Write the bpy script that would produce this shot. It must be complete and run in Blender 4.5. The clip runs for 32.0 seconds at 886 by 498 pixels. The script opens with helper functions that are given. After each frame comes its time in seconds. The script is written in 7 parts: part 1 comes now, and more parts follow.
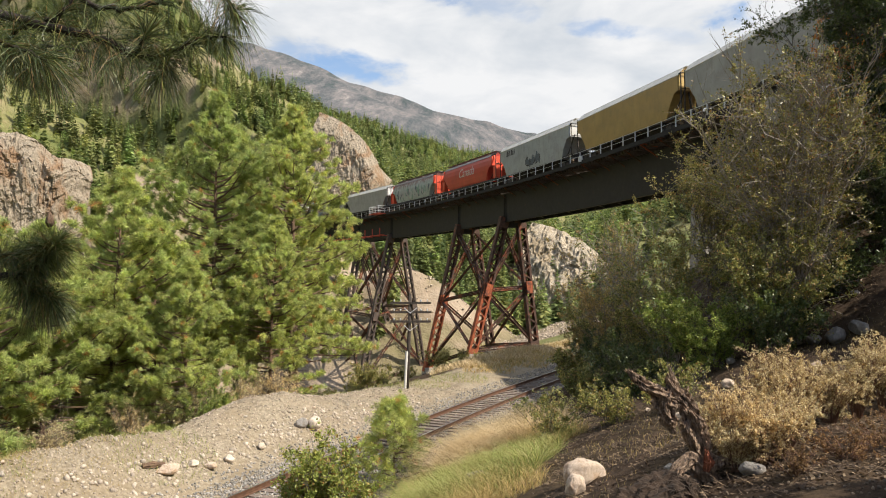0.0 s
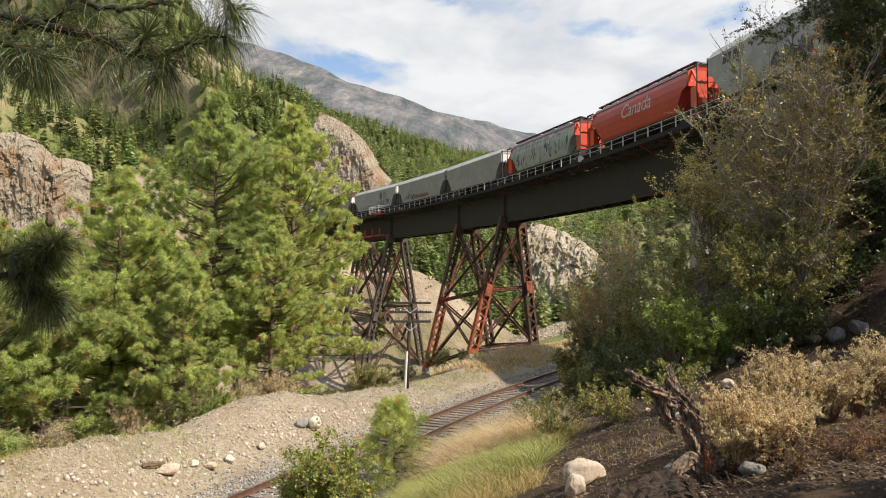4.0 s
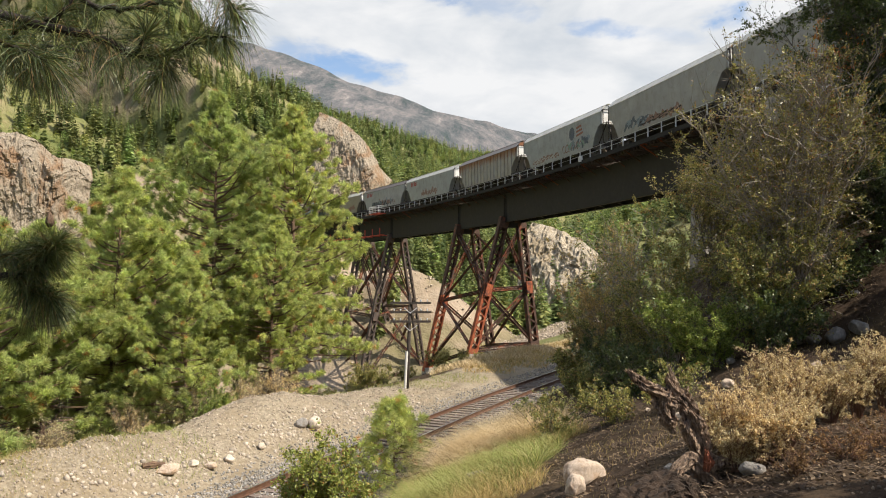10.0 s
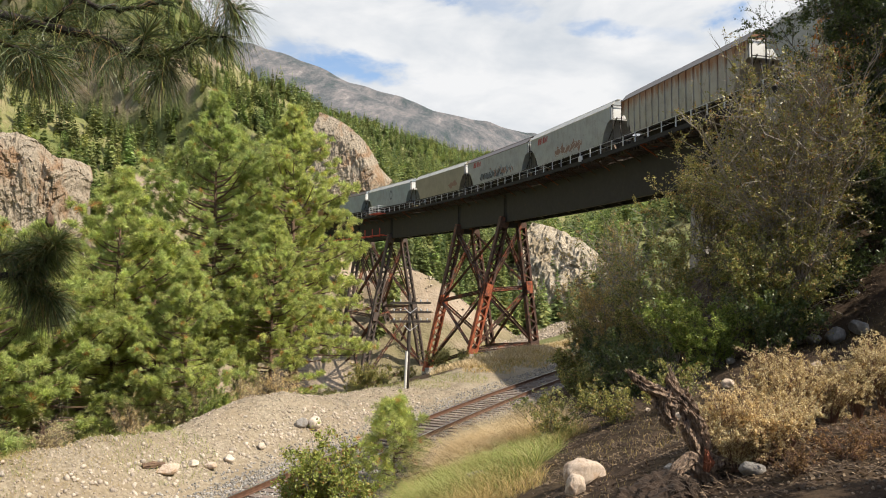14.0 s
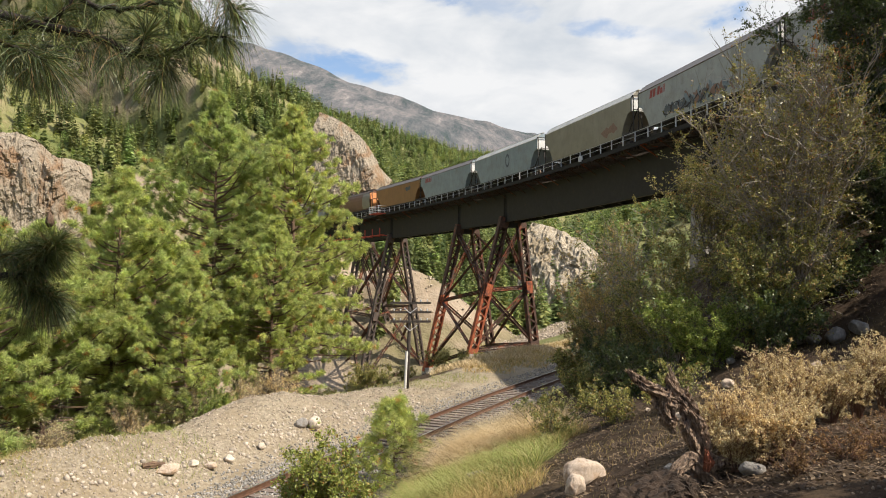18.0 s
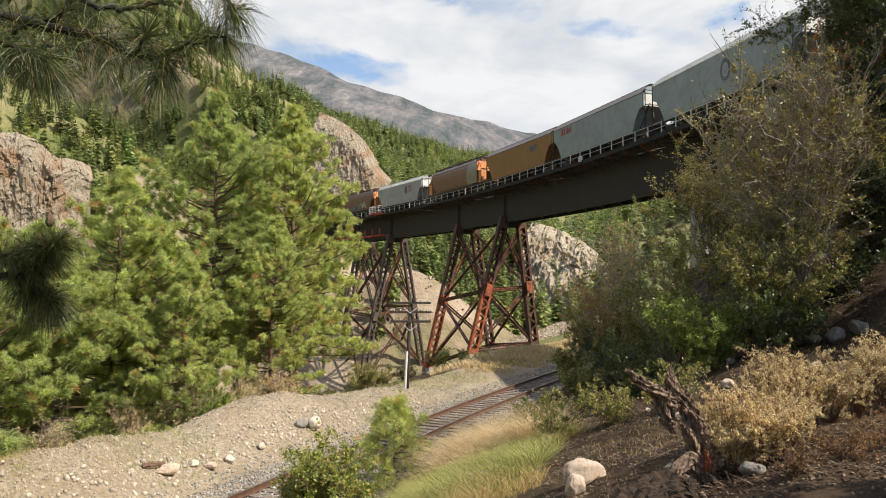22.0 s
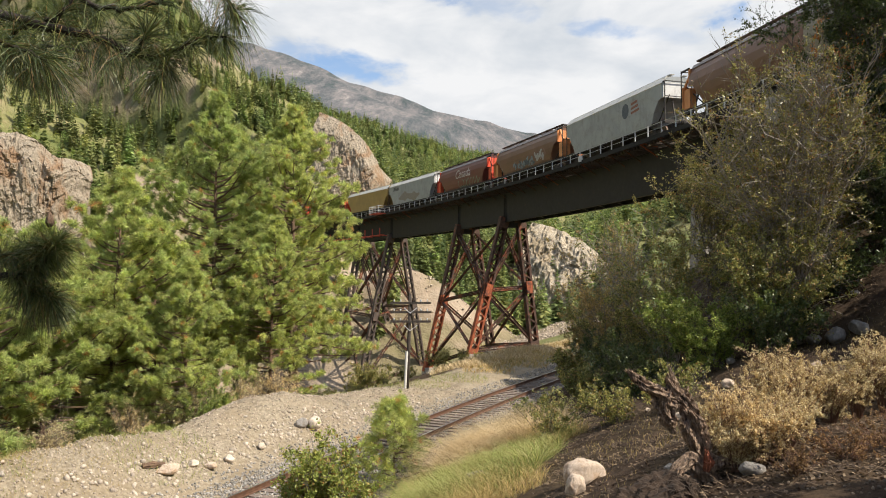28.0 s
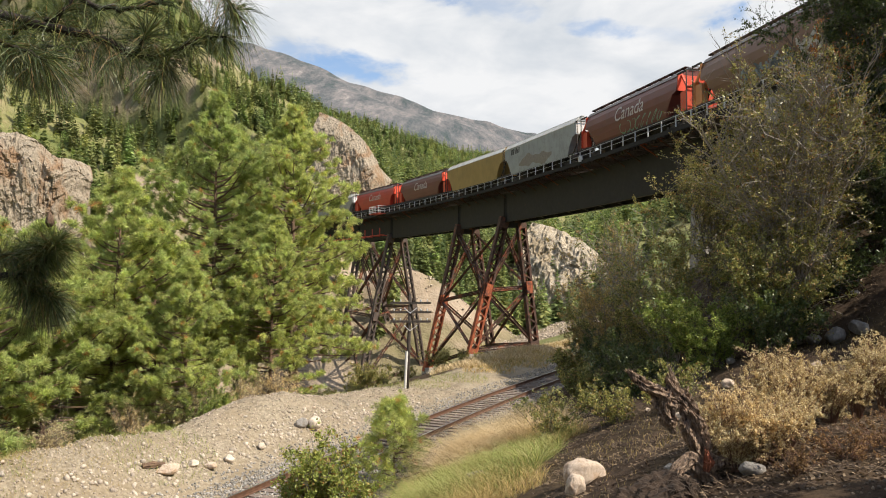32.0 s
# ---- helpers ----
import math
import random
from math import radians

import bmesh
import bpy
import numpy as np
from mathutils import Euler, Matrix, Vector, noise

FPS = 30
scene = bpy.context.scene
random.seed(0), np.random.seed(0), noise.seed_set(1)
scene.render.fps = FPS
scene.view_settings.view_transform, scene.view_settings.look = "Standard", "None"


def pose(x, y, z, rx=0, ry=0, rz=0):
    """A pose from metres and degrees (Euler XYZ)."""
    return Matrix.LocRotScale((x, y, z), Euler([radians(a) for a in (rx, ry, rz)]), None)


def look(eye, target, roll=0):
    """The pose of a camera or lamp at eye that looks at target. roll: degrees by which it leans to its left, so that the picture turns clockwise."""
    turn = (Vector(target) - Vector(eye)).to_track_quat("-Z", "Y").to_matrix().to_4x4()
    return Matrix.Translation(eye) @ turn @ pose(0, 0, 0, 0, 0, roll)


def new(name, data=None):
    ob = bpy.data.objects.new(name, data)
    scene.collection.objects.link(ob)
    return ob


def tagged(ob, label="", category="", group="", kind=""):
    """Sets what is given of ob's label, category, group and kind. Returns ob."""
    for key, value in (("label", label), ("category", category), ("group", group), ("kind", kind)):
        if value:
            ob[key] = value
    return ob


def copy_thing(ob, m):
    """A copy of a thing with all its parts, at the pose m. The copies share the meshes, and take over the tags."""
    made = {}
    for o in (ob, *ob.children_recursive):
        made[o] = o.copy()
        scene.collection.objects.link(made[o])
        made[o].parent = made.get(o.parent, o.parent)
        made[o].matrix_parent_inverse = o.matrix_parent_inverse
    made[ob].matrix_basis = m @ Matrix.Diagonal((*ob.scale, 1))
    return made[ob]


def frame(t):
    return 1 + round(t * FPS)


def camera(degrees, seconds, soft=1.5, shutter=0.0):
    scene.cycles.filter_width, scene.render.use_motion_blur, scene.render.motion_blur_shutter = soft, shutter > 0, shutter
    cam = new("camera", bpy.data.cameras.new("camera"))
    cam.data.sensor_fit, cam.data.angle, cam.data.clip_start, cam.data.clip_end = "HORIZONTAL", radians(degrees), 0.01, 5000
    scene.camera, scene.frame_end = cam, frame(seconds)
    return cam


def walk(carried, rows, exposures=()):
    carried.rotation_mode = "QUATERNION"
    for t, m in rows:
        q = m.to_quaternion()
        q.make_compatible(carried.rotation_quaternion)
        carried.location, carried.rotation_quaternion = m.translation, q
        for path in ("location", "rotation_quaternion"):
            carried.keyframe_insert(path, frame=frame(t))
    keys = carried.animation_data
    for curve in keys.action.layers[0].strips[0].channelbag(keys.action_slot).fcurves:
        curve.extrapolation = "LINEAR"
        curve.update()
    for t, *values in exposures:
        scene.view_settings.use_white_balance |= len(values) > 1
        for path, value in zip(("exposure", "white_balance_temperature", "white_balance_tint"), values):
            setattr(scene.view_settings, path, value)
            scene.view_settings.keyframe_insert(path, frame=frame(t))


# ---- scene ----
# ================= camera =================
cam = camera(64, 32.0, 1.0)
EYE = (0.0, 0.0, 6.0)
walk(cam, [(0, pose(0, 0, 6, 92.4, 0, 0)), (32, pose(0, 0, 6, 92.4, 0, 0))])

# ================= daylight =================
SUN = Vector((0.62, -0.29, 0.73)).normalized()
world = bpy.data.worlds.new("sky")
scene.world = world
world.use_nodes = True


def build_sky():
    """Sky with a bank of white cloud ahead, thinner overhead and behind, and a few blue gaps."""
    nt = world.node_tree
    nt.nodes.clear()
    N, L = nt.nodes.new, nt.links.new

    def calc(op, a, b=None, c=None):
        n = N("ShaderNodeMath")
        n.operation = op
        for k, v in enumerate((a, b, c)):
            if v is None:
                continue
            if isinstance(v, (int, float)):
                n.inputs[k].default_value = v
            else:
                L(v, n.inputs[k])
        return n.outputs[0]

    def band(v, lo, hi):
        n = N("ShaderNodeMapRange")
        n.interpolation_type = "SMOOTHSTEP"
        n.inputs["From Min"].default_value, n.inputs["From Max"].default_value = lo, hi
        L(v, n.inputs["Value"])
        return n.outputs["Result"]

    def cloud_noise(scale, detail, vec):
        n = N("ShaderNodeTexNoise")
        n.inputs["Scale"].default_value, n.inputs["Detail"].default_value = scale, detail
        n.inputs["Roughness"].default_value, n.inputs["Distortion"].default_value = 0.55, 0.25
        L(vec, n.inputs["Vector"])
        return n.outputs["Fac"]

    out = N("ShaderNodeOutputWorld")
    bg = N("ShaderNodeBackground")
    sky = N("ShaderNodeTexSky")
    sky.sky_type, sky.sun_disc = "NISHITA", False
    sky.sun_elevation = math.asin(SUN.z)
    sky.sun_rotation = math.atan2(SUN.x, SUN.y)
    sky.altitude = 300
    dim = N("ShaderNodeVectorMath")
    dim.operation = "SCALE"
    dim.inputs["Scale"].default_value = 0.2
    L(sky.outputs["Color"], dim.inputs[0])
    tc = N("ShaderNodeTexCoord")
    mp = N("ShaderNodeMapping")
    mp.inputs["Scale"].default_value = (1.0, 1.0, 2.3)
    mp.inputs["Location"].default_value = (0.31, 0.2, 0.05)
    L(tc.outputs["Generated"], mp.inputs["Vector"])
    sep = N("ShaderNodeSeparateXYZ")
    L(tc.outputs["Generated"], sep.inputs["Vector"])
    n1 = cloud_noise(3.1, 8, mp.outputs["Vector"])
    ahead = band(sep.outputs["Y"], -0.1, 0.55)
    cover = band(calc("ADD", n1, calc("MULTIPLY", ahead, 0.22)), 0.50, 0.58)
    # blue gaps: across, up, half width, half height, depth
    n3 = cloud_noise(24.0, 8, mp.outputs["Vector"])
    u = calc("DIVIDE", sep.outputs["X"], calc("MAXIMUM", sep.outputs["Y"], 0.05))
    w = calc("DIVIDE", sep.outputs["Z"], calc("MAXIMUM", sep.outputs["Y"], 0.05))
    for gu, gw, ru, rw, depth in ((-0.132, 0.300, 0.075, 0.020, 0.95), (-0.205, 0.325, 0.05, 0.018, 0.6), (0.222, 0.357, 0.045, 0.014, 0.7), (0.08, 0.385, 0.06, 0.016, 0.4), (0.32, 0.348, 0.05, 0.012, 0.25)):
        du = calc("DIVIDE", calc("SUBTRACT", u, gu), ru)
        dw = calc("DIVIDE", calc("ADD", calc("SUBTRACT", w, gw), calc("MULTIPLY", calc("SUBTRACT", u, gu), 0.12)), rw)
        r2 = calc("ADD", calc("MULTIPLY", du, du), calc("MULTIPLY", dw, dw))
        g = band(calc("ADD", r2, calc("MULTIPLY", n3, -4.5)), -0.6, -2.6)
        g = calc("MULTIPLY", calc("MULTIPLY", g, depth), band(sep.outputs["Y"], 0.0, 0.2))
        cover = calc("MULTIPLY", cover, calc("SUBTRACT", 1.0, g))
    n2 = cloud_noise(6.5, 6, mp.outputs["Vector"])
    tone = N("ShaderNodeValToRGB")
    tone.color_ramp.elements[0].position, tone.color_ramp.elements[0].color = 0.34, (0.69, 0.735, 0.79, 1)
    tone.color_ramp.elements[1].position, tone.color_ramp.elements[1].color = 0.62, (0.95, 0.955, 0.965, 1)
    L(n2, tone.inputs["Fac"])
    mix = N("ShaderNodeMixRGB")
    L(cover, mix.inputs["Fac"])
    L(dim.outputs["Vector"], mix.inputs["Color1"])
    L(tone.outputs["Color"], mix.inputs["Color2"])
    L(mix.outputs["Color"], bg.inputs["Color"])
    bg.inputs["Strength"].default_value = 0.70
    L(bg.outputs["Background"], out.inputs["Surface"])


build_sky()
sun = new("sun", bpy.data.lights.new("sun", "SUN"))
sun.data.energy, sun.data.angle, sun.data.color = 5.0, radians(0.55), (1.0, 0.91, 0.77)
sun.matrix_world = look(SUN * 100, (0, 0, 0))
scene.view_settings.exposure = 0.45


# ================= materials =================
def nodes_of(name):
    m = bpy.data.materials.new(name)
    m.use_nodes = True
    nt = m.node_tree
    b = nt.nodes["Principled BSDF"]
    return m, nt, b, nt.nodes.new, nt.links.new


def noise_node(N, L, vec, scale, detail=4, rough=0.6, dist=0.0):
    n = N("ShaderNodeTexNoise")
    n.inputs["Scale"].default_value = scale
    n.inputs["Detail"].default_value = detail
    n.inputs["Roughness"].default_value = rough
    n.inputs["Distortion"].default_value = dist
    L(vec, n.inputs["Vector"])
    return n


def ramp_node(N, L, fac, stops):
    r = N("ShaderNodeValToRGB")
    els = r.color_ramp.elements
    while len(els) < len(stops):
        els.new(0.5)
    for e, (p, c) in zip(els, stops):
        e.position = p
        e.color = (*c, 1) if len(c) == 3 else c
    L(fac, r.inputs["Fac"])
    return r


def mix_node(N, L, fac, a, b, blend="MIX"):
    m = N("ShaderNodeMixRGB")
    m.blend_type = blend
    for s, v in ((m.inputs["Fac"], fac), (m.inputs["Color1"], a), (m.inputs["Color2"], b)):
        if isinstance(v, (int, float)):
            s.default_value = v if s.type == "VALUE" else (v, v, v, 1)
        elif isinstance(v, tuple):
            s.default_value = (*v, 1)
        else:
            L(v, s)
    return m


def surface(name, dark, light, scale=4.0, rough=0.8, metal=0.0, bump=0.3, bscale=30.0, island=0.0, each=0.0,
            stain=None, stain_scale=1.0, stain_at=0.55, stretch=(1, 1, 1)):
    """Two-tone surface with grain, larger stains and fine relief."""
    m, nt, b, N, L = nodes_of(name)
    tc = N("ShaderNodeTexCoord")
    mp = N("ShaderNodeMapping")
    mp.inputs["Scale"].default_value = stretch
    L(tc.outputs["Object"], mp.inputs["Vector"])
    v = mp.outputs["Vector"]
    n = noise_node(N, L, v, scale, 6, 0.65)
    col = ramp_node(N, L, n.outputs["Fac"], [(0.3, dark), (0.7, light)]).outputs["Color"]
    if stain:
        s = noise_node(N, L, v, stain_scale, 5, 0.6, 0.4)
        k = ramp_node(N, L, s.outputs["Fac"], [(stain_at, (0, 0, 0)), (min(1, stain_at + 0.14), (1, 1, 1))])
        col = mix_node(N, L, k.outputs["Color"], col, stain).outputs["Color"]
    if island or each:
        if island:
            r = N("ShaderNodeNewGeometry").outputs["Random Per Island"]
        else:
            r = N("ShaderNodeObjectInfo").outputs["Random"]
        a = island or each
        w = ramp_node(N, L, r, [(0.0, (1 - a,) * 3), (1.0, (1 + a,) * 3)])
        col = mix_node(N, L, 1.0, col, w.outputs["Color"], "MULTIPLY").outputs["Color"]
    L(col, b.inputs["Base Color"])
    b.inputs["Roughness"].default_value = rough
    b.inputs["Metallic"].default_value = metal
    if bump:
        h = noise_node(N, L, v, bscale, 5, 0.7)
        bp = N("ShaderNodeBump")
        bp.inputs["Strength"].default_value = bump
        bp.inputs["Distance"].default_value = 0.6 / bscale
        L(h.outputs["Fac"], bp.inputs["Height"])
        L(bp.outputs["Normal"], b.inputs["Normal"])
    return m


def leafy(name, a, b_, c=None, rough=0.55, through_light=0.35, odd=None, tint=False):
    """Foliage: colour differs from leaf to leaf, and some light comes through."""
    m, nt, b, N, L = nodes_of(name)
    r = N("ShaderNodeNewGeometry").outputs["Random Per Island"]
    stops = [(0.0, a), (0.5, b_), (0.82, c or b_)]
    if odd:
        stops.append((0.95, odd))
    col = ramp_node(N, L, r, stops).outputs["Color"]
    o = N("ShaderNodeObjectInfo").outputs["Random"]
    w = ramp_node(N, L, o, [(0.0, (0.85, 0.88, 0.85)), (1.0, (1.12, 1.08, 1.0))])
    col = mix_node(N, L, 1.0, col, w.outputs["Color"], "MULTIPLY").outputs["Color"]
    if tint:
        at = N("ShaderNodeAttribute")
        at.attribute_name = "tint"
        col = mix_node(N, L, 1.0, col, at.outputs["Color"], "MULTIPLY").outputs["Color"]
    L(col, b.inputs["Base Color"])
    b.inputs["Roughness"].default_value = rough
    t = N("ShaderNodeBsdfTranslucent")
    L(col, t.inputs["Color"])
    mx = N("ShaderNodeMixShader")
    mx.inputs["Fac"].default_value = through_light
    L(b.outputs["BSDF"], mx.inputs[1])
    L(t.outputs["BSDF"], mx.inputs[2])
    L(mx.outputs["Shader"], nt.nodes["Material Output"].inputs["Surface"])
    return m


def ground_material():
    """Soil, gravel, dry grass and bare rock, spread by the cover attribute with ragged borders."""
    m, nt, b, N, L = nodes_of("ground")
    pos = N("ShaderNodeNewGeometry").outputs["Position"]
    at = N("ShaderNodeAttribute")
    at.attribute_name = "cover"
    sep = N("ShaderNodeSeparateColor")
    L(at.outputs["Color"], sep.inputs["Color"])
    fine = noise_node(N, L, pos, 9.0, 8, 0.75)
    mid = noise_node(N, L, pos, 0.6, 6, 0.6)
    big = noise_node(N, L, pos, 0.045, 7, 0.62)
    mv = N("ShaderNodeMapping")
    mv.inputs["Scale"].default_value = (1.5, 0.30, 0.42)
    L(pos, mv.inputs["Vector"])
    vast = noise_node(N, L, mv.outputs["Vector"], 0.010, 12, 0.78, 0.0)

    def ragged(ch, src, amount=0.5):
        a = N("ShaderNodeMath")
        a.operation = "MULTIPLY_ADD"
        L(src, a.inputs[0])
        a.inputs[1].default_value = amount
        L(sep.outputs[ch], a.inputs[2])
        return ramp_node(N, L, a.outputs[0], [(0.5 + amount * 0.5 - 0.12, (0, 0, 0)), (0.5 + amount * 0.5 + 0.12, (1, 1, 1))]).outputs["Color"]

    soil = ramp_node(N, L, fine.outputs["Fac"], [(0.3, (0.022, 0.014, 0.009)), (0.7, (0.088, 0.057, 0.036))]).outputs["Color"]
    soil = mix_node(N, L, ramp_node(N, L, mid.outputs["Fac"], [(0.45, (0, 0, 0)), (0.7, (0.6, 0.6, 0.6))]).outputs["Color"], soil, (0.10, 0.073, 0.038)).outputs["Color"]
    gravel = ramp_node(N, L, fine.outputs["Fac"], [(0.3, (0.14, 0.113, 0.078)), (0.48, (0.27, 0.225, 0.16)), (0.68, (0.46, 0.395, 0.30))]).outputs["Color"]
    gravel = mix_node(N, L, ramp_node(N, L, mid.outputs["Fac"], [(0.4, (0, 0, 0)), (0.66, (0.8, 0.8, 0.8))]).outputs["Color"], gravel, (0.26, 0.205, 0.135)).outputs["Color"]
    forest = ramp_node(N, L, big.outputs["Fac"], [(0.34, (0.09, 0.115, 0.035)), (0.5, (0.17, 0.175, 0.062)), (0.62, (0.26, 0.22, 0.12)), (0.74, (0.33, 0.27, 0.18))]).outputs["Color"]
    rock = ramp_node(N, L, big.outputs["Fac"], [(0.30, (0.14, 0.13, 0.06)), (0.46, (0.22, 0.18, 0.11)), (0.56, (0.30, 0.235, 0.17)), (0.72, (0.42, 0.345, 0.265))]).outputs["Color"]
    # distant mountain rock, its greys tinted blue to stand for haze
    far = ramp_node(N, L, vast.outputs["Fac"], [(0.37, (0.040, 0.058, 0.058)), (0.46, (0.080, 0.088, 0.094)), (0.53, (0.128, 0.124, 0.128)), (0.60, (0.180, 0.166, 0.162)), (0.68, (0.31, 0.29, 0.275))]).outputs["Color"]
    col = mix_node(N, L, ragged("Red", mid.outputs["Fac"]), soil, gravel).outputs["Color"]
    col = mix_node(N, L, ragged("Green", big.outputs["Fac"]), col, forest).outputs["Color"]
    col = mix_node(N, L, ragged("Blue", big.outputs["Fac"]), col, rock).outputs["Color"]
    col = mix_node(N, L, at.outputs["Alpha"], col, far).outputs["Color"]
    L(col, b.inputs["Base Color"])
    b.inputs["Roughness"].default_value = 0.95
    b.inputs["Specular IOR Level"].default_value = 0.2
    bp = N("ShaderNodeBump")
    bp.inputs["Strength"].default_value = 0.7
    bp.inputs["Distance"].default_value = 0.06
    L(fine.outputs["Fac"], bp.inputs["Height"])
    bp2 = N("ShaderNodeBump")
    bp2.inputs["Strength"].default_value = 0.8
    bp2.inputs["Distance"].default_value = 6.0
    L(big.outputs["Fac"], bp2.inputs["Height"])
    L(bp2.outputs["Normal"], bp.inputs["Normal"])
    L(bp.outputs["Normal"], b.inputs["Normal"])
    return m


M = {}
M["ground"] = ground_material()
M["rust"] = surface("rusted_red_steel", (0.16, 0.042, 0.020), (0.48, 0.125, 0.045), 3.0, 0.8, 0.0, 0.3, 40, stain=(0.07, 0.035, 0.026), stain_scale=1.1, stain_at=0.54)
# for braces, brackets and upper legs; on the legs it also carries deck shade
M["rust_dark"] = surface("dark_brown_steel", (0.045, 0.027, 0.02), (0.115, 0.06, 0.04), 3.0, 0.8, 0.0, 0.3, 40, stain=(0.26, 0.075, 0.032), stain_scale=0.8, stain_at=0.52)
M["deck_timber"] = surface("creosoted_timber", (0.045, 0.036, 0.030), (0.15, 0.12, 0.10), 4.0, 0.9, 0, 0.4, 25, each=0.3)
M["dark_steel"] = surface("black_painted_steel", (0.010, 0.009, 0.0087), (0.021, 0.0188, 0.0178), 2.0, 0.7, 0.0, 0.15, 30, stain=(0.035, 0.02, 0.014), stain_scale=0.8, stain_at=0.62)
M["grey_steel"] = surface("weathered_grey_steel", (0.05, 0.037, 0.031), (0.125, 0.09, 0.074), 2.5, 0.7, 0.0, 0.3, 30, stain=(0.11, 0.05, 0.03), stain_scale=0.6, stain_at=0.55)
M["galv"] = surface("galvanised_steel", (0.42, 0.43, 0.44), (0.62, 0.63, 0.64), 6.0, 0.5, 0.1, 0.1, 50)
M["rail"] = surface("worn_rail_steel", (0.10, 0.054, 0.036), (0.21, 0.115, 0.075), 5.0, 0.5, 0.3, 0.2, 60)
M["railhead"] = surface("bright_rail_head", (0.30, 0.30, 0.31), (0.5, 0.5, 0.5), 5.0, 0.3, 0.9, 0.05, 60)
M["tie"] = surface("weathered_tie_wood", (0.10, 0.075, 0.06), (0.26, 0.20, 0.165), 3.0, 0.9, 0.0, 0.5, 25, each=0.25, stretch=(1, 8, 8))
M["grating"] = surface("dark_grating", (0.006, 0.0055, 0.005), (0.018, 0.015, 0.0135), 6.0, 0.85, 0, 0.3, 40)
M["concrete"] = surface("stained_concrete", (0.30, 0.27, 0.23), (0.46, 0.42, 0.37), 2.0, 0.9, 0.0, 0.3, 25, stain=(0.22, 0.18, 0.14), stain_scale=0.9)
M["bark"] = surface("pine_bark", (0.07, 0.045, 0.03), (0.22, 0.14, 0.09), 5.0, 0.95, 0.0, 0.9, 14, stretch=(1, 1, 0.25))
M["twig"] = surface("grey_twig_bark", (0.06, 0.05, 0.042), (0.19, 0.165, 0.14), 9.0, 0.9, 0.0, 0.4, 40)
M["needles"] = leafy("pine_needles", (0.31, 0.38, 0.13), (0.50, 0.58, 0.195), (0.68, 0.735, 0.285), through_light=0.48, tint=True)
M["conifer"] = leafy("conifer_sprays", (0.115, 0.165, 0.068), (0.205, 0.265, 0.098), (0.30, 0.355, 0.13), 0.7, 0.35, tint=True)
M["stone"] = surface("pale_granite", (0.33, 0.275, 0.215), (0.57, 0.49, 0.40), 5.0, 0.9, 0.0, 0.6, 20, island=0.3)


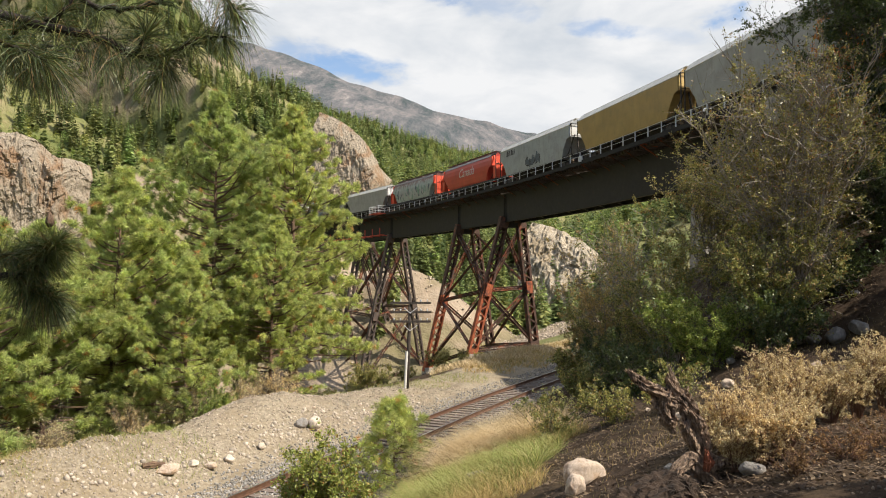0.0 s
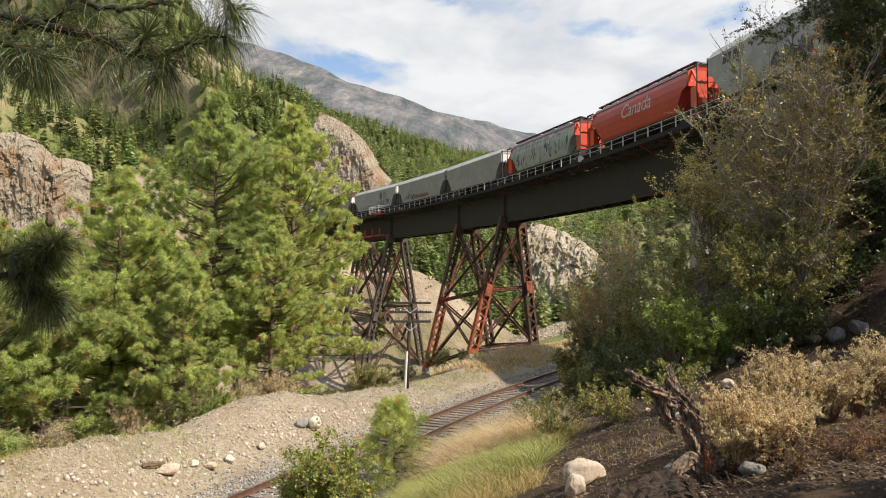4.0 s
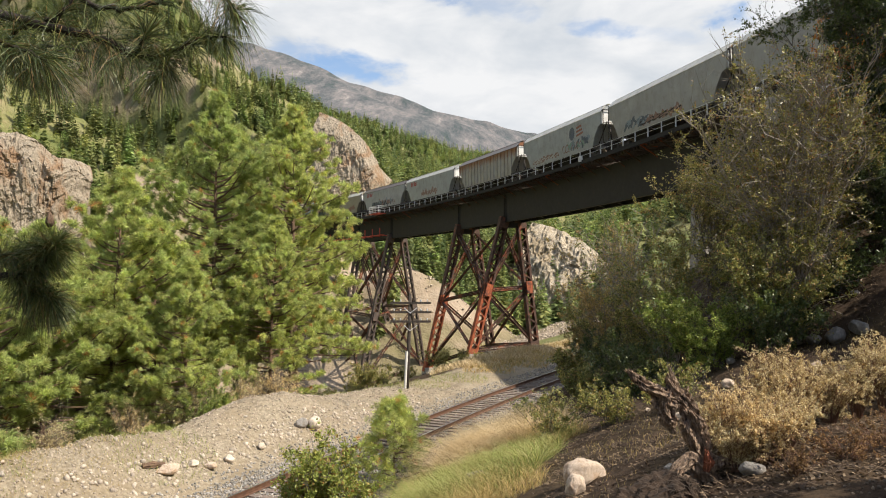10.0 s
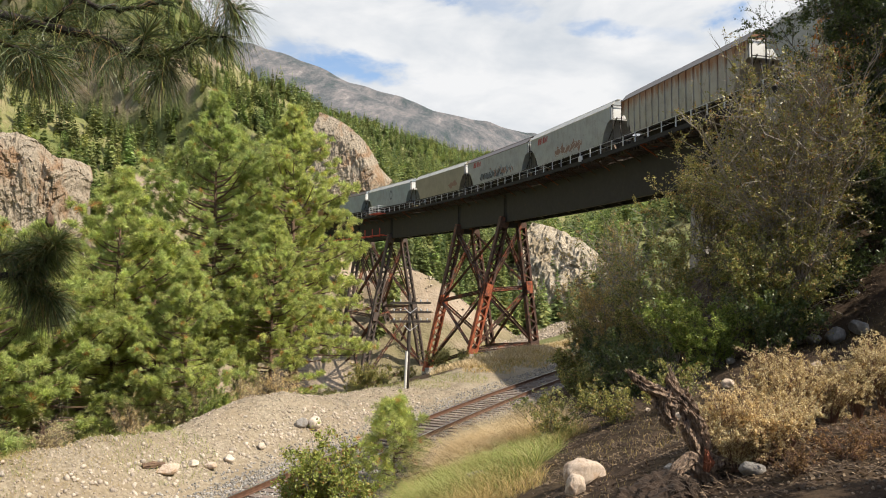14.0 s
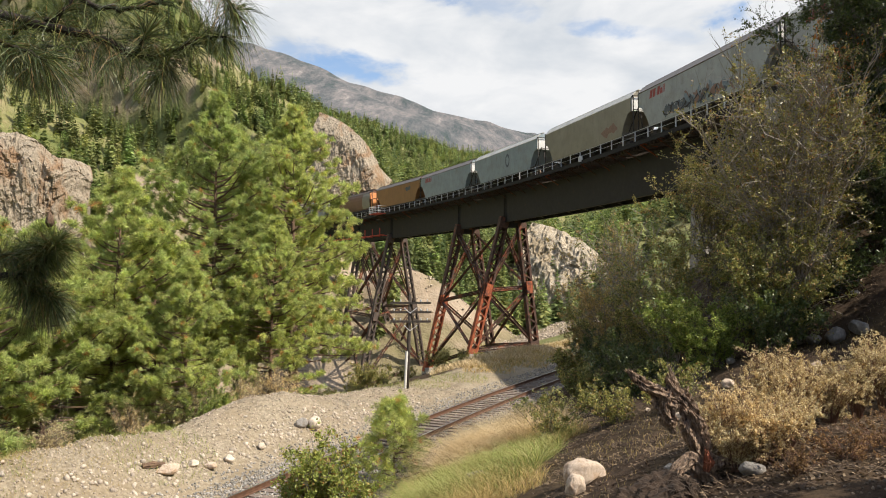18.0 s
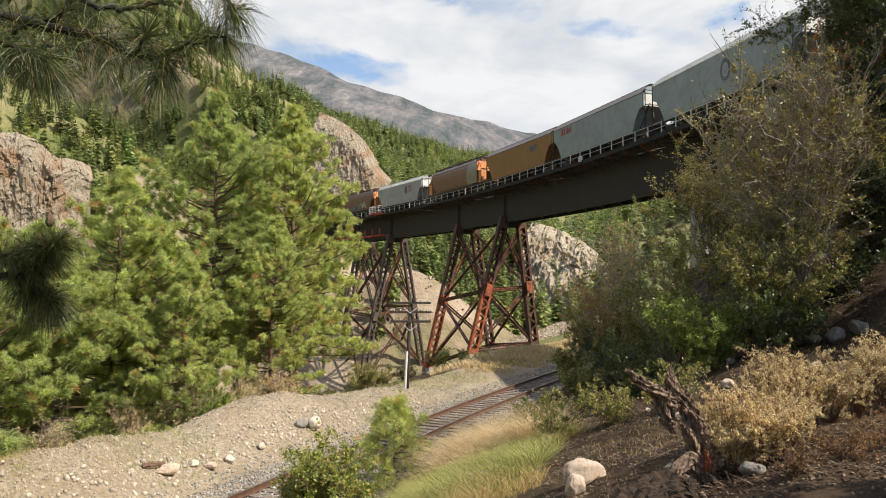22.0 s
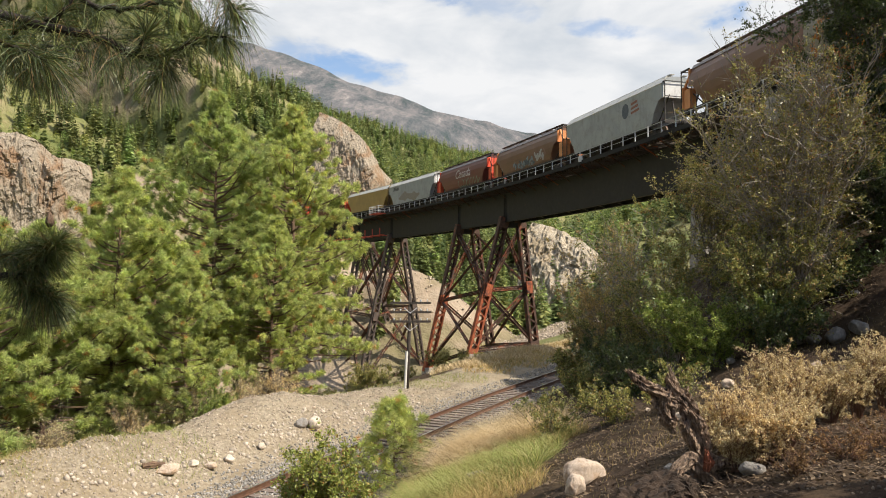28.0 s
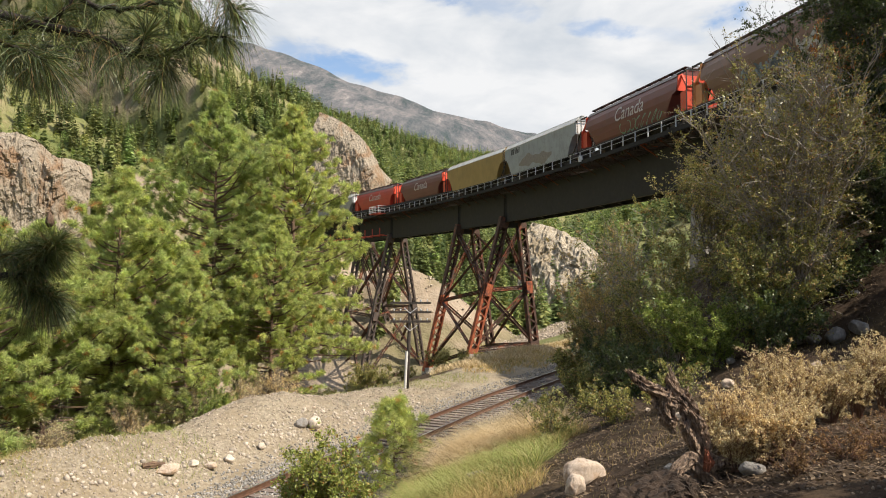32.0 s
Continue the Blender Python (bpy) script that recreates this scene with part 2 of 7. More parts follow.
# ================= mesh tools =================
class Shape:
    """Collects vertices and faces of one mesh."""

    def __init__(self):
        self.v, self.f = [], []

    def add(self, verts, faces):
        o = len(self.v)
        self.v.extend(tuple(p) for p in verts)
        self.f.extend(tuple(i + o for i in q) for q in faces)
        return self

    def box(self, size, m=None, taper=1.0):
        x, y, z = size[0] / 2, size[1] / 2, size[2] / 2
        vs = [(sx * x * (taper if sz > 0 else 1), sy * y * (taper if sz > 0 else 1), sz * z) for sz in (-1, 1) for sy in (-1, 1) for sx in (-1, 1)]
        if m is not None:
            vs = [m @ Vector(p) for p in vs]
        return self.add(vs, [(0, 2, 3, 1), (4, 5, 7, 6), (0, 1, 5, 4), (2, 6, 7, 3), (0, 4, 6, 2), (1, 3, 7, 5)])

    def beam(self, a, b, w, h, up=(0, 0, 1)):
        """A bar from a to b, w wide and h high."""
        a, b = Vector(a), Vector(b)
        d = b - a
        if d.length < 1e-6:
            return self
        y = Vector(up).cross(d)
        if y.length < 1e-5:
            y = Vector((1, 0, 0)).cross(d)
        y.normalize()
        z = d.normalized().cross(y)
        vs = [p + y * (sy * w / 2) + z * (sz * h / 2) for p in (a, b) for sz in (-1, 1) for sy in (-1, 1)]
        return self.add(vs, [(0, 2, 3, 1), (4, 5, 7, 6), (0, 1, 5, 4), (2, 6, 7, 3), (0, 4, 6, 2), (1, 3, 7, 5)])

    def tube(self, pts, radii, n=6, cap=True):
        pts = [Vector(p) for p in pts]
        rings, ref = [], None
        for i, p in enumerate(pts):
            d = (pts[min(i + 1, len(pts) - 1)] - pts[max(i - 1, 0)])
            d = d.normalized() if d.length > 1e-9 else Vector((0, 0, 1))
            if ref is None:
                ref = d.orthogonal().normalized()
            x = ref - d * ref.dot(d)
            x = x.normalized() if x.length > 1e-6 else d.orthogonal().normalized()
            ref = x
            y = d.cross(x)
            rings.append([p + (x * math.cos(2 * math.pi * k / n) + y * math.sin(2 * math.pi * k / n)) * radii[i] for k in range(n)])
        vs = [q for r in rings for q in r]
        fs = [(i * n + k, i * n + (k + 1) % n, (i + 1) * n + (k + 1) % n, (i + 1) * n + k) for i in range(len(pts) - 1) for k in range(n)]
        if cap:
            fs += [tuple(range(n - 1, -1, -1)), tuple((len(pts) - 1) * n + k for k in range(n))]
        return self.add(vs, fs)

    def disc(self, m, r, depth, n=20):
        vs = [m @ Vector((r * math.cos(2 * math.pi * k / n), r * math.sin(2 * math.pi * k / n), s * depth / 2)) for s in (-1, 1) for k in range(n)]
        return self.add(vs, [tuple(range(n - 1, -1, -1)), tuple(range(n, 2 * n))] + [(k, (k + 1) % n, n + (k + 1) % n, n + k) for k in range(n)])

    def loft(self, sections, closed=True, caps=True):
        """Skin over rings of equal count."""
        n = len(sections[0])
        vs = [p for s in sections for p in s]
        fs = [(i * n + k, i * n + (k + 1) % n, (i + 1) * n + (k + 1) % n, (i + 1) * n + k)
              for i in range(len(sections) - 1) for k in range(n if closed else n - 1)]
        if caps and closed:
            fs += [tuple(range(n - 1, -1, -1)), tuple((len(sections) - 1) * n + k for k in range(n))]
        return self.add(vs, fs)

    def mesh(self, name, material, smooth=False):
        me = bpy.data.meshes.new(name)
        me.from_pydata(self.v, [], self.f)
        if material is not None:
            me.materials.append(material)
        if smooth:
            me.polygons.foreach_set("use_smooth", [True] * len(me.polygons))
        me.update()
        return me


def part(name, shape, material, parent=None, label="", smooth=False, m=None):
    """One mesh object under a thing or under a part."""
    data = shape.mesh(name, material, smooth) if isinstance(shape, Shape) else shape
    ob = new(name, data)
    if parent is not None:
        ob.parent = parent
    if m is not None:
        ob.matrix_basis = m
    if label:
        tagged(ob, label)
    return ob


def thing(name, label, category, m=None, group="", kind=""):
    ob = new(name)
    ob.empty_display_size = 0.2
    if m is not None:
        ob.matrix_basis = m
    return tagged(ob, label, category, group, kind)


def quick_mesh(name, verts, faces, material, smooth=False):
    """A mesh from arrays: verts n x 3, faces m x 3 or m x 4."""
    me = bpy.data.meshes.new(name)
    verts, faces = np.asarray(verts, np.float32), np.asarray(faces, np.int32)
    k = faces.shape[1]
    me.vertices.add(len(verts))
    me.vertices.foreach_set("co", verts.ravel())
    me.loops.add(faces.size)
    me.loops.foreach_set("vertex_index", faces.ravel())
    me.polygons.add(len(faces))
    me.polygons.foreach_set("loop_start", np.arange(len(faces), dtype=np.int32) * k)
    if smooth:
        me.polygons.foreach_set("use_smooth", np.ones(len(faces), bool))
    if material is not None:
        me.materials.append(material)
    me.update(calc_edges=True)
    return me


# ---- smooth random fields, for the lie of the land ----
def hash2(i, j, seed):
    n = np.sin(i * 127.1 + j * 311.7 + seed * 74.7) * 43758.5453
    return n - np.floor(n)


def value_noise(x, y, seed=0):
    i, j = np.floor(x), np.floor(y)
    fx, fy = x - i, y - j
    fx, fy = fx * fx * (3 - 2 * fx), fy * fy * (3 - 2 * fy)
    a, b, c, d = hash2(i, j, seed), hash2(i + 1, j, seed), hash2(i, j + 1, seed), hash2(i + 1, j + 1, seed)
    return (a * (1 - fx) + b * fx) * (1 - fy) + (c * (1 - fx) + d * fx) * fy - 0.5


def fbm(x, y, octaves=4, seed=0):
    s, a = 0, 1.0
    for o in range(octaves):
        s = s + a * value_noise(x * 2 ** o, y * 2 ** o, seed + o * 3.1)
        a *= 0.5
    return s


# ================= the lie of the land =================
ARC_X, ARC_Y, ARC_R = -248.4, -14.2, 276.4      # centre and radius of the upper track's curve
RAIL_Z = 17.25                                   # top of the upper rails
S_NEAR, S_FAR = 30.0, 330.0                      # the curve lies between these, straight beyond


def upper(s, off=0.0):
    """A point of the upper track s metres along it, off metres out from the curve's centre, and the direction of growing s."""
    c = min(max(s, S_NEAR), S_FAR)
    a = c / ARC_R
    d = Vector((-math.sin(a), math.cos(a), 0))
    o = Vector((math.cos(a), math.sin(a), 0))
    p = Vector((ARC_X, ARC_Y, 0)) + o * (ARC_R + off) + d * (s - c)
    return p, d, o


def lower_x(y):
    """The lower track's centre line."""
    y = np.asarray(y, float)
    c = np.clip(y, -30, 62)
    return -5.0 + 0.43 * (c - 20) + 0.0025 * (c - 20) ** 2 + np.where(y > 62, 0.64, 0.18) * (y - c)


def to_line(x, y, pts):
    """Distance to a polyline, signed to its left, and the height along it."""
    best, side, hz = None, None, None
    for a, b in zip(pts[:-1], pts[1:]):
        dx, dy = b[0] - a[0], b[1] - a[1]
        ll = math.hypot(dx, dy)
        t = np.clip(((x - a[0]) * dx + (y - a[1]) * dy) / ll ** 2, 0, 1)
        d = np.hypot(x - a[0] - t * dx, y - a[1] - t * dy)
        sg = (dx * (y - a[1]) - dy * (x - a[0])) / ll
        z = a[2] + t * (b[2] - a[2])
        if best is None:
            best, side, hz = d, sg, z
        else:
            k = d < best
            best, side, hz = np.where(k, d, best), np.where(k, sg, side), np.where(k, z, hz)
    return best, side, hz


def ridge(x, y, pts, slope):
    out = None
    for a, b in zip(pts[:-1], pts[1:]):
        d, _, z = to_line(x, y, [a, b])
        h = z - slope * d
        out = h if out is None else np.maximum(out, h)
    return out


def step(a, b, v):
    t = np.clip((v - a) / (b - a), 0, 1)
    return t * t * (3 - 2 * t)


EDGE = [(-22, -40, 0), (-16, 0, 0), (-11, 18, 0), (-7.5, 30, 0), (-3.5, 38, 0), (0, 45, 0), (2.8, 53, 0), (6, 60, 0), (11, 65, 0), (19, 82, 0), (28, 112, 0), (70, 300, 0)]
BERM = [(-22, -4, 0.6), (-14, 12, 1.6), (-11, 20, 1.5), (-9.9, 22.5, 1.1), (-9, 24.5, 0.9), (-8, 26.3, 1.15), (-7.6, 28.3, 1.3), (-6.8, 30, 1.05), (-5.8, 33, 0.6), (-5.2, 36, 0.35), (-3.9, 40, 0.1)]
CREST = [(-330, 230, 240), (-190, 300, 192), (-125, 312, 140), (-99, 328, 107)]
SPUR = [(-330, 230, 205), (-190, 300, 160), (-123, 310, 122), (-93, 330, 92), (-52, 290, 62), (-27.6, 240, 45), (-18, 205, 28)]
WOODED = [(-420, 760, 270), (-125, 700, 167), (-47, 690, 150), (40, 690, 126), (120, 690, 93), (220, 660, 60), (420, 560, 90)]
PEAK = [(-2200, 2500, 900), (-1150, 3000, 1010), (-830, 3000, 985), (-700, 3000, 950), (-440, 3000, 850), (-200, 3000, 808), (-40, 3000, 752), (165, 3000, 706), (350, 3000, 645), (900, 2900, 420), (2200, 2300, 640)]
BLUFF = [(24, 215, 23), (32, 205, 17), (40, 190, 8)]
MOUND = [(-24, 148, 5), (-15, 149, 9.5), (-10, 150, 11), (-6, 150, 9.5), (1, 150, 1), (6, 150, -6)]
EAST = [(110, -200, 60), (120, -40, 40), (110, 40, 32), (130, 120, 40), (260, 300, 110), (600, 420, 260)]
SOUTH = [(-300, -120, 90), (-120, -220, 60), (60, -260, 80), (400, -160, 200)]
END_S = 57.0                                     # the near end of the bridge


def bank_line():
    return [(*upper(s)[0].xy, 16.4) for s in (-420, -60, 0, 15, 30, 45, END_S)]


def far_line():
    return [(*upper(s)[0].xy, 16.4) for s in (178, 200, 220, 240, 260, 280, 305, 330, 420, 560)]


def land(x, y, fine=True):
    """Height of the ground."""
    x, y = np.asarray(x, float), np.asarray(y, float)
    r = np.hypot(x, y)
    _, e, _ = to_line(x, y, EDGE)
    z = -0.3 * np.clip(e, 0, 55)
    z = z + 0.35 * fbm(x / 9, y / 9, 3, 5) * step(4, 20, np.abs(e))
    # right of the lower track the hill climbs
    d = (x - lower_x(y)) * 0.9
    z = z + 0.45 * np.clip(d - 2.9, 0, 9.5) + 0.16 * np.clip(d - 12.4, 0, 40) * (d > 0)
    hills = [(SPUR, 0.72), (CREST, 1.2), (WOODED, 0.42), (PEAK, 0.5), (BLUFF, 1.1), (MOUND, 0.8), (EAST, 0.42), (SOUTH, 0.35)]
    for pts, sl in hills:
        big = 14.0 if pts is SPUR else 30.0 if pts is WOODED else 330.0 if pts is PEAK else 6.0
        h = ridge(x, y, pts, sl) + big * fbm(x / (big * 3.2), y / (big * 3.2), 5, len(pts)) * (0.28 if pts is PEAK else 0.6)
        z = np.maximum(z, h)
    bank = ridge(x, y, bank_line(), 0.68) + 0.8 * fbm(x / 5, y / 5, 3, 9)
    bank = np.where(d > 0, np.minimum(bank, 16.4), -60)
    z = np.maximum(z, bank)
    # the upper track's shelf beyond the bridge
    du, _, _ = to_line(x, y, far_line())
    z = np.clip(z, 16.4 - 1.4 * np.clip(du - 3.2, 0, None), 16.4 + 1.3 * np.clip(du - 3.2, 0, None) + 2.2 * np.clip(du - 28, 0, None))
    dn, _, _ = to_line(x, y, bank_line())
    z = np.minimum(z, 16.4 + 1.3 * np.clip(dn - 3.0, 0, None))
    # the lower track's level bed and the cut beside it
    ad = np.abs(d)
    z = np.minimum(z, 0.6 * np.clip(ad - 2.7, 0, 5.3) + 1.5 * np.clip(ad - 8, 0, None))
    bed = step(4.2, 2.0, ad) * step(100, 85, y)
    z = z * (1 - bed) - 0.22 * bed
    # gravel berm
    db, sb, zb = to_line(x, y, BERM)
    wob = 0.3 * fbm(x / 2.2, y / 2.2, 4, 2)
    berm = zb * np.exp(-(db / 2.3) ** 2) * (1 + wob)
    z = z + np.where(sb < 0, berm * step(0.8, 3.4, -d), zb * np.exp(-(db / 2.8) ** 2) * (1 + wob * 0.5))
    if fine:
        rough = step(2.0, 5.0, ad) * step(3, 6, r)
        z = z + rough * (0.10 * fbm(x / 0.9, y / 0.9, 4, 3) + 0.05 * fbm(x / 0.3, y / 0.3, 2, 4)) * step(200, 60, r)
    return z


def ground_at(x, y):
    return float(land(np.array([x]), np.array([y]))[0])


def bare_slope(x, y):
    """Where the spur lies open: stony slopes with hardly a tree."""
    x, y = np.asarray(x, float), np.asarray(y, float)
    z = land(x, y, False)
    high = step(66, 73, z + 9 * fbm(x / 30, y / 30, 3, 31)) * step(106, 96, z) * step(-84, -92, x) * (y < 400)
    knob = step(1.25, 0.8, np.hypot((x + 63) / 9.5, (y - 154) / 16)) * (z > 6)
    gap = step(1.2, 0.8, np.hypot((x + 57) / 8, (y - 222) / 14))
    return np.clip(high + knob + gap, 0, 1)


def build_ground():
    front = np.linspace(-48, 50, 400)
    back = np.linspace(50, 312, 90)[1:-1]
    az = np.radians(np.concatenate([front, back]))
    r = np.concatenate([[0.0], np.geomspace(1.2, 4600, 400)])
    A, R = np.meshgrid(az, r)
    X, Y = R * np.sin(A), R * np.cos(A)
    Z = land(X, Y)
    V = np.stack([X, Y, Z], -1).reshape(-1, 3)
    n, m = A.shape
    i, j = np.meshgrid(np.arange(n - 1), np.arange(m), indexing="ij")
    k = (j + 1) % m
    F = np.stack([i * m + j, i * m + k, (i + 1) * m + k, (i + 1) * m + j], -1).reshape(-1, 4)[:, ::-1]
    me = quick_mesh("ground", V, F, M["ground"], True)
    # what covers it: red gravel, green woodland floor, blue bare rock, alpha the distant mountain with its painted haze
    d = (X - lower_x(Y)) * 0.9
    db, sb, _ = to_line(X, Y, BERM)
    gravel = np.where((d < 4.0) & (Y < 60), step(9.0, 5.0, np.minimum(np.abs(d), db + 2.5)), 0)
    scree = (Y > 112) & (Y < 166) & (X > -40) & (X < 30)
    wood = step(60, 120, R) * (~scree) * 0.75 + 0.12
    gz, gy = np.gradient(Z, axis=0), np.gradient(Z, axis=1)
    run = np.gradient(R, axis=0)
    steep = np.abs(gz) / np.maximum(run, 1e-3)
    rock = step(1.9, 2.9, steep) * step(60, 110, R) * 0.8
    bl = ridge(X, Y, BLUFF, 1.1)
    rock = np.maximum(rock, step(-14, -6, bl))
    rock = np.maximum(rock, scree * 0.85)
    rock = np.maximum(rock, 0.62 * bare_slope(X, Y))
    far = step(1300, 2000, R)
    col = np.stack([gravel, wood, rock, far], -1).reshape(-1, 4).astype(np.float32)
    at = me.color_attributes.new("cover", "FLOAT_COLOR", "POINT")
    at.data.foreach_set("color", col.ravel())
    tagged(new("ground", me), "stony valley floor, gravel bank and wooded slopes", "ground", kind="structure")


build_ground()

# ================= lower railway track =================
def lower_frame(y):
    x = float(lower_x(y))
    d = Vector((float(lower_x(y + 0.5)) - float(lower_x(y - 0.5)), 1.0, 0)).normalized()
    return Vector((x, y, 0)), d, Vector((d.y, -d.x, 0))


def rail_profile(c, o, z):
    """Section of a rail: foot, web and head."""
    pts = [(-0.07, 0), (0.07, 0), (0.07, 0.012), (0.012, 0.03), (0.012, 0.125), (0.037, 0.135), (0.037, 0.168), (-0.037, 0.168), (-0.037, 0.135), (-0.012, 0.125), (-0.012, 0.03), (-0.07, 0.012)]
    return [c + o * u + Vector((0, 0, z + w)) for u, w in pts]


def build_lower_track():
    tr = thing("railway_track", "rusty single railway line on weathered wooden ties", "railway track", kind="structure")
    ys = np.arange(-26, 92, 1.0)
    for side in (-0.7535, 0.7535):
        sh, head = Shape(), Shape()
        secs, hs = [], []
        for y in ys:
            c, d, o = lower_frame(y)
            c = c + o * side
            secs.append(rail_profile(c, o, -0.17))
            hs.append([c + o * u + Vector((0, 0, -0.17 + w)) for u, w in ((-0.03, 0.166), (0.03, 0.166), (0.026, 0.174), (-0.026, 0.174))])
        r = part("rail", sh.loft(secs), M["rail"], tr, "rust-brown steel rail")
        part("rail_head", head.loft(hs), M["railhead"], r, "bright worn running surface")
    tie = Shape().box((2.6, 0.23, 0.18))
    tie_me = tie.mesh("tie", M["tie"])
    rng = random.Random(3)
    y = -4.0
    while y < 72:
        c, d, o = lower_frame(y)
        m = Matrix.Translation(c + Vector((0, 0, -0.26 + rng.uniform(-0.012, 0.012))) + o * rng.uniform(-0.05, 0.05))
        m = m @ Matrix.Rotation(math.atan2(o.y, o.x) + rng.uniform(-0.02, 0.02), 4, "Z")
        part("tie", tie_me, None, tr, m=m)
        y += 0.54 * d.y
    return tr


build_lower_track()


# ================= steel bridge =================
def U(s, off, z):
    p, _, _ = upper(s, off)
    return Vector((p.x, p.y, z))


def laced_leg(a, b, w=1.15, h=0.7, along=(1, 0, 0)):
    """A built-up column: two channels tied by zig-zag lacing."""
    a, b = Vector(a), Vector(b)
    d = (b - a).normalized()
    u = Vector(along)
    u = (u - d * u.dot(d)).normalized()
    v = d.cross(u)
    sh = Shape()
    for s in (-1, 1):
        sh.beam(a + u * (s * w / 2), b + u * (s * w / 2), h, 0.045, up=u)
        for q in (-1, 1):
            e = u * (s * (w / 2 - 0.13)) + v * (q * h / 2)
            sh.beam(a + e, b + e, 0.24, 0.03, up=v)
    n = max(3, int((b - a).length / 0.85))
    for q in (-1, 1):
        for i in range(n):
            p0, p1 = a + (b - a) * (i / n), a + (b - a) * ((i + 1) / n)
            s = 1 if i % 2 else -1
            sh.beam(p0 + u * (s * w / 2) + v * (q * h / 2), p1 - u * (s * w / 2) + v * (q * h / 2), 0.15, 0.03, up=v)
    for k in (0.0, 1.0):
        p = a + (b - a) * k
        m = Matrix.Translation(p) @ Matrix((u, v, d)).transposed().to_4x4()
        sh.box((w + 0.05, h + 0.05, 1.3), m)
    return sh


def angle_brace(a, b, w=0.3, gap=0.42):
    """A brace of two angles with batten plates."""
    a, b = Vector(a), Vector(b)
    d = (b - a).normalized()
    u = d.orthogonal().normalized()
    if abs(u.z) > 0.7:
        u = d.cross(u).normalized()
    sh = Shape()
    for s in (-1, 1):
        sh.beam(a + u * (s * gap / 2), b + u * (s * gap / 2), w, 0.03, up=u)
        sh.beam(a + u * (s * gap / 2), b + u * (s * gap / 2), 0.03, w * 0.7, up=u)
    n = max(2, int((b - a).length / 0.6))
    for i in range(n):
        p, q = a + (b - a) * (i / n), a + (b - a) * ((i + 1) / n)
        s = gap / 2 if i % 2 else -gap / 2
        sh.beam(p - u * s, q + u * s, 0.08, 0.025, up=d.cross(u))
    return sh


def strip(s0, s1, off, z, w, h, by=3.0):
    """A continuous bar that follows the curve."""
    secs = []
    for s in np.linspace(s0, s1, max(2, round((s1 - s0) / by) + 1)):
        p, d, o = upper(s, off)
        secs.append([Vector((p.x, p.y, z)) + o * (a * w / 2) + Vector((0, 0, c * h / 2)) for a, c in ((-1, -1), (1, -1), (1, 1), (-1, 1))])
    return Shape().loft(secs)


def plate_girder(parent, s0, s1, off, z0, z1):
    """A riveted plate girder: web, flanges and stiffeners."""
    g = part("girder", strip(s0, s1, off, (z0 + z1) / 2, 0.03, z1 - z0), M["dark_steel"], parent, "black riveted plate girder")
    for z in (z0, z1):
        part("flange", strip(s0, s1, off, z, 0.34, 0.06), M["dark_steel"], g)
    for s in (s0 + 0.2, s1 - 0.2):
        for q in (-1, 1):
            part("stiffener", Shape().beam(U(s, off + q * 0.06, z0 + 0.04), U(s, off + q * 0.06, z1 - 0.04), 0.10, 0.08, up=upper(s)[1]), M["dark_steel"], g)
    return g


TOWERS = [  # s of the two bents, half widths at the foot of each (inner, outer), feet heights
    (104.3, 117.6, (5.5, 3.0), (5.95, 3.8), (-3.0, -2.4, -6.1, -3.8), "rust"),
    (142.6, 155.7, (6.85, 5.05), (5.4, 6.6), (-12.6, -9.6, -12.2, -10.2), "grey_steel"),
]
GIRD_LO, GIRD_HI = 12.95, 16.4


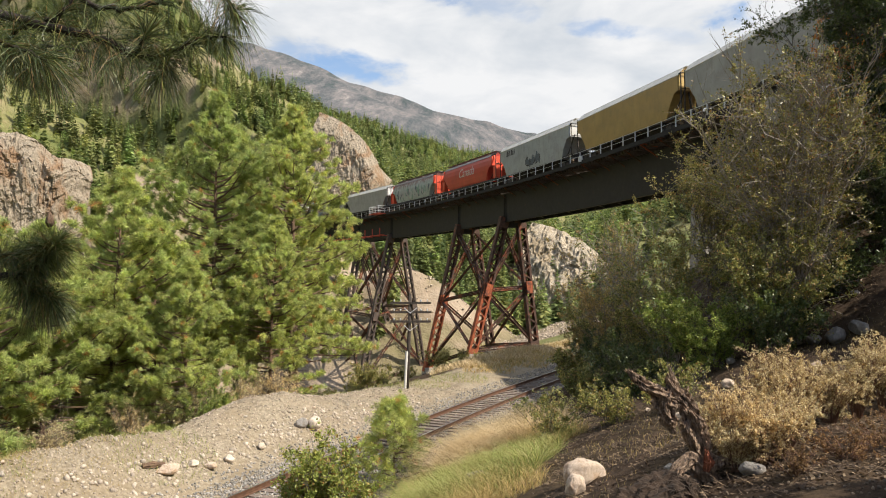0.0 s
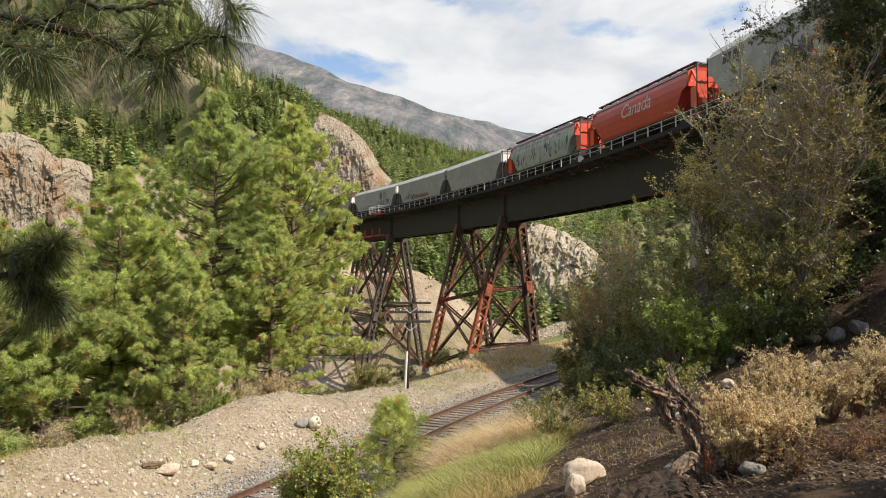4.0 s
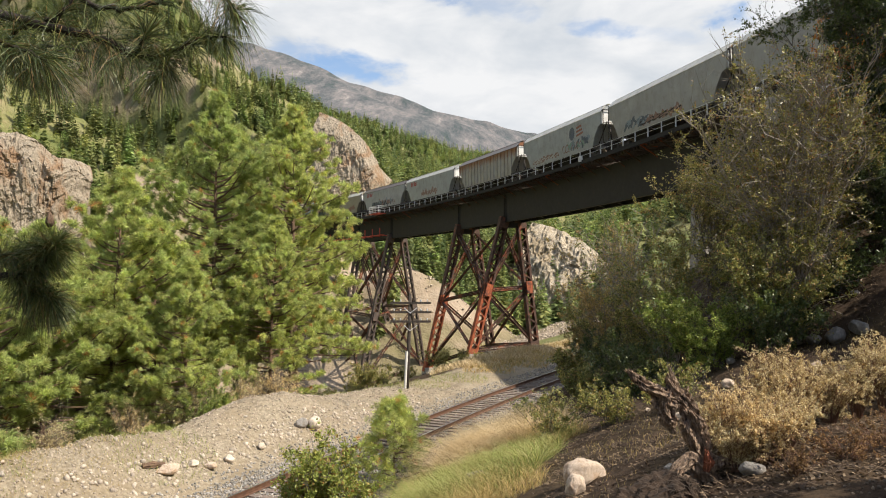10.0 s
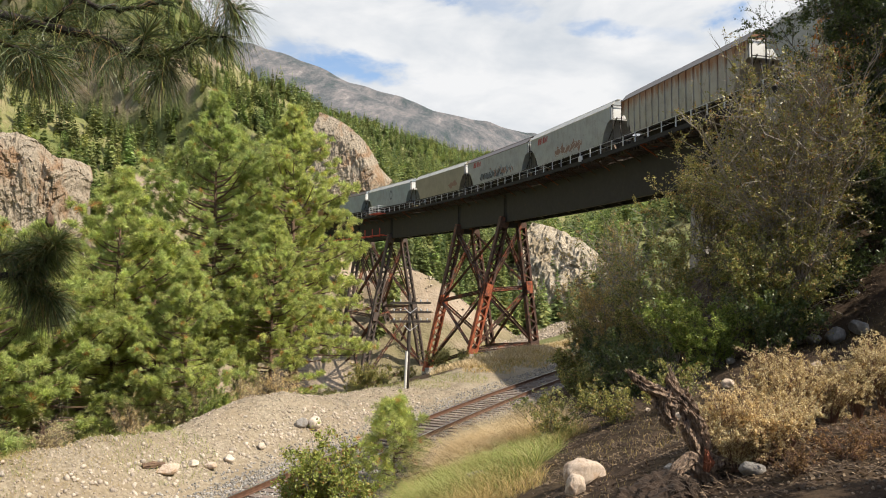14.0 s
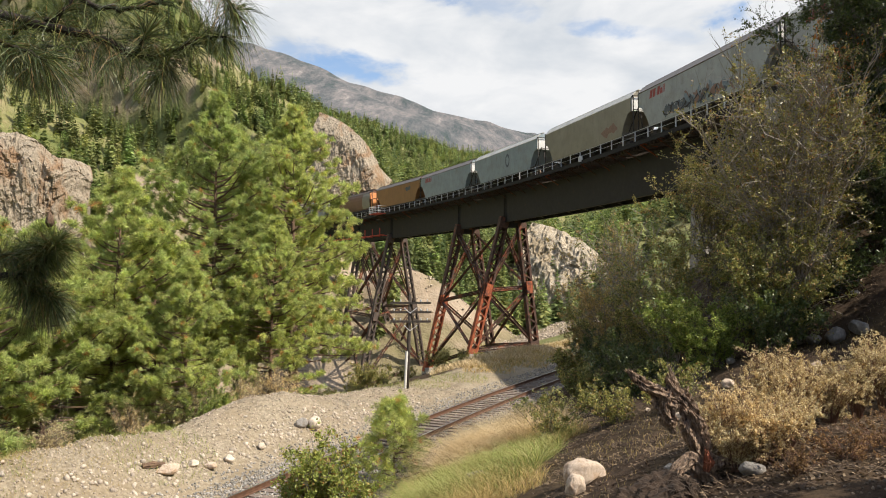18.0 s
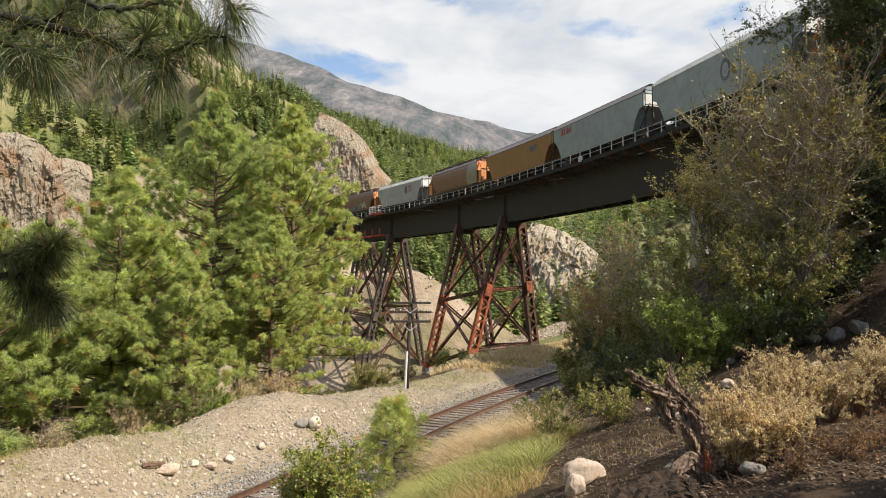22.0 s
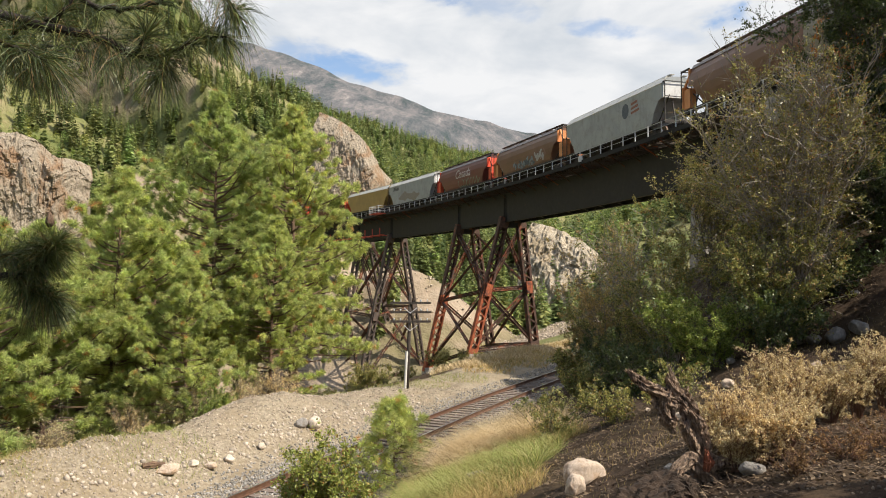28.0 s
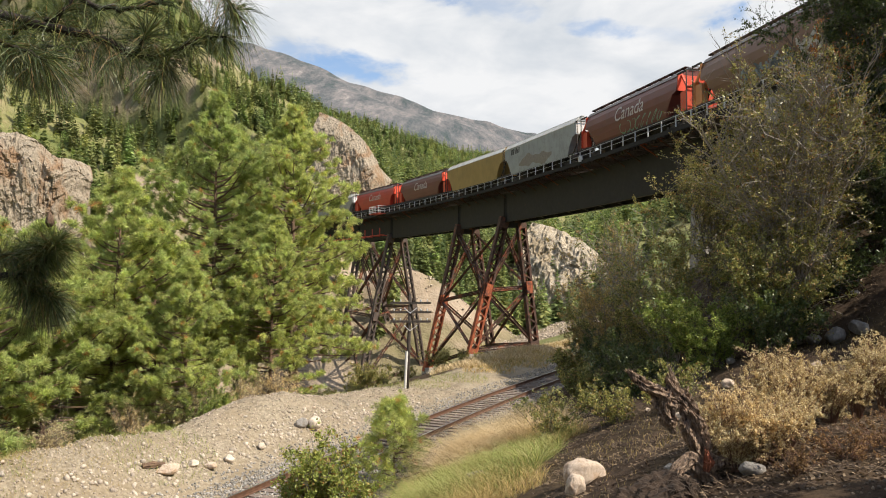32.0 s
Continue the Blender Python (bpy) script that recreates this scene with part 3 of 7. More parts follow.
def build_bridge():
    br = thing("trestle_bridge", "tall rusted steel railway trestle with plate girders and laced towers", "bridge")
    spans = [(END_S, 65.5), (65.5, 104.0), (104.0, 117.8), (117.8, 142.4), (142.4, 156.0), (156.0, 180.0)]
    for a, b in spans:
        for off in (-1.05, 1.05):
            plate_girder(br, a + 0.05, b - 0.05, off, GIRD_LO, GIRD_HI)
        sh = Shape()
        n = int((b - a) / 3.2)
        for i in range(n):
            s = a + (b - a) * (i + 0.5) / n
            s2 = a + (b - a) * (i + 1.1) / n if i < n - 1 else s
            sh.beam(U(s, -1, GIRD_LO + 0.2), U(s, 1, GIRD_HI - 0.3), 0.1, 0.1)
            sh.beam(U(s, 1, GIRD_LO + 0.2), U(s, -1, GIRD_HI - 0.3), 0.1, 0.1)
            sh.beam(U(s, -1, GIRD_LO + 0.1), U(s2, 1, GIRD_LO + 0.1), 0.12, 0.1)
        part("cross_bracing", sh, M["dark_steel"], br)
    # deck: ties, guard timbers, walkway
    tie = Shape().box((4.1, 0.24, 0.28)).mesh("deck_tie", M["deck_timber"])
    s = END_S - 1
    while s < 180:
        p, d, o = upper(s)
        part("deck_tie", tie, None, br, m=Matrix.Translation((p.x, p.y, 16.9)) @ Matrix.Rotation(math.atan2(o.y, o.x), 4, "Z"))
        s += 0.52
    for off in (-1.9, 1.9):
        part("guard_timber", strip(END_S - 1, 180, off, 17.12, 0.2, 0.2), M["deck_timber"], br, "weathered guard timber")
    for off in (-2.55, 2.55):
        w = part("walkway", strip(END_S - 12, 180, off, 17.05, 0.95, 0.06), M["grating"], br, "dark steel grating walkway")
        part("kerb_plate", strip(END_S - 12, 180, off + math.copysign(0.46, off), 16.9, 0.06, 0.34), M["grating"], w)
    for s in np.arange(END_S, 180, 2.6):
        for sg in (-1, 1):
            sh = Shape().beam(U(s, sg * 1.1, 16.75), U(s, sg * 3.0, 16.95), 0.08, 0.1).beam(U(s, sg * 1.1, 15.9), U(s, sg * 2.8, 16.9), 0.08, 0.08)
            part("walkway_bracket", sh, M["rust" if (int(s) % 9 == 0) else "rust_dark"], br)
    # handrails
    post = Shape().box((0.075, 0.075, 0.9)).mesh("rail_post", M["galv"])
    for off in (-2.98, 2.98):
        for z in (17.9, 17.5):
            part("handrail", strip(END_S - 14, 180, off, z, 0.028, 0.028), M["galv"], br, "thin grey steel handrail")
        for s in np.arange(END_S - 13.4, 180, 1.95):
            p, d, o = upper(s, off)
            part("rail_post", post, None, br, m=Matrix.Translation((p.x, p.y, 17.48)) @ Matrix.Rotation(math.atan2(o.y, o.x), 4, "Z"))
    # track on the deck and on the banks
    for side in (-0.7535, 0.7535):
        secs = []
        for s in np.concatenate([[-300, -100], np.arange(20, 262, 4), [400, 540]]):
            p, d, o = upper(s, side)
            secs.append(rail_profile(Vector((p.x, p.y, 0)), o, 17.06))
        part("rail", Shape().loft(secs), M["rail"], br, "rust-brown steel rail")
    # towers
    for s0, s1, wide0, wide1, feet, mt in TOWERS:
        tops, bots = {}, {}
        k = 0
        for s, (near, far) in ((s0, wide0), (s1, wide1)):
            for off, spread in ((-1.2, near), (1.2, far)):
                sgn = math.copysign(1, off)
                top, bot = U(s, off, GIRD_LO - 0.05), U(s, sgn * spread, feet[k])
                tops[s, sgn], bots[s, sgn] = top, bot
                knee = bot.lerp(top, 0.48)
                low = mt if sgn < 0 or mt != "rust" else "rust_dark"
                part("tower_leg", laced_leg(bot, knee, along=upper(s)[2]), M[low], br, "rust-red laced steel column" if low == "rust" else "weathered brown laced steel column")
                # red tower's upper legs are darker: browner steel plus the deck's shade painted in
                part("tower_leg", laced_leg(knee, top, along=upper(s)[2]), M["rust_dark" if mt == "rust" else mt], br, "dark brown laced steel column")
                way = (top - bot).normalized()
                part("gusset", Shape().beam(knee - way * 0.75, knee + way * 0.75, 0.8, 1.22, up=upper(s)[1]), M[mt], br, "riveted gusset plate")
                ped = Shape().box((1.7, 1.7, 3.6), Matrix.Translation((bot.x, bot.y, bot.z - 1.8)) @ Matrix.Rotation(math.atan2(upper(s)[2].y, upper(s)[2].x), 4, "Z"), 0.72)
                part("footing", ped, M["concrete"], br, "stained concrete pedestal")
                k += 1
        at = lambda s, g, q: bots[s, g] + (tops[s, g] - bots[s, g]) * q
        for q0, q1 in ((0.03, 0.47), (0.49, 0.97)):
            for s in (s0, s1):
                part("brace", angle_brace(at(s, -1, q0), at(s, 1, q1)), M["rust_dark"], br)
                part("brace", angle_brace(at(s, 1, q0), at(s, -1, q1)), M["rust_dark"], br)
            for g in (-1, 1):
                part("brace", angle_brace(at(s0, g, q0), at(s1, g, q1)), M["rust_dark"], br)
                part("brace", angle_brace(at(s1, g, q0), at(s0, g, q1)), M["rust_dark"], br)
        for q in (0.02, 0.48):
            for g in (-1, 1):
                part("strut", angle_brace(at(s0, g, q), at(s1, g, q), 0.3, 0.4), M["rust_dark"], br)
            for s in (s0, s1):
                part("strut", angle_brace(at(s, -1, q), at(s, 1, q), 0.3, 0.4), M["rust_dark"], br)
        for s in (s0, s1):
            part("bent_cap", Shape().beam(U(s, -1.6, GIRD_LO - 0.35), U(s, 1.6, GIRD_LO - 0.35), 0.7, 0.6), M["dark_steel"], br)
    # pier at the near end of the long span, and the abutments
    for s in (65.5,):
        base = ground_at(*U(s, 0, 0).xy) - 2
        p, d, o = upper(s)
        h = GIRD_LO - base
        part("pier", Shape().box((5.2, 1.8, h), Matrix.Translation((p.x, p.y, base + h / 2)) @ Matrix.Rotation(math.atan2(o.y, o.x), 4, "Z"), 0.85), M["concrete"], br, "stained concrete pier")
    for s, sg in ((END_S - 0.9, 1), (180.6, -1)):
        p, d, o = upper(s)
        base = min(ground_at(p.x, p.y), GIRD_LO) - 9
        h = 16.7 - base
        part("abutment", Shape().box((6.4, 1.6, h), Matrix.Translation((p.x, p.y, base + h / 2)) @ Matrix.Rotation(math.atan2(o.y, o.x), 4, "Z")), M["concrete"], br, "stained concrete abutment")
    return br


bridge = build_bridge()


# ================= grain train =================
def paint(name, base, weather=(0.16, 0.13, 0.11), at=0.58, rust=None, top=None):
    """Weathered car paint: grain, streaks running down and grime."""
    m, nt, b, N, L = nodes_of(name)
    tc = N("ShaderNodeTexCoord")
    mp = N("ShaderNodeMapping")
    mp.inputs["Scale"].default_value = (1.0, 0.8, 0.10)
    L(tc.outputs["Object"], mp.inputs["Vector"])
    streak = noise_node(N, L, mp.outputs["Vector"], 3.2, 6, 0.7)
    patch = noise_node(N, L, tc.outputs["Object"], 0.55, 6, 0.62)
    lo = tuple(c * 0.8 for c in base)
    col = ramp_node(N, L, patch.outputs["Fac"], [(0.35, lo), (0.65, base)]).outputs["Color"]
    k = ramp_node(N, L, streak.outputs["Fac"], [(at - 0.04, (0, 0, 0)), (at + 0.24, (0.6, 0.6, 0.6))]).outputs["Color"]
    col = mix_node(N, L, k, col, rust or weather).outputs["Color"]
    grime = noise_node(N, L, tc.outputs["Object"], 1.3, 8, 0.75, 0.5)
    col = mix_node(N, L, ramp_node(N, L, grime.outputs["Fac"], [(0.50, (0, 0, 0)), (0.72, (0.55, 0.55, 0.55))]).outputs["Color"], col, weather).outputs["Color"]
    if top:   # a band along the top that runs down in drips
        sep = N("ShaderNodeSeparateXYZ")
        L(tc.outputs["Object"], sep.inputs["Vector"])
        add = N("ShaderNodeMath")
        add.operation = "MULTIPLY_ADD"
        L(streak.outputs["Fac"], add.inputs[0])
        add.inputs[1].default_value = 3.6
        L(sep.outputs["Z"], add.inputs[2])
        k2 = ramp_node(N, L, add.outputs[0], [(0.0, (0, 0, 0)), (1.0, (1, 1, 1))])
        mr = N("ShaderNodeMapRange")
        mr.inputs["From Min"].default_value, mr.inputs["From Max"].default_value = top[1] + 1.5, top[1] + 2.3
        L(add.outputs[0], mr.inputs["Value"])
        L(mr.outputs["Result"], k2.inputs["Fac"])
        col = mix_node(N, L, k2.outputs["Color"], col, top[0]).outputs["Color"]
    L(col, b.inputs["Base Color"])
    b.inputs["Roughness"].default_value = 0.38
    bp = N("ShaderNodeBump")
    bp.inputs["Strength"].default_value = 0.05
    bp.inputs["Distance"].default_value = 0.02
    L(streak.outputs["Fac"], bp.inputs["Height"])
    L(bp.outputs["Normal"], b.inputs["Normal"])
    return m


P = {
    "grey": paint("grey_car_paint", (0.31, 0.31, 0.30)),
    "pale": paint("pale_grey_car_paint", (0.345, 0.365, 0.37)),
    "blue": paint("blue_grey_car_paint", (0.265, 0.325, 0.35)),
    "beige": paint("beige_car_paint", (0.275, 0.25, 0.195)),
    "yellow": paint("ochre_car_paint", (0.37, 0.24, 0.08), (0.18, 0.14, 0.06)),
    "red": paint("bright_red_car_paint", (0.50, 0.045, 0.03), (0.25, 0.05, 0.04)),
    "maroon": paint("maroon_car_paint", (0.16, 0.043, 0.037), (0.12, 0.06, 0.05)),
    "brown": paint("brown_car_paint", (0.185, 0.09, 0.055), (0.13, 0.07, 0.05)),
    "rusty": paint("rust_streaked_car_paint", (0.37, 0.35, 0.31), at=0.62, rust=(0.20, 0.085, 0.04), top=((0.22, 0.09, 0.035), 3.3)),
    "orange": paint("orange_brown_car_paint", (0.30, 0.145, 0.055), (0.19, 0.09, 0.04), at=0.5),
    "green": paint("green_white_car_paint", (0.40, 0.44, 0.40), (0.14, 0.20, 0.17), at=0.55, top=((0.17, 0.06, 0.05), 3.6)),
    "end_red": paint("red_end_paint", (0.72, 0.10, 0.05), (0.4, 0.06, 0.03), at=0.66),
    "end_orange": paint("orange_end_paint", (0.70, 0.30, 0.12), (0.4, 0.15, 0.06), at=0.66),
    # far whiter than the car sides: sunlight on the ends is put into the paint
    "end_sunlit_white": paint("sunlit_white_end_paint", (0.75, 0.75, 0.73), at=0.7),
    "end_ochre": paint("ochre_end_paint", (0.72, 0.52, 0.22), at=0.7),
    "dark_roof": paint("dark_roof_paint", (0.10, 0.075, 0.07)),
    # pale roofs, lightened further so the colour holds the sun on their edges
    "pale_sunlit_roof": paint("pale_sunlit_roof_paint", (0.62, 0.60, 0.55)),
    "under": surface("grimy_black_underframe", (0.02, 0.018, 0.017), (0.06, 0.05, 0.045), 3.0, 0.8),
    "wheel": surface("rusty_wheel_steel", (0.10, 0.07, 0.05), (0.22, 0.16, 0.12), 6.0, 0.6, 0.4),
    "letter_white": surface("white_lettering", (0.40, 0.33, 0.31), (0.62, 0.58, 0.55), 3.0, 0.6),
    "letter_red": surface("red_lettering", (0.26, 0.045, 0.04), (0.38, 0.08, 0.07), 4.0, 0.6),
    "letter_black": surface("black_lettering", (0.03, 0.03, 0.035), (0.06, 0.06, 0.065), 8.0, 0.6),
    "spray_dark": surface("dark_spray_paint", (0.05, 0.07, 0.09), (0.12, 0.13, 0.15), 6.0, 0.6),
    "spray_slate": surface("slate_spray_paint", (0.13, 0.17, 0.20), (0.24, 0.29, 0.32), 6.0, 0.6),
    "spray_rust": surface("faded_red_paint_marks", (0.20, 0.075, 0.05), (0.32, 0.14, 0.095), 5.0, 0.7),
    "spray_green": surface("green_spray_paint", (0.13, 0.22, 0.17), (0.24, 0.34, 0.27), 6.0, 0.6),
    "spray_tan": surface("tan_spray_paint", (0.20, 0.17, 0.14), (0.30, 0.26, 0.215), 5.0, 0.7),
    "spray_white": surface("white_spray_paint", (0.30, 0.29, 0.27), (0.46, 0.44, 0.41), 6.0, 0.6),
    "spray_brown": surface("brown_spray_paint", (0.17, 0.10, 0.08), (0.27, 0.16, 0.12), 6.0, 0.6),
}


def side_profile(style, sc=1.0):
    """Half section of a car body from sill to roof peak; x outward, z above the rail."""
    if style == "round":
        pts = [(1.22, 1.05), (1.42, 1.45), (1.53, 1.95), (1.575, 2.5), (1.56, 3.05), (1.46, 3.6), (1.28, 4.02), (1.02, 4.30), (0.62, 4.50), (0.0, 4.58)]
    else:
        pts = [(1.50, 1.05), (1.53, 1.20), (1.56, 2.0), (1.56, 3.0), (1.56, 3.9), (1.55, 4.02), (1.33, 4.26), (1.03, 4.52), (0.55, 4.58), (0.0, 4.60)]
    return pts


def hull_section(y, style, cut=0.0):
    """Full ring of the hull at y; cut lifts the sill, as on the sloping end sheets."""
    pts = side_profile(style)
    out = []
    for sgn, seq in ((1, pts), (-1, pts[-2::-1])):
        for x, z in seq:
            out.append(Vector((sgn * x, y, max(z, 1.05 + cut) if z < 4 else z)))
    return out


def car_meshes(style):
    """Shared shapes of one style of covered hopper; the car runs along y, its leading end at +y."""
    g = {}
    hl = 7.45 if style == "round" else 8.35
    body = Shape()
    ends = [(-hl, 1.85), (-hl + 0.5, 1.7), (-hl + 1.1, 0.95), (-hl + 1.6, 0.0), (hl - 1.6, 0.0), (hl - 1.1, 0.95), (hl - 0.5, 1.7), (hl, 1.85)]
    body.loft([hull_section(y, style, c) for y, c in ends])
    g["body"] = (body, style == "round")
    # side posts
    rib = []
    if style == "ribbed":
        for y in np.arange(-hl + 0.2, hl, 0.95):
            for sg in (-1, 1):
                z0 = 1.1 + max(0.0, (abs(y) - (hl - 1.6)) * 1.2)
                rib.append(Shape().box((0.09, 0.13, 3.98 - z0), Matrix.Translation((sg * 1.59, y, (z0 + 3.98) / 2))))
    g["rib"] = rib
    roof = Shape()
    if style != "round":
        for sg in (-1, 1):
            roof.loft([[(sg * 1.575, y, 3.97), (sg * 1.60, y, 4.02), (sg * 1.10, y, 4.57), (sg * 1.05, y, 4.53)] for y in (-hl - 0.05, hl + 0.05)])
    else:
        for sg in (-1, 1):
            roof.loft([[(sg * 1.30, y, 4.02), (sg * 1.335, y, 4.04), (sg * 1.10, y, 4.34), (sg * 1.06, y, 4.30)] for y in (-hl, hl)])
    g["roof_edge"] = roof
    walk_b = Shape()
    for x in (-0.62, 0.62):
        walk_b.beam((x, -hl - 0.1, 4.72), (x, hl + 0.1, 4.72), 0.4, 0.04)
    for y in np.arange(-hl, hl + 0.1, 1.6):
        walk_b.beam((-0.85, y, 4.66), (0.85, y, 4.66), 0.05, 0.08)
    g["roof_walk"] = walk_b
    g["hatch"] = [Shape().box((0.6, 2.6, 0.16), Matrix.Translation((0, y, 4.68)), 0.85) for y in (-6.3, -3.2, 0, 3.2, 6.3)]
    sill = Shape()
    for sg in (-1, 1):
        sill.beam((sg * 1.44, -8.6, 1.08), (sg * 1.44, 8.6, 1.08), 0.1, 0.26)
    sill.beam((0, -8.75, 0.95), (0, 8.75, 0.95), 0.42, 0.34)
    for y in (-8.6, 8.6):
        sill.beam((-1.5, y, 1.08), (1.5, y, 1.08), 0.14, 0.3)
    g["underframe"] = sill
    g["hopper"] = []
    for y in (-4.1, 0.0, 4.1):
        sh = Shape()
        top = [Vector((x, y + dy, 1.1)) for x, dy in ((1.4, 1.9), (-1.4, 1.9), (-1.4, -1.9), (1.4, -1.9))]
        low = [Vector((x, y + dy, 0.38)) for x, dy in ((0.5, 0.45), (-0.5, 0.45), (-0.5, -0.45), (0.5, -0.45))]
        sh.loft([low, top])
        sh.box((1.2, 1.05, 0.12), Matrix.Translation((0, y, 0.34)))
        g["hopper"].append(sh)
    g["end"] = {}
    for sg in (-1, 1):
        fr = Shape()
        y0, y1 = sg * hl, sg * 8.6
        for x in (-1.45, 1.45):
            fr.beam((x, y1, 1.0), (x, y1, 4.2), 0.07, 0.07)
            fr.beam((x, y0, 4.1), (x, y1, 4.1), 0.1, 0.12)
            fr.beam((x * 0.7, sg * (hl - 1.4), 1.15), (x * 0.7, y1, 3.1), 0.07, 0.07)
        fr.beam((-1.45, y1, 4.15), (1.45, y1, 4.15), 0.05, 0.06)
        fr.beam((-1.45, y1, 3.0), (1.45, y1, 3.0), 0.05, 0.05)
        for x in (-0.5, 0.5):
            fr.beam((x, sg * (hl - 0.3), 3.5), (x, y1, 1.2), 0.1, 0.1)
        g["end"][sg] = fr
        sl = Shape()   # end wall above the slope sheet
        sl.box((2.96, 0.08, 1.15), Matrix.Translation((0, sg * (hl + 0.06), 3.5)))
        g.setdefault("end_sheet", {})[sg] = sl
        lad = Shape()
        for x in (1.02, 1.48):
            lad.beam((x - 2.5, sg * 8.62, 0.8), (x - 2.5, sg * 8.62, 4.3), 0.04, 0.04)
        for z in np.arange(0.95, 4.2, 0.38):
            lad.beam((-1.48, sg * 8.62, z), (-1.02, sg * 8.62, z), 0.03, 0.03)
        g.setdefault("ladder", {})[sg] = lad
        cp = Shape().box((0.3, 0.75, 0.3), Matrix.Translation((0, sg * 8.88, 0.86)))
        cp.box((0.42, 0.2, 0.36), Matrix.Translation((0.04, sg * 9.05, 0.86)))
        g.setdefault("coupler", {})[sg] = cp
    # round cars carry a bright box-like shield on each end platform
    g["shield"] = {}
    for sg in (-1, 1):
        both = []
        for x in (-0.98, 0.98):
            sh = Shape().box((0.95, 0.10, 1.6), Matrix.Translation((x, sg * 8.5, 2.2)), 0.94)
            sh.beam((x * 1.3, sg * 8.5, 2.9), (x * 1.15, sg * (hl + 0.1), 4.1), 0.14, 0.14)
            sh.beam((x * 1.35, sg * (hl + 0.1), 4.1), (x * 1.35, sg * (hl + 0.1), 2.9), 0.1, 0.3)
            sh.box((0.5, 0.8, 1.4), Matrix.Translation((x * 1.1, sg * 8.05, 2.05)))
            both.append(sh)
        g["shield"][sg] = both
    fr = Shape()
    for x in (-1.0, 1.0):
        fr.box((0.16, 2.3, 0.3), Matrix.Translation((x, 0, 0.5)), 0.9)
        fr.box((0.24, 0.5, 0.55), Matrix.Translation((x, 0, 0.5)))
        for y in (-0.89, 0.89):
            fr.box((0.26, 0.32, 0.34), Matrix.Translation((x, y, 0.46)))
    fr.box((2.0, 0.4, 0.3), Matrix.Translation((0, 0, 0.55)))
    g["bogie"] = fr
    wh = Shape()
    for x in (-0.75, 0.75):
        m = Matrix.Translation((x, 0, 0)) @ Matrix.Rotation(math.pi / 2, 4, "Y")
        wh.disc(m, 0.457, 0.13, 22)
        wh.disc(Matrix.Translation((x * 0.93, 0, 0)) @ Matrix.Rotation(math.pi / 2, 4, "Y"), 0.485, 0.03, 22)
        wh.disc(m, 0.2, 0.2, 12)
    wh.tube([(-0.9, 0, 0), (0.9, 0, 0)], [0.08, 0.08], 8)
    g["wheelset"] = wh
    return g


SHAPES = {k: car_meshes(k) for k in ("smooth", "ribbed", "round")}
MESHES = {}


def shared(key, shape, material, smooth=False):
    if key not in MESHES:
        MESHES[key] = shape.mesh(key[0], material, smooth)
    return MESHES[key]


def on_side(style, y, z, lift=0.012):
    """A point on the camera-side skin (x > 0) of a car body."""
    pts = side_profile(style)
    for (x0, z0), (x1, z1) in zip(pts[:-1], pts[1:]):
        if z0 <= z <= z1:
            return Vector((x0 + (x1 - x0) * (z - z0) / (z1 - z0) + lift, y, z))
    return Vector((1.5 + lift, y, z))


def daub(car, name, style, outline, mt, label="", lift=0.014, n=10):
    """A thin painted patch on the side: outline gives, for u from 0 to 1, (y, low z, high z)."""
    rows = []
    for i in range(n + 1):
        y, z0, z1 = outline(i / n)
        rows.append([on_side(style, y, z0 + (z1 - z0) * k / 14, lift) for k in range(15)])
    sh = Shape()
    sh.loft(rows, closed=False)
    return part(name, sh, mt, car, label)


def blob(y0, y1, z0, z1, seed):
    rng = random.Random(seed)
    ph = [rng.uniform(0, 6.28) for _ in range(4)]

    def f(u):
        e = max(0.05, math.sin(math.pi * min(max(u, 0.02), 0.98)) ** 0.4)
        m = (z0 + z1) / 2 + 0.12 * (z1 - z0) * math.sin(7 * u + ph[0])
        h = (z1 - z0) / 2 * e * (0.8 + 0.25 * math.sin(13 * u + ph[1]) + 0.12 * math.sin(29 * u + ph[2]))
        return y0 + (y1 - y0) * u, max(1.12, m - h), min(4.2, m + h)
    return f


def graffiti(car, style, y0, y1, z0, z1, seed, fill, line):
    """A row of rounded, unreadable graffiti letters: a filled shape with a line inside each."""
    rng = random.Random(seed)
    n = max(3, int((y1 - y0) / 0.95))
    w = (y1 - y0) / n
    for i in range(n):
        y = y0 + w * i
        a, b = z0 + rng.uniform(0, 0.15), z1 - rng.uniform(0, 0.3) * (z1 - z0)
        daub(car, "graffiti_patch", style, blob(y - 0.08, y + w * 1.1, a, b, seed * 31 + i), fill, "faded graffiti letter", 0.012 + 0.002 * (i % 2), 14)
    tag_strokes(car, style, y0 + 0.1, y1 - 0.1, z0 + 0.2, z1 - 0.3, seed, line, n)


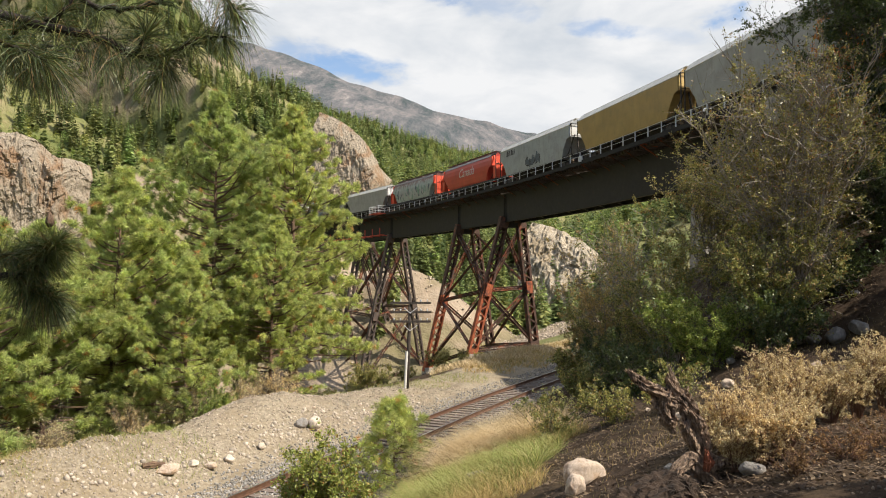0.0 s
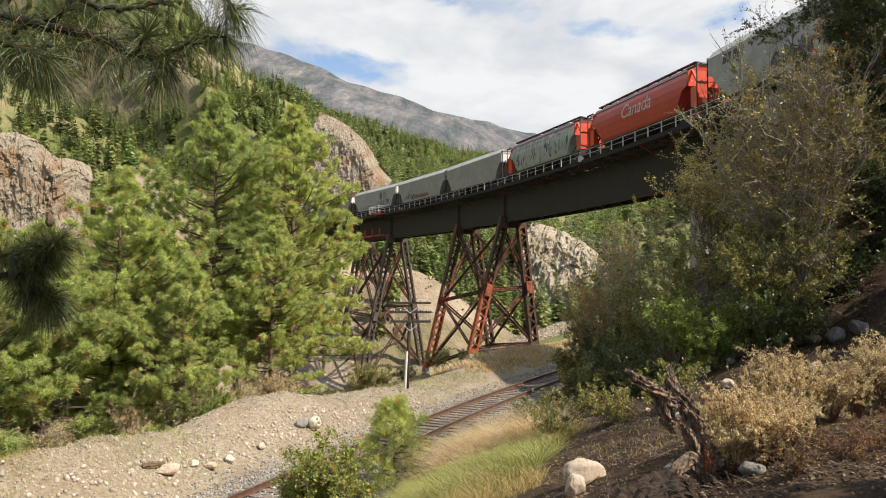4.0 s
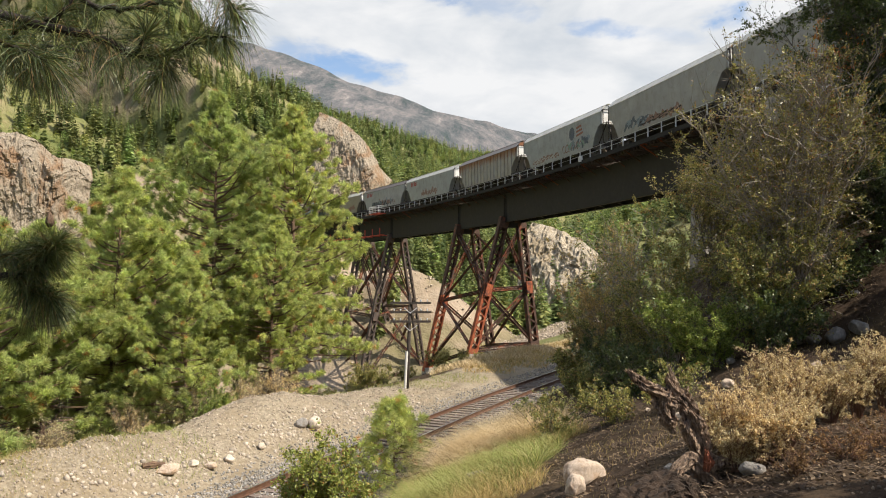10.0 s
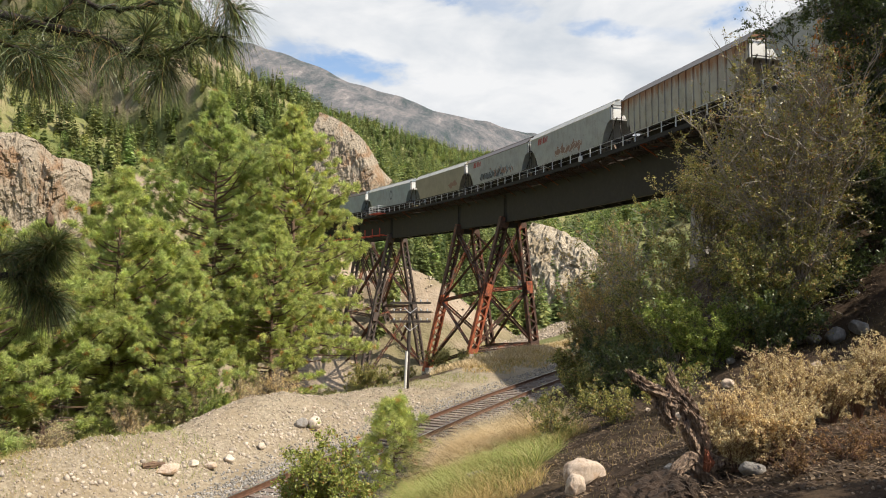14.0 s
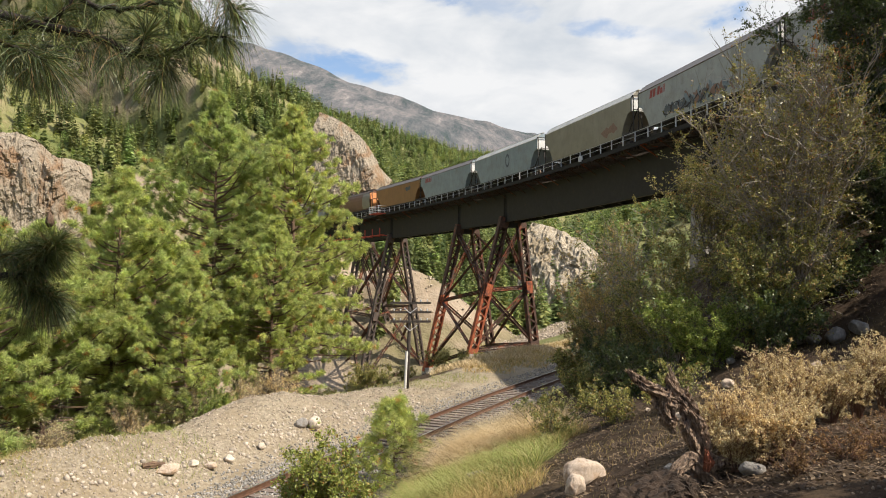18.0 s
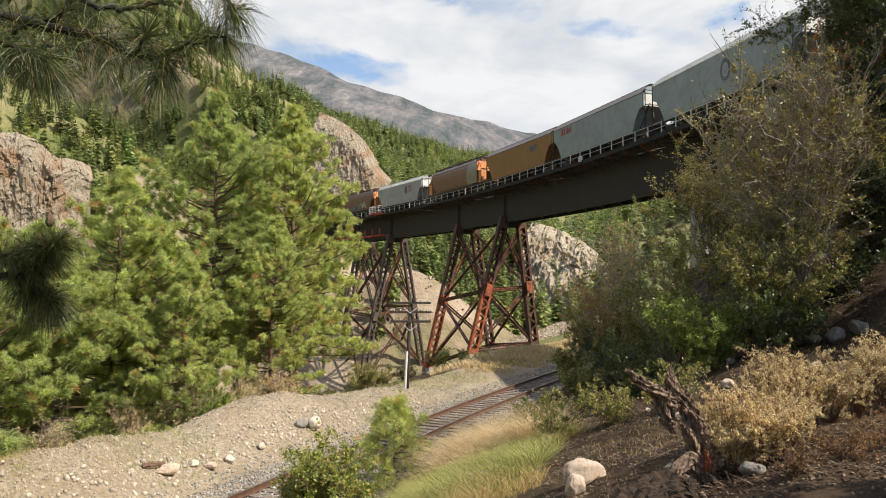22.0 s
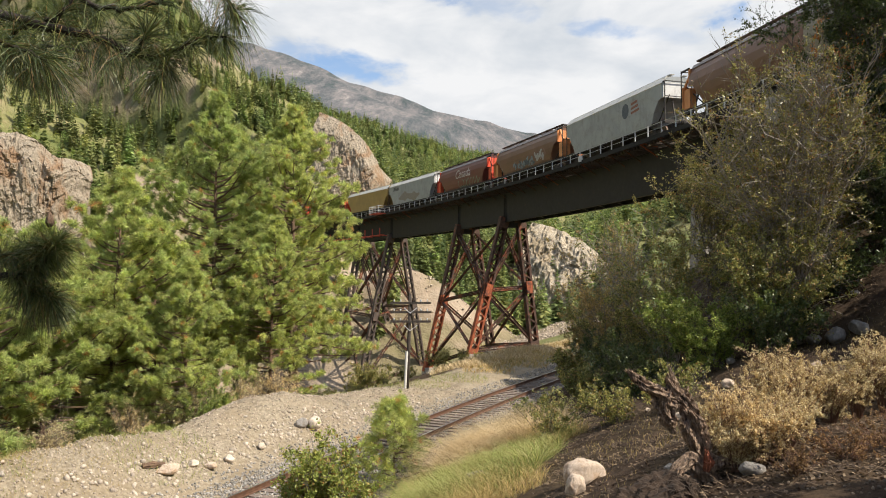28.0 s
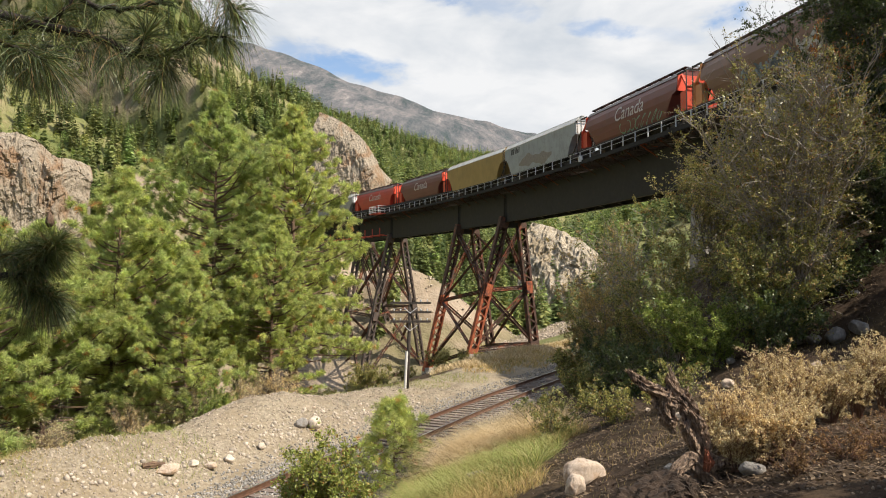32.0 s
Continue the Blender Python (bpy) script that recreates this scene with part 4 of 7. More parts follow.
def tag_strokes(car, style, y0, y1, z0, z1, seed, mt, count=9):
    """Looping graffiti strokes as thin raised bands on the side."""
    rng = random.Random(seed)
    for i in range(count):
        y = y0 + (y1 - y0) * (i + 0.5) / count
        w = (y1 - y0) / count
        pts = []
        a0, a1 = rng.uniform(0, 6.28), rng.uniform(3.5, 6.0)
        for k in range(13):
            a = a0 + a1 * k / 12
            pts.append((y + w * 0.62 * math.cos(a), (z0 + z1) / 2 + (z1 - z0) * 0.48 * math.sin(a + 0.3 * i)))
        sh = Shape()
        rows = []
        for k, (yy, zz) in enumerate(pts):
            j = min(k + 1, 12)
            dy, dz = pts[j][0] - pts[j - 1][0], pts[j][1] - pts[j - 1][1]
            ll = math.hypot(dy, dz) or 1
            t = 0.045 + 0.025 * math.sin(k)
            ny, nz = -dz / ll * t, dy / ll * t
            rows.append([on_side(style, yy + ny, min(4.2, max(1.1, zz + nz)), 0.022), on_side(style, yy - ny, min(4.2, max(1.1, zz - nz)), 0.022)])
        sh.loft(rows, closed=False)
        part("graffiti_stroke", sh, mt, car)


def lettering(car, text, style, y, z, size, mt):
    """Raised lettering laid on the camera side."""
    cu = bpy.data.curves.new("lettering", "FONT")
    cu.body, cu.size, cu.align_x, cu.shear = text, size, "CENTER", 0.25
    cu.extrude = 0.004
    tmp = bpy.data.objects.new("lettering", cu)
    scene.collection.objects.link(tmp)
    dg = bpy.context.evaluated_depsgraph_get()
    me = bpy.data.meshes.new_from_object(tmp.evaluated_get(dg))
    bpy.data.objects.remove(tmp)
    # letters read along y on the side at x > 0
    for v in me.vertices:
        p = on_side(style, y + v.co.x, z + v.co.y, 0.02 + v.co.z)
        v.co = p
    me.materials.clear()
    me.materials.append(mt)
    part("lettering", me, None, car, "painted lettering")


def mark_bars(car, style, y, z, mt, h=0.62):
    """Company lettering as plain slanted blocks: two broad ones, a gap, four narrow ones."""
    yy = y
    for w, hh in ((0.42, 1.0), (0.36, 1.0), (0.0, 0), (0.38, 1.0), (0.26, 0.7), (0.10, 0.95), (0.10, 1.0)):
        if w:
            rows = [[on_side(style, yy + q + 0.22 * zz, z + zz, 0.016) for zz in np.linspace(0, hh * h, 4)] for q in (0, w)]
            part("letter_block", Shape().loft(rows, closed=False), mt, car)
        yy += w + 0.09 if w else 0.2


def wild_letters(car, style, y0, y1, z0, z1, seed, mats):
    """Overlapping graffiti letters that fill a stretch of the side: slanted strokes and rounded shapes in several paints."""
    rng = random.Random(seed)
    n = max(4, int((y1 - y0) / 0.8))
    for i in range(n):
        y = y0 + (y1 - y0) * i / n
        for j in range(4):
            mt = mats[(i + j * 2 + rng.randrange(2)) % len(mats)]
            w = rng.uniform(0.18, 0.55)
            ya, sl = y + rng.uniform(0, 0.7), rng.uniform(-0.55, 0.55)
            za = z0 + rng.uniform(0, 0.45) * (z1 - z0)
            zb = za + rng.uniform(0.3, 0.6) * (z1 - z0)
            bow = rng.uniform(-0.3, 0.3)
            rows = []
            for q in range(9):
                u = q / 8
                c = ya + sl * (u - 0.5) + bow * math.sin(math.pi * u)
                ww = w * (0.35 + 0.65 * math.sin(math.pi * min(0.95, max(0.08, u))) ** 0.6) * 0.5
                zz = za + (zb - za) * u
                rows.append([on_side(style, c - ww, zz, 0.014 + 0.003 * j), on_side(style, c + ww, zz, 0.014 + 0.003 * j)])
            part("graffiti_stroke", Shape().loft(rows, closed=False), mt, car)


# style, body, roof edge, end colour, label
CARS = [
    ("smooth", "grey", "pale_sunlit_roof", "end_sunlit_white", "grey"),
    ("smooth", "grey", "pale_sunlit_roof", "end_sunlit_white", "grey"),
    ("smooth", "yellow", "pale_sunlit_roof", "end_ochre", "ochre-yellow"),
    ("smooth", "pale", "pale_sunlit_roof", "end_sunlit_white", "pale grey graffiti-marked"),
    ("round", "red", "dark_roof", "end_red", "bright red cylindrical"),
    ("round", "green", "dark_roof", "end_red", "green graffiti-covered cylindrical"),
    ("smooth", "grey", "pale_sunlit_roof", "end_sunlit_white", "plain grey"),
    ("smooth", "grey", "pale_sunlit_roof", "end_sunlit_white", "weathered grey"),
    ("smooth", "pale", "pale_sunlit_roof", "end_sunlit_white", "pale grey stained"),
    ("ribbed", "rusty", "dark_roof", "end_sunlit_white", "rust-streaked ribbed"),
    ("smooth", "pale", "pale_sunlit_roof", "end_sunlit_white", "pale grey graffiti-marked"),
    ("smooth", "pale", "dark_roof", "end_sunlit_white", "pale grey patched"),
    ("smooth", "beige", "pale_sunlit_roof", "end_sunlit_white", "beige"),
    ("smooth", "blue", "pale_sunlit_roof", "end_sunlit_white", "pale blue-grey"),
    ("smooth", "blue", "dark_roof", "end_sunlit_white", "blue-grey"),
    ("smooth", "orange", "dark_roof", "end_ochre", "orange-brown"),
    ("round", "brown", "dark_roof", "end_orange", "brown cylindrical"),
    ("smooth", "pale", "pale_sunlit_roof", "end_sunlit_white", "pale grey faded"),
    ("round", "brown", "dark_roof", "end_orange", "dark brown graffiti-marked cylindrical"),
    ("round", "maroon", "dark_roof", "end_red", "maroon cylindrical"),
    ("smooth", "pale", "pale_sunlit_roof", "end_sunlit_white", "pale silver-grey"),
    ("smooth", "yellow", "pale_sunlit_roof", "end_ochre", "ochre-yellow"),
    ("round", "maroon", "dark_roof", "end_red", "dark maroon cylindrical"),
    ("round", "red", "dark_roof", "end_red", "bright red cylindrical"),
    ("smooth", "grey", "pale_sunlit_roof", "end_sunlit_white", "grey"),
    ("smooth", "beige", "pale_sunlit_roof", "end_sunlit_white", "beige"),
    ("smooth", "grey", "pale_sunlit_roof", "end_sunlit_white", "grey"),
]
# where the leading face of each car stands at the start, metres along the track
FRONT = [32.5, 50.6, 68.4, 87.0, 105.6, 124.4, 143.0, 160.6, 178.9, 197.6, 216.4, 234.1, 252.2, 271.2, 289.6, 307.0, 326.0, 345.6, 363.8, 381.9, 400.0, 417.6, 435.6, 453.7, 471.8, 489.9, 508.0]
SPEED = 9.82
train = []


def build_car(i):
    style, body, roof, end, look_ = CARS[i]
    g = SHAPES[style]
    car = thing("hopper_car", f"{look_} covered hopper rail car on the bridge", "rail car", group="cars of the grain train")
    part("body", shared(("body", style, body), g["body"][0], P[body], False), None, car)
    for k, r in enumerate(g["rib"]):
        part("side_post", shared(("side_post", style, body, k), r, P[body]), None, car)
    part("roof_edge", shared(("roof_edge", style, roof), g["roof_edge"], P[roof]), None, car)
    part("roof_walk", shared(("roof_walk", style, roof), g["roof_walk"], P[roof]), None, car, "grated running board")
    for k, h in enumerate(g["hatch"]):
        part("roof_hatch", shared(("roof_hatch", style, roof, k), h, P[roof]), None, car)
    part("underframe", shared(("underframe",), g["underframe"], P["under"]), None, car)
    for k, h in enumerate(g["hopper"]):
        part("hopper_bay", shared(("hopper_bay", k), h, P["under"]), None, car)
    for sg in (-1, 1):
        part("end_frame", shared(("end_frame", style, sg), g["end"][sg], P["under"]), None, car, "dark end frame")
        part("end_sheet", shared(("end_sheet", style, end, sg), g["end_sheet"][sg], P[end]), None, car, "bright painted end sheet")
        part("ladder", shared(("ladder", style, sg), g["ladder"][sg], P["under"]), None, car)
        part("coupler", shared(("coupler", sg), g["coupler"][sg], P["under"]), None, car)
        if style == "round":
            for k, h in enumerate(g["shield"][sg]):
                part("end_shield", shared(("end_shield", end, sg, k), h, P[end]), None, car, "bright painted end platform shield")
        b = part("bogie", shared(("bogie",), g["bogie"], P["under"]), None, car, m=Matrix.Translation((0, sg * 6.55, 0)))
        for y in (-0.89, 0.89):
            part("wheelset", shared(("wheelset",), g["wheelset"], P["wheel"], False), None, b, m=Matrix.Translation((0, y, 0.485)))
    car.scale = (1, 1, 1.055)
    train.append(car)
    return car


def build_train():
    for i in range(len(CARS)):
        build_car(i)
    c = train
    lettering(c[4], "Canada", "round", 0.2, 2.5, 1.6, P["letter_white"])
    lettering(c[19], "Canada", "round", 0.4, 2.5, 1.6, P["letter_white"])
    lettering(c[22], "Canada", "round", 0.2, 2.5, 1.6, P["letter_white"])
    lettering(c[23], "Canada", "round", 0.2, 2.5, 1.6, P["letter_white"])
    for i, mt in ((3, "letter_black"), (10, "letter_red"), (11, "letter_red"), (14, "letter_red"), (20, "letter_black")):
        mark_bars(c[i], CARS[i][0], -6.6, 3.2, P[mt])
    for i, y0, y1, z0, z1, mt in ((3, -1.5, 2.0, 1.2, 2.6, "spray_dark"), (10, -2.5, 3.0, 1.2, 2.4, "spray_brown"), (11, -4.5, 2.5, 1.2, 2.4, "spray_dark"),
                                  (7, -3.0, 3.0, 1.2, 2.0, "spray_brown"), (8, -6.0, 0, 1.2, 1.9, "spray_brown")):
        graffiti(c[i], CARS[i][0], y0, y1, z0, z1, i, P[mt], P["under" if i % 2 else "spray_white"])
    wild_letters(c[5], "round", -6.6, 6.2, 1.3, 3.5, 4, [P["spray_white"], P["spray_green"], P["spray_dark"], P["spray_green"], P["spray_white"]])
    wild_letters(c[18], "round", -2.6, 2.4, 1.3, 2.5, 6, [P["spray_dark"], P["spray_slate"]])
    wild_letters(c[18], "round", 2.6, 5.0, 1.5, 2.9, 9, [P["spray_brown"], P["spray_white"]])
    wild_letters(c[7], "smooth", -5.5, -1.5, 1.3, 2.3, 17, [P["spray_dark"], P["spray_slate"]])
    wild_letters(c[8], "smooth", 2.0, 6.2, 1.3, 2.5, 18, [P["spray_green"], P["spray_slate"], P["spray_dark"]])
    wild_letters(c[11], "smooth", -1.5, 4.8, 1.2, 2.6, 19, [P["spray_slate"], P["spray_dark"], P["spray_brown"]])
    tag_strokes(c[19], "round", -1.0, 5.5, 1.3, 2.2, 7, P["spray_green"], 8)
    tag_strokes(c[8], "smooth", 1.0, 4.6, 1.4, 2.1, 8, P["spray_brown"], 6)
    daub(c[16], "painted_panel", "round", lambda u: (4.6 + 3.0 * u, 1.4, 4.2), P["beige"], "cream painted panel")
    daub(c[15], "painted_panel", "smooth", blob(3.2, 5.2, 2.75, 3.5, 3), P["spray_dark"], "dark repainted panel", n=20)
    daub(c[12], "graffiti_patch", "smooth", blob(3.4, 6.2, 1.5, 2.4, 12), P["spray_brown"], "faded graffiti patch", n=20)
    tag_strokes(c[16], "round", -3.0, 2.5, 1.3, 2.3, 16, P["spray_brown"], 7)
    daub(c[20], "graffiti_patch", "smooth", blob(-4.5, 3.5, 1.2, 2.6, 20), P["spray_tan"], "tan painted-over patch", n=30)
    for k, mt in ((0.62, "spray_dark"), (0.4, "blue")):   # round emblem as a plain ring
        rows = [[on_side("smooth", 1.2 + k * math.cos(a) * 0.9, 2.75 + k * math.sin(a) * s_ * 1.25, 0.016 + (0.62 - k) * 0.02) for s_ in (-1, -0.5, 0, 0.5, 1)] for a in [math.pi * j / 16 for j in range(17)]]
        part("emblem", Shape().loft(rows, closed=False), P[mt], c[13], "dark oval emblem")
    for i in (8, 17):   # dark oval with slanted bars beside it
        rows = [[on_side("smooth", 2.9 + 0.55 * math.cos(a), 3.0 + 0.62 * math.sin(a) * s_, 0.016) for s_ in (-1, -0.5, 0, 0.5, 1)] for a in [math.pi * j / 16 for j in range(17)]]
        part("emblem", Shape().loft(rows, closed=False), P["spray_dark"], c[i], "dark oval emblem")
        for k in range(3):
            z = 2.55 + 0.36 * k
            rows = [[on_side("smooth", y, z + dz + 0.1 * (y - 3.8), 0.016) for dz in (0, 0.1, 0.2)] for y in (3.8, 4.4, 5.1 - 0.15 * k)]
            part("emblem_bar", Shape().loft(rows, closed=False), P["spray_rust"], c[i], "faded rust-red bar")


build_train()


def car_pose(s):
    """A car whose leading face is s metres along the track: its pivots ride on the rails."""
    a, b = upper(s + 2.5)[0], upper(s + 15.5)[0]
    mid, d = (a + b) / 2, (a - b).normalized()
    x = Vector((-d.y, d.x, 0))            # the car's left
    m = Matrix((-x, d, Vector((0, 0, 1)))).transposed().to_4x4()
    m.translation = (mid.x, mid.y, RAIL_Z + 0.10)
    return m


def motions():
    for i, car in enumerate(train):
        s0 = FRONT[i]
        walk(car, [(t, car_pose(s0 - SPEED * t)) for t in range(0, 33)])

# ================= plants =================
def unit(v):
    return v / np.maximum(np.linalg.norm(v, axis=-1, keepdims=True), 1e-9)


def tufts_mesh(name, centres, dirs, length, blades, width, material, rng, spread=0.9):
    """Needle tufts: each a soft brush of narrow blades, with a tone of its own."""
    n = len(centres)
    c, d = np.asarray(centres, float), unit(np.asarray(dirs, float))
    rnd = unit(rng.normal(size=(n, blades, 3)))
    dv = unit(d[:, None, :] * (1 - spread * 0.45) + rnd * spread)
    ln = np.asarray(length)[:, None, None] * rng.uniform(0.65, 1.1, (n, blades, 1))
    base = c[:, None, :] + dv * ln * rng.uniform(0.05, 0.45, (n, blades, 1))
    tip = c[:, None, :] + dv * ln
    side = unit(np.cross(dv, rng.normal(size=(n, blades, 3)))) * (width / 2)
    V = np.stack([base + side, base - side, tip], 2).reshape(-1, 3)
    me = quick_mesh(name, V, np.arange(n * blades * 3).reshape(-1, 3), material)
    tone = rng.uniform(0.6, 1.25, (n, 1)) * np.stack([rng.uniform(0.94, 1.1, n), np.ones(n), rng.uniform(0.85, 1.1, n)], 1)
    dead = rng.uniform(size=n) < 0.02
    tone[dead] = (1.15, 0.55, 0.6)
    col = np.repeat(np.concatenate([tone, np.ones((n, 1))], 1), blades * 3, 0)
    at = me.color_attributes.new("tint", "FLOAT_COLOR", "POINT")
    at.data.foreach_set("color", col.astype(np.float32).ravel())
    return me


def pine(seed, height, reach, clear, trunk_r, tuft=0.33, blades=52, limbs=80, label="", needle="needles", m=None, width=0.030):
    """An open long-needled pine: tapered trunk, upswept limbs, needle tufts on branchlets."""
    rng = np.random.default_rng(seed)
    tree = thing("pine_tree", label or "tall green long-needled pine with an open crown", "tree", m, group="pines beside the track")
    bend = rng.normal(0, 0.012 * height, 2)
    axis = lambda t: np.array([bend[0] * t * t, bend[1] * t * t, height * t])
    part("trunk", Shape().tube([axis(t) for t in np.linspace(-0.02, 1, 12)], [max(0.02, trunk_r * (1 - t) ** 0.85) for t in np.linspace(0, 1, 12)], 9), M["bark"], tree, smooth=True)
    wood = Shape()
    C, D, Ls = [], [], []
    for i in range(limbs):
        t = clear + (1 - clear) * ((i + rng.uniform(0, 1)) / limbs) ** 0.92
        q = (t - clear) / (1 - clear)
        R = reach * (0.28 + 0.85 * math.sin(math.pi * min(1, (1 - q) * 0.62 + 0.02))) * rng.uniform(0.6, 1.12) * (0.12 + min(1.0, (1 - q) * 2.6))
        a = i * 2.4 + rng.uniform(-0.6, 0.6)
        rise = 0.10 + 0.55 * q + rng.uniform(-0.18, 0.2)
        p0 = axis(t)
        h = np.array([math.cos(a), math.sin(a), 0])
        pts = [p0 + h * R * u + np.array([0, 0, R * (rise * u * u + (rise - 0.35) * 0.4 * u)]) for u in np.linspace(0, 1, 5)]
        r0 = max(0.012, 0.028 * R ** 0.8)
        wood.tube(pts, [r0 * (1 - 0.8 * u) for u in np.linspace(0, 1, 5)], 4, False)
        nb = max(4, int(2.3 * R + 3.2))
        for b in range(nb):
            u = 0.42 + 0.60 * ((b + rng.uniform(0, 1)) / nb) ** 0.85
            k = min(3, int(u * 4))
            u = min(u, 1.0)
            p = pts[k] + (pts[k + 1] - pts[k]) * (u * 4 - k)
            sd = np.array([-h[1], h[0], 0]) * rng.choice((-1, 1)) * rng.uniform(0.4, 1.0)
            v = unit(h * rng.uniform(0.4, 1.0) + sd + np.array([0, 0, rng.uniform(0.0, 0.7)]))
            lb = R * rng.uniform(0.10, 0.26) + 0.16
            e = p + v * lb
            wood.tube([p, e], [0.012, 0.006], 3, False)
            for g in range(rng.integers(3, 7)):
                w = rng.uniform(0.7, 1.06)
                C.append(p + v * lb * w + rng.normal(0, 0.09, 3))
                D.append(v + np.array([0, 0, 0.7]) + rng.normal(0, 0.25, 3))
                Ls.append(tuft * rng.uniform(0.75, 1.2))
    part("branchwork", wood, M["bark"], tree)
    dead = Shape()
    if height > 5:
        for i in range(44):
            t = rng.uniform(0.04, clear + 0.3)
            a = rng.uniform(0, 6.28)
            ln = reach * rng.uniform(0.35, 0.8)
            h = np.array([math.cos(a), math.sin(a), 0])
            p0, p1 = axis(t), axis(t) + h * ln + np.array([0, 0, ln * rng.uniform(-0.35, 0.12)])
            mid = (p0 + p1) / 2 + np.array([0, 0, 0.1 * ln])
            dead.tube([p0, mid, p1], [0.03, 0.018, 0.006], 4, False)
            for k in range(7):
                q = mid + (p1 - mid) * rng.uniform(-0.3, 1.0)
                w = unit(h + rng.normal(0, 0.8, 3))
                dead.tube([q, q + w * rng.uniform(0.2, 0.6)], [0.008, 0.003], 3, False)
        part("dead_branchwork", dead, M["deadwood"], tree, "bare grey-brown dead lower branches")
    part("crown", tufts_mesh("crown", C, D, np.array(Ls), blades, width, M[needle], rng), None, tree, "clumps of long green needles")
    return tree


def place(tree, x, y, turn=0.0, scale=1.0, sink=0.1):
    tree.matrix_basis = Matrix.Translation((x, y, ground_at(x, y) - sink)) @ Matrix.Rotation(turn, 4, "Z") @ Matrix.Scale(scale, 4)
    return tree


def copy_to(tree, x, y, turn, scale):
    m = Matrix.Translation((x, y, ground_at(x, y) - 0.1)) @ Matrix.Rotation(turn, 4, "Z")
    c = copy_thing(tree, m)
    c.scale = (scale,) * 3
    return c


M["deadwood"] = surface("dead_branch_wood", (0.10, 0.08, 0.065), (0.28, 0.22, 0.18), 6.0, 0.95, 0, 0.3, 30)


def build_pines():
    a = pine(1, 21.0, 3.75, 0.2, 0.26, limbs=125)
    place(a, -10.2, 48.0, 0.3)
    b = pine(2, 21.5, 3.7, 0.20, 0.25, limbs=120)
    place(b, -14.4, 44.5, 1.0)
    c = pine(3, 16.0, 3.3, 0.14, 0.2, limbs=95)
    place(c, -17.9, 38.5, 2.0)
    d = pine(4, 12.5, 2.9, 0.06, 0.16, limbs=85)
    place(d, -19.3, 34.5, 0.5)
    for src, h0, x, y, top, turn in ((b, 21.5, -15.4, 53, 17.0, 2.2), (d, 12.5, -20.6, 31.5, 9.6, 2.0), (d, 12.5, -16.4, 40.5, 9.3, 1.2), (c, 16.0, -10.2, 42, 9.6, 0.4), (d, 12.5, -13.0, 36.0, 7.0, 3.3),
                                     (c, 16.0, -24.5, 43, 8.6, 5.0), (c, 16.0, -21.5, 46, 10.6, 1.7), (b, 21.5, -12.0, 58, 12.0, 3.0),
                                     (c, 16.0, -28, 38, 9.5, 3.9)):
        z = ground_at(x, y)
        copy_to(src, x, y, turn, (top - z) / h0)
    # the young pine beside the ballast
    y_ = pine(9, 2.5, 0.70, 0.08, 0.04, 0.19, 60, 40, "small bright green young pine beside the track", m=None, width=0.010)
    place(y_, -1.45, 21.3, 0.0, 1.0, 0.03)


build_pines()


def conifer_template(rng, n):
    """Drooping branches in uneven tiers round a stem, one metre high."""
    q = rng.uniform(0, 1, n) ** 1.3
    tiers = rng.uniform(11, 15)
    q = np.clip((np.floor(q * tiers) + rng.uniform(0.0, 0.5, n)) / tiers, 0, 0.985)
    R = (0.17 * (1 - q) ** 0.8 + 0.012) * rng.uniform(0.55, 1.15, n)
    a = rng.uniform(0, 6.28, n)
    z = 0.05 + 0.93 * q
    out = np.stack([np.cos(a), np.sin(a), np.zeros(n)], 1)
    side = np.stack([-np.sin(a), np.cos(a), np.zeros(n)], 1)
    up = np.array([0, 0, 1.0])
    r0 = R * rng.uniform(0.05, 0.6, n)
    half = (R * 0.38 + 0.006) * math.sqrt(150 / n) * rng.uniform(0.7, 1.3, n)
    base = out * r0[:, None] + up * z[:, None]
    tilt = side + up * rng.normal(0, 0.35, (n, 1))
    tip = out * R[:, None] * 1.1 + up * (z - R * rng.uniform(-0.1, 0.55, n))[:, None]
    V = np.stack([base + tilt * half[:, None], base - tilt * half[:, None], tip], 1).reshape(-1, 3)
    top = np.array([[0.008, 0, 0.9], [-0.008, 0.004, 0.9], [0, 0, 1.03]])
    V = np.concatenate([V, top])
    return V, np.arange(len(V)).reshape(-1, 3)


def broadleaf_template(rng, n=130):
    """A loose crown of leaf clumps, one metre high."""
    p = unit(rng.normal(size=(n, 3))) * rng.uniform(0.45, 1.0, (n, 1)) * np.array([0.24, 0.24, 0.44]) + np.array([0, 0, 0.55])
    p = p + 0.04 * np.sin(p[:, [1, 2, 0]] * 23)
    u = unit(rng.normal(size=(n, 3)))
    w = unit(np.cross(u, rng.normal(size=(n, 3))))
    s = rng.uniform(0.03, 0.06, (n, 1))
    V = np.stack([p + u * s, p + w * s - u * s * 0.5, p - w * s - u * s * 0.5], 1).reshape(-1, 3)
    return V, np.arange(len(V)).reshape(-1, 3)


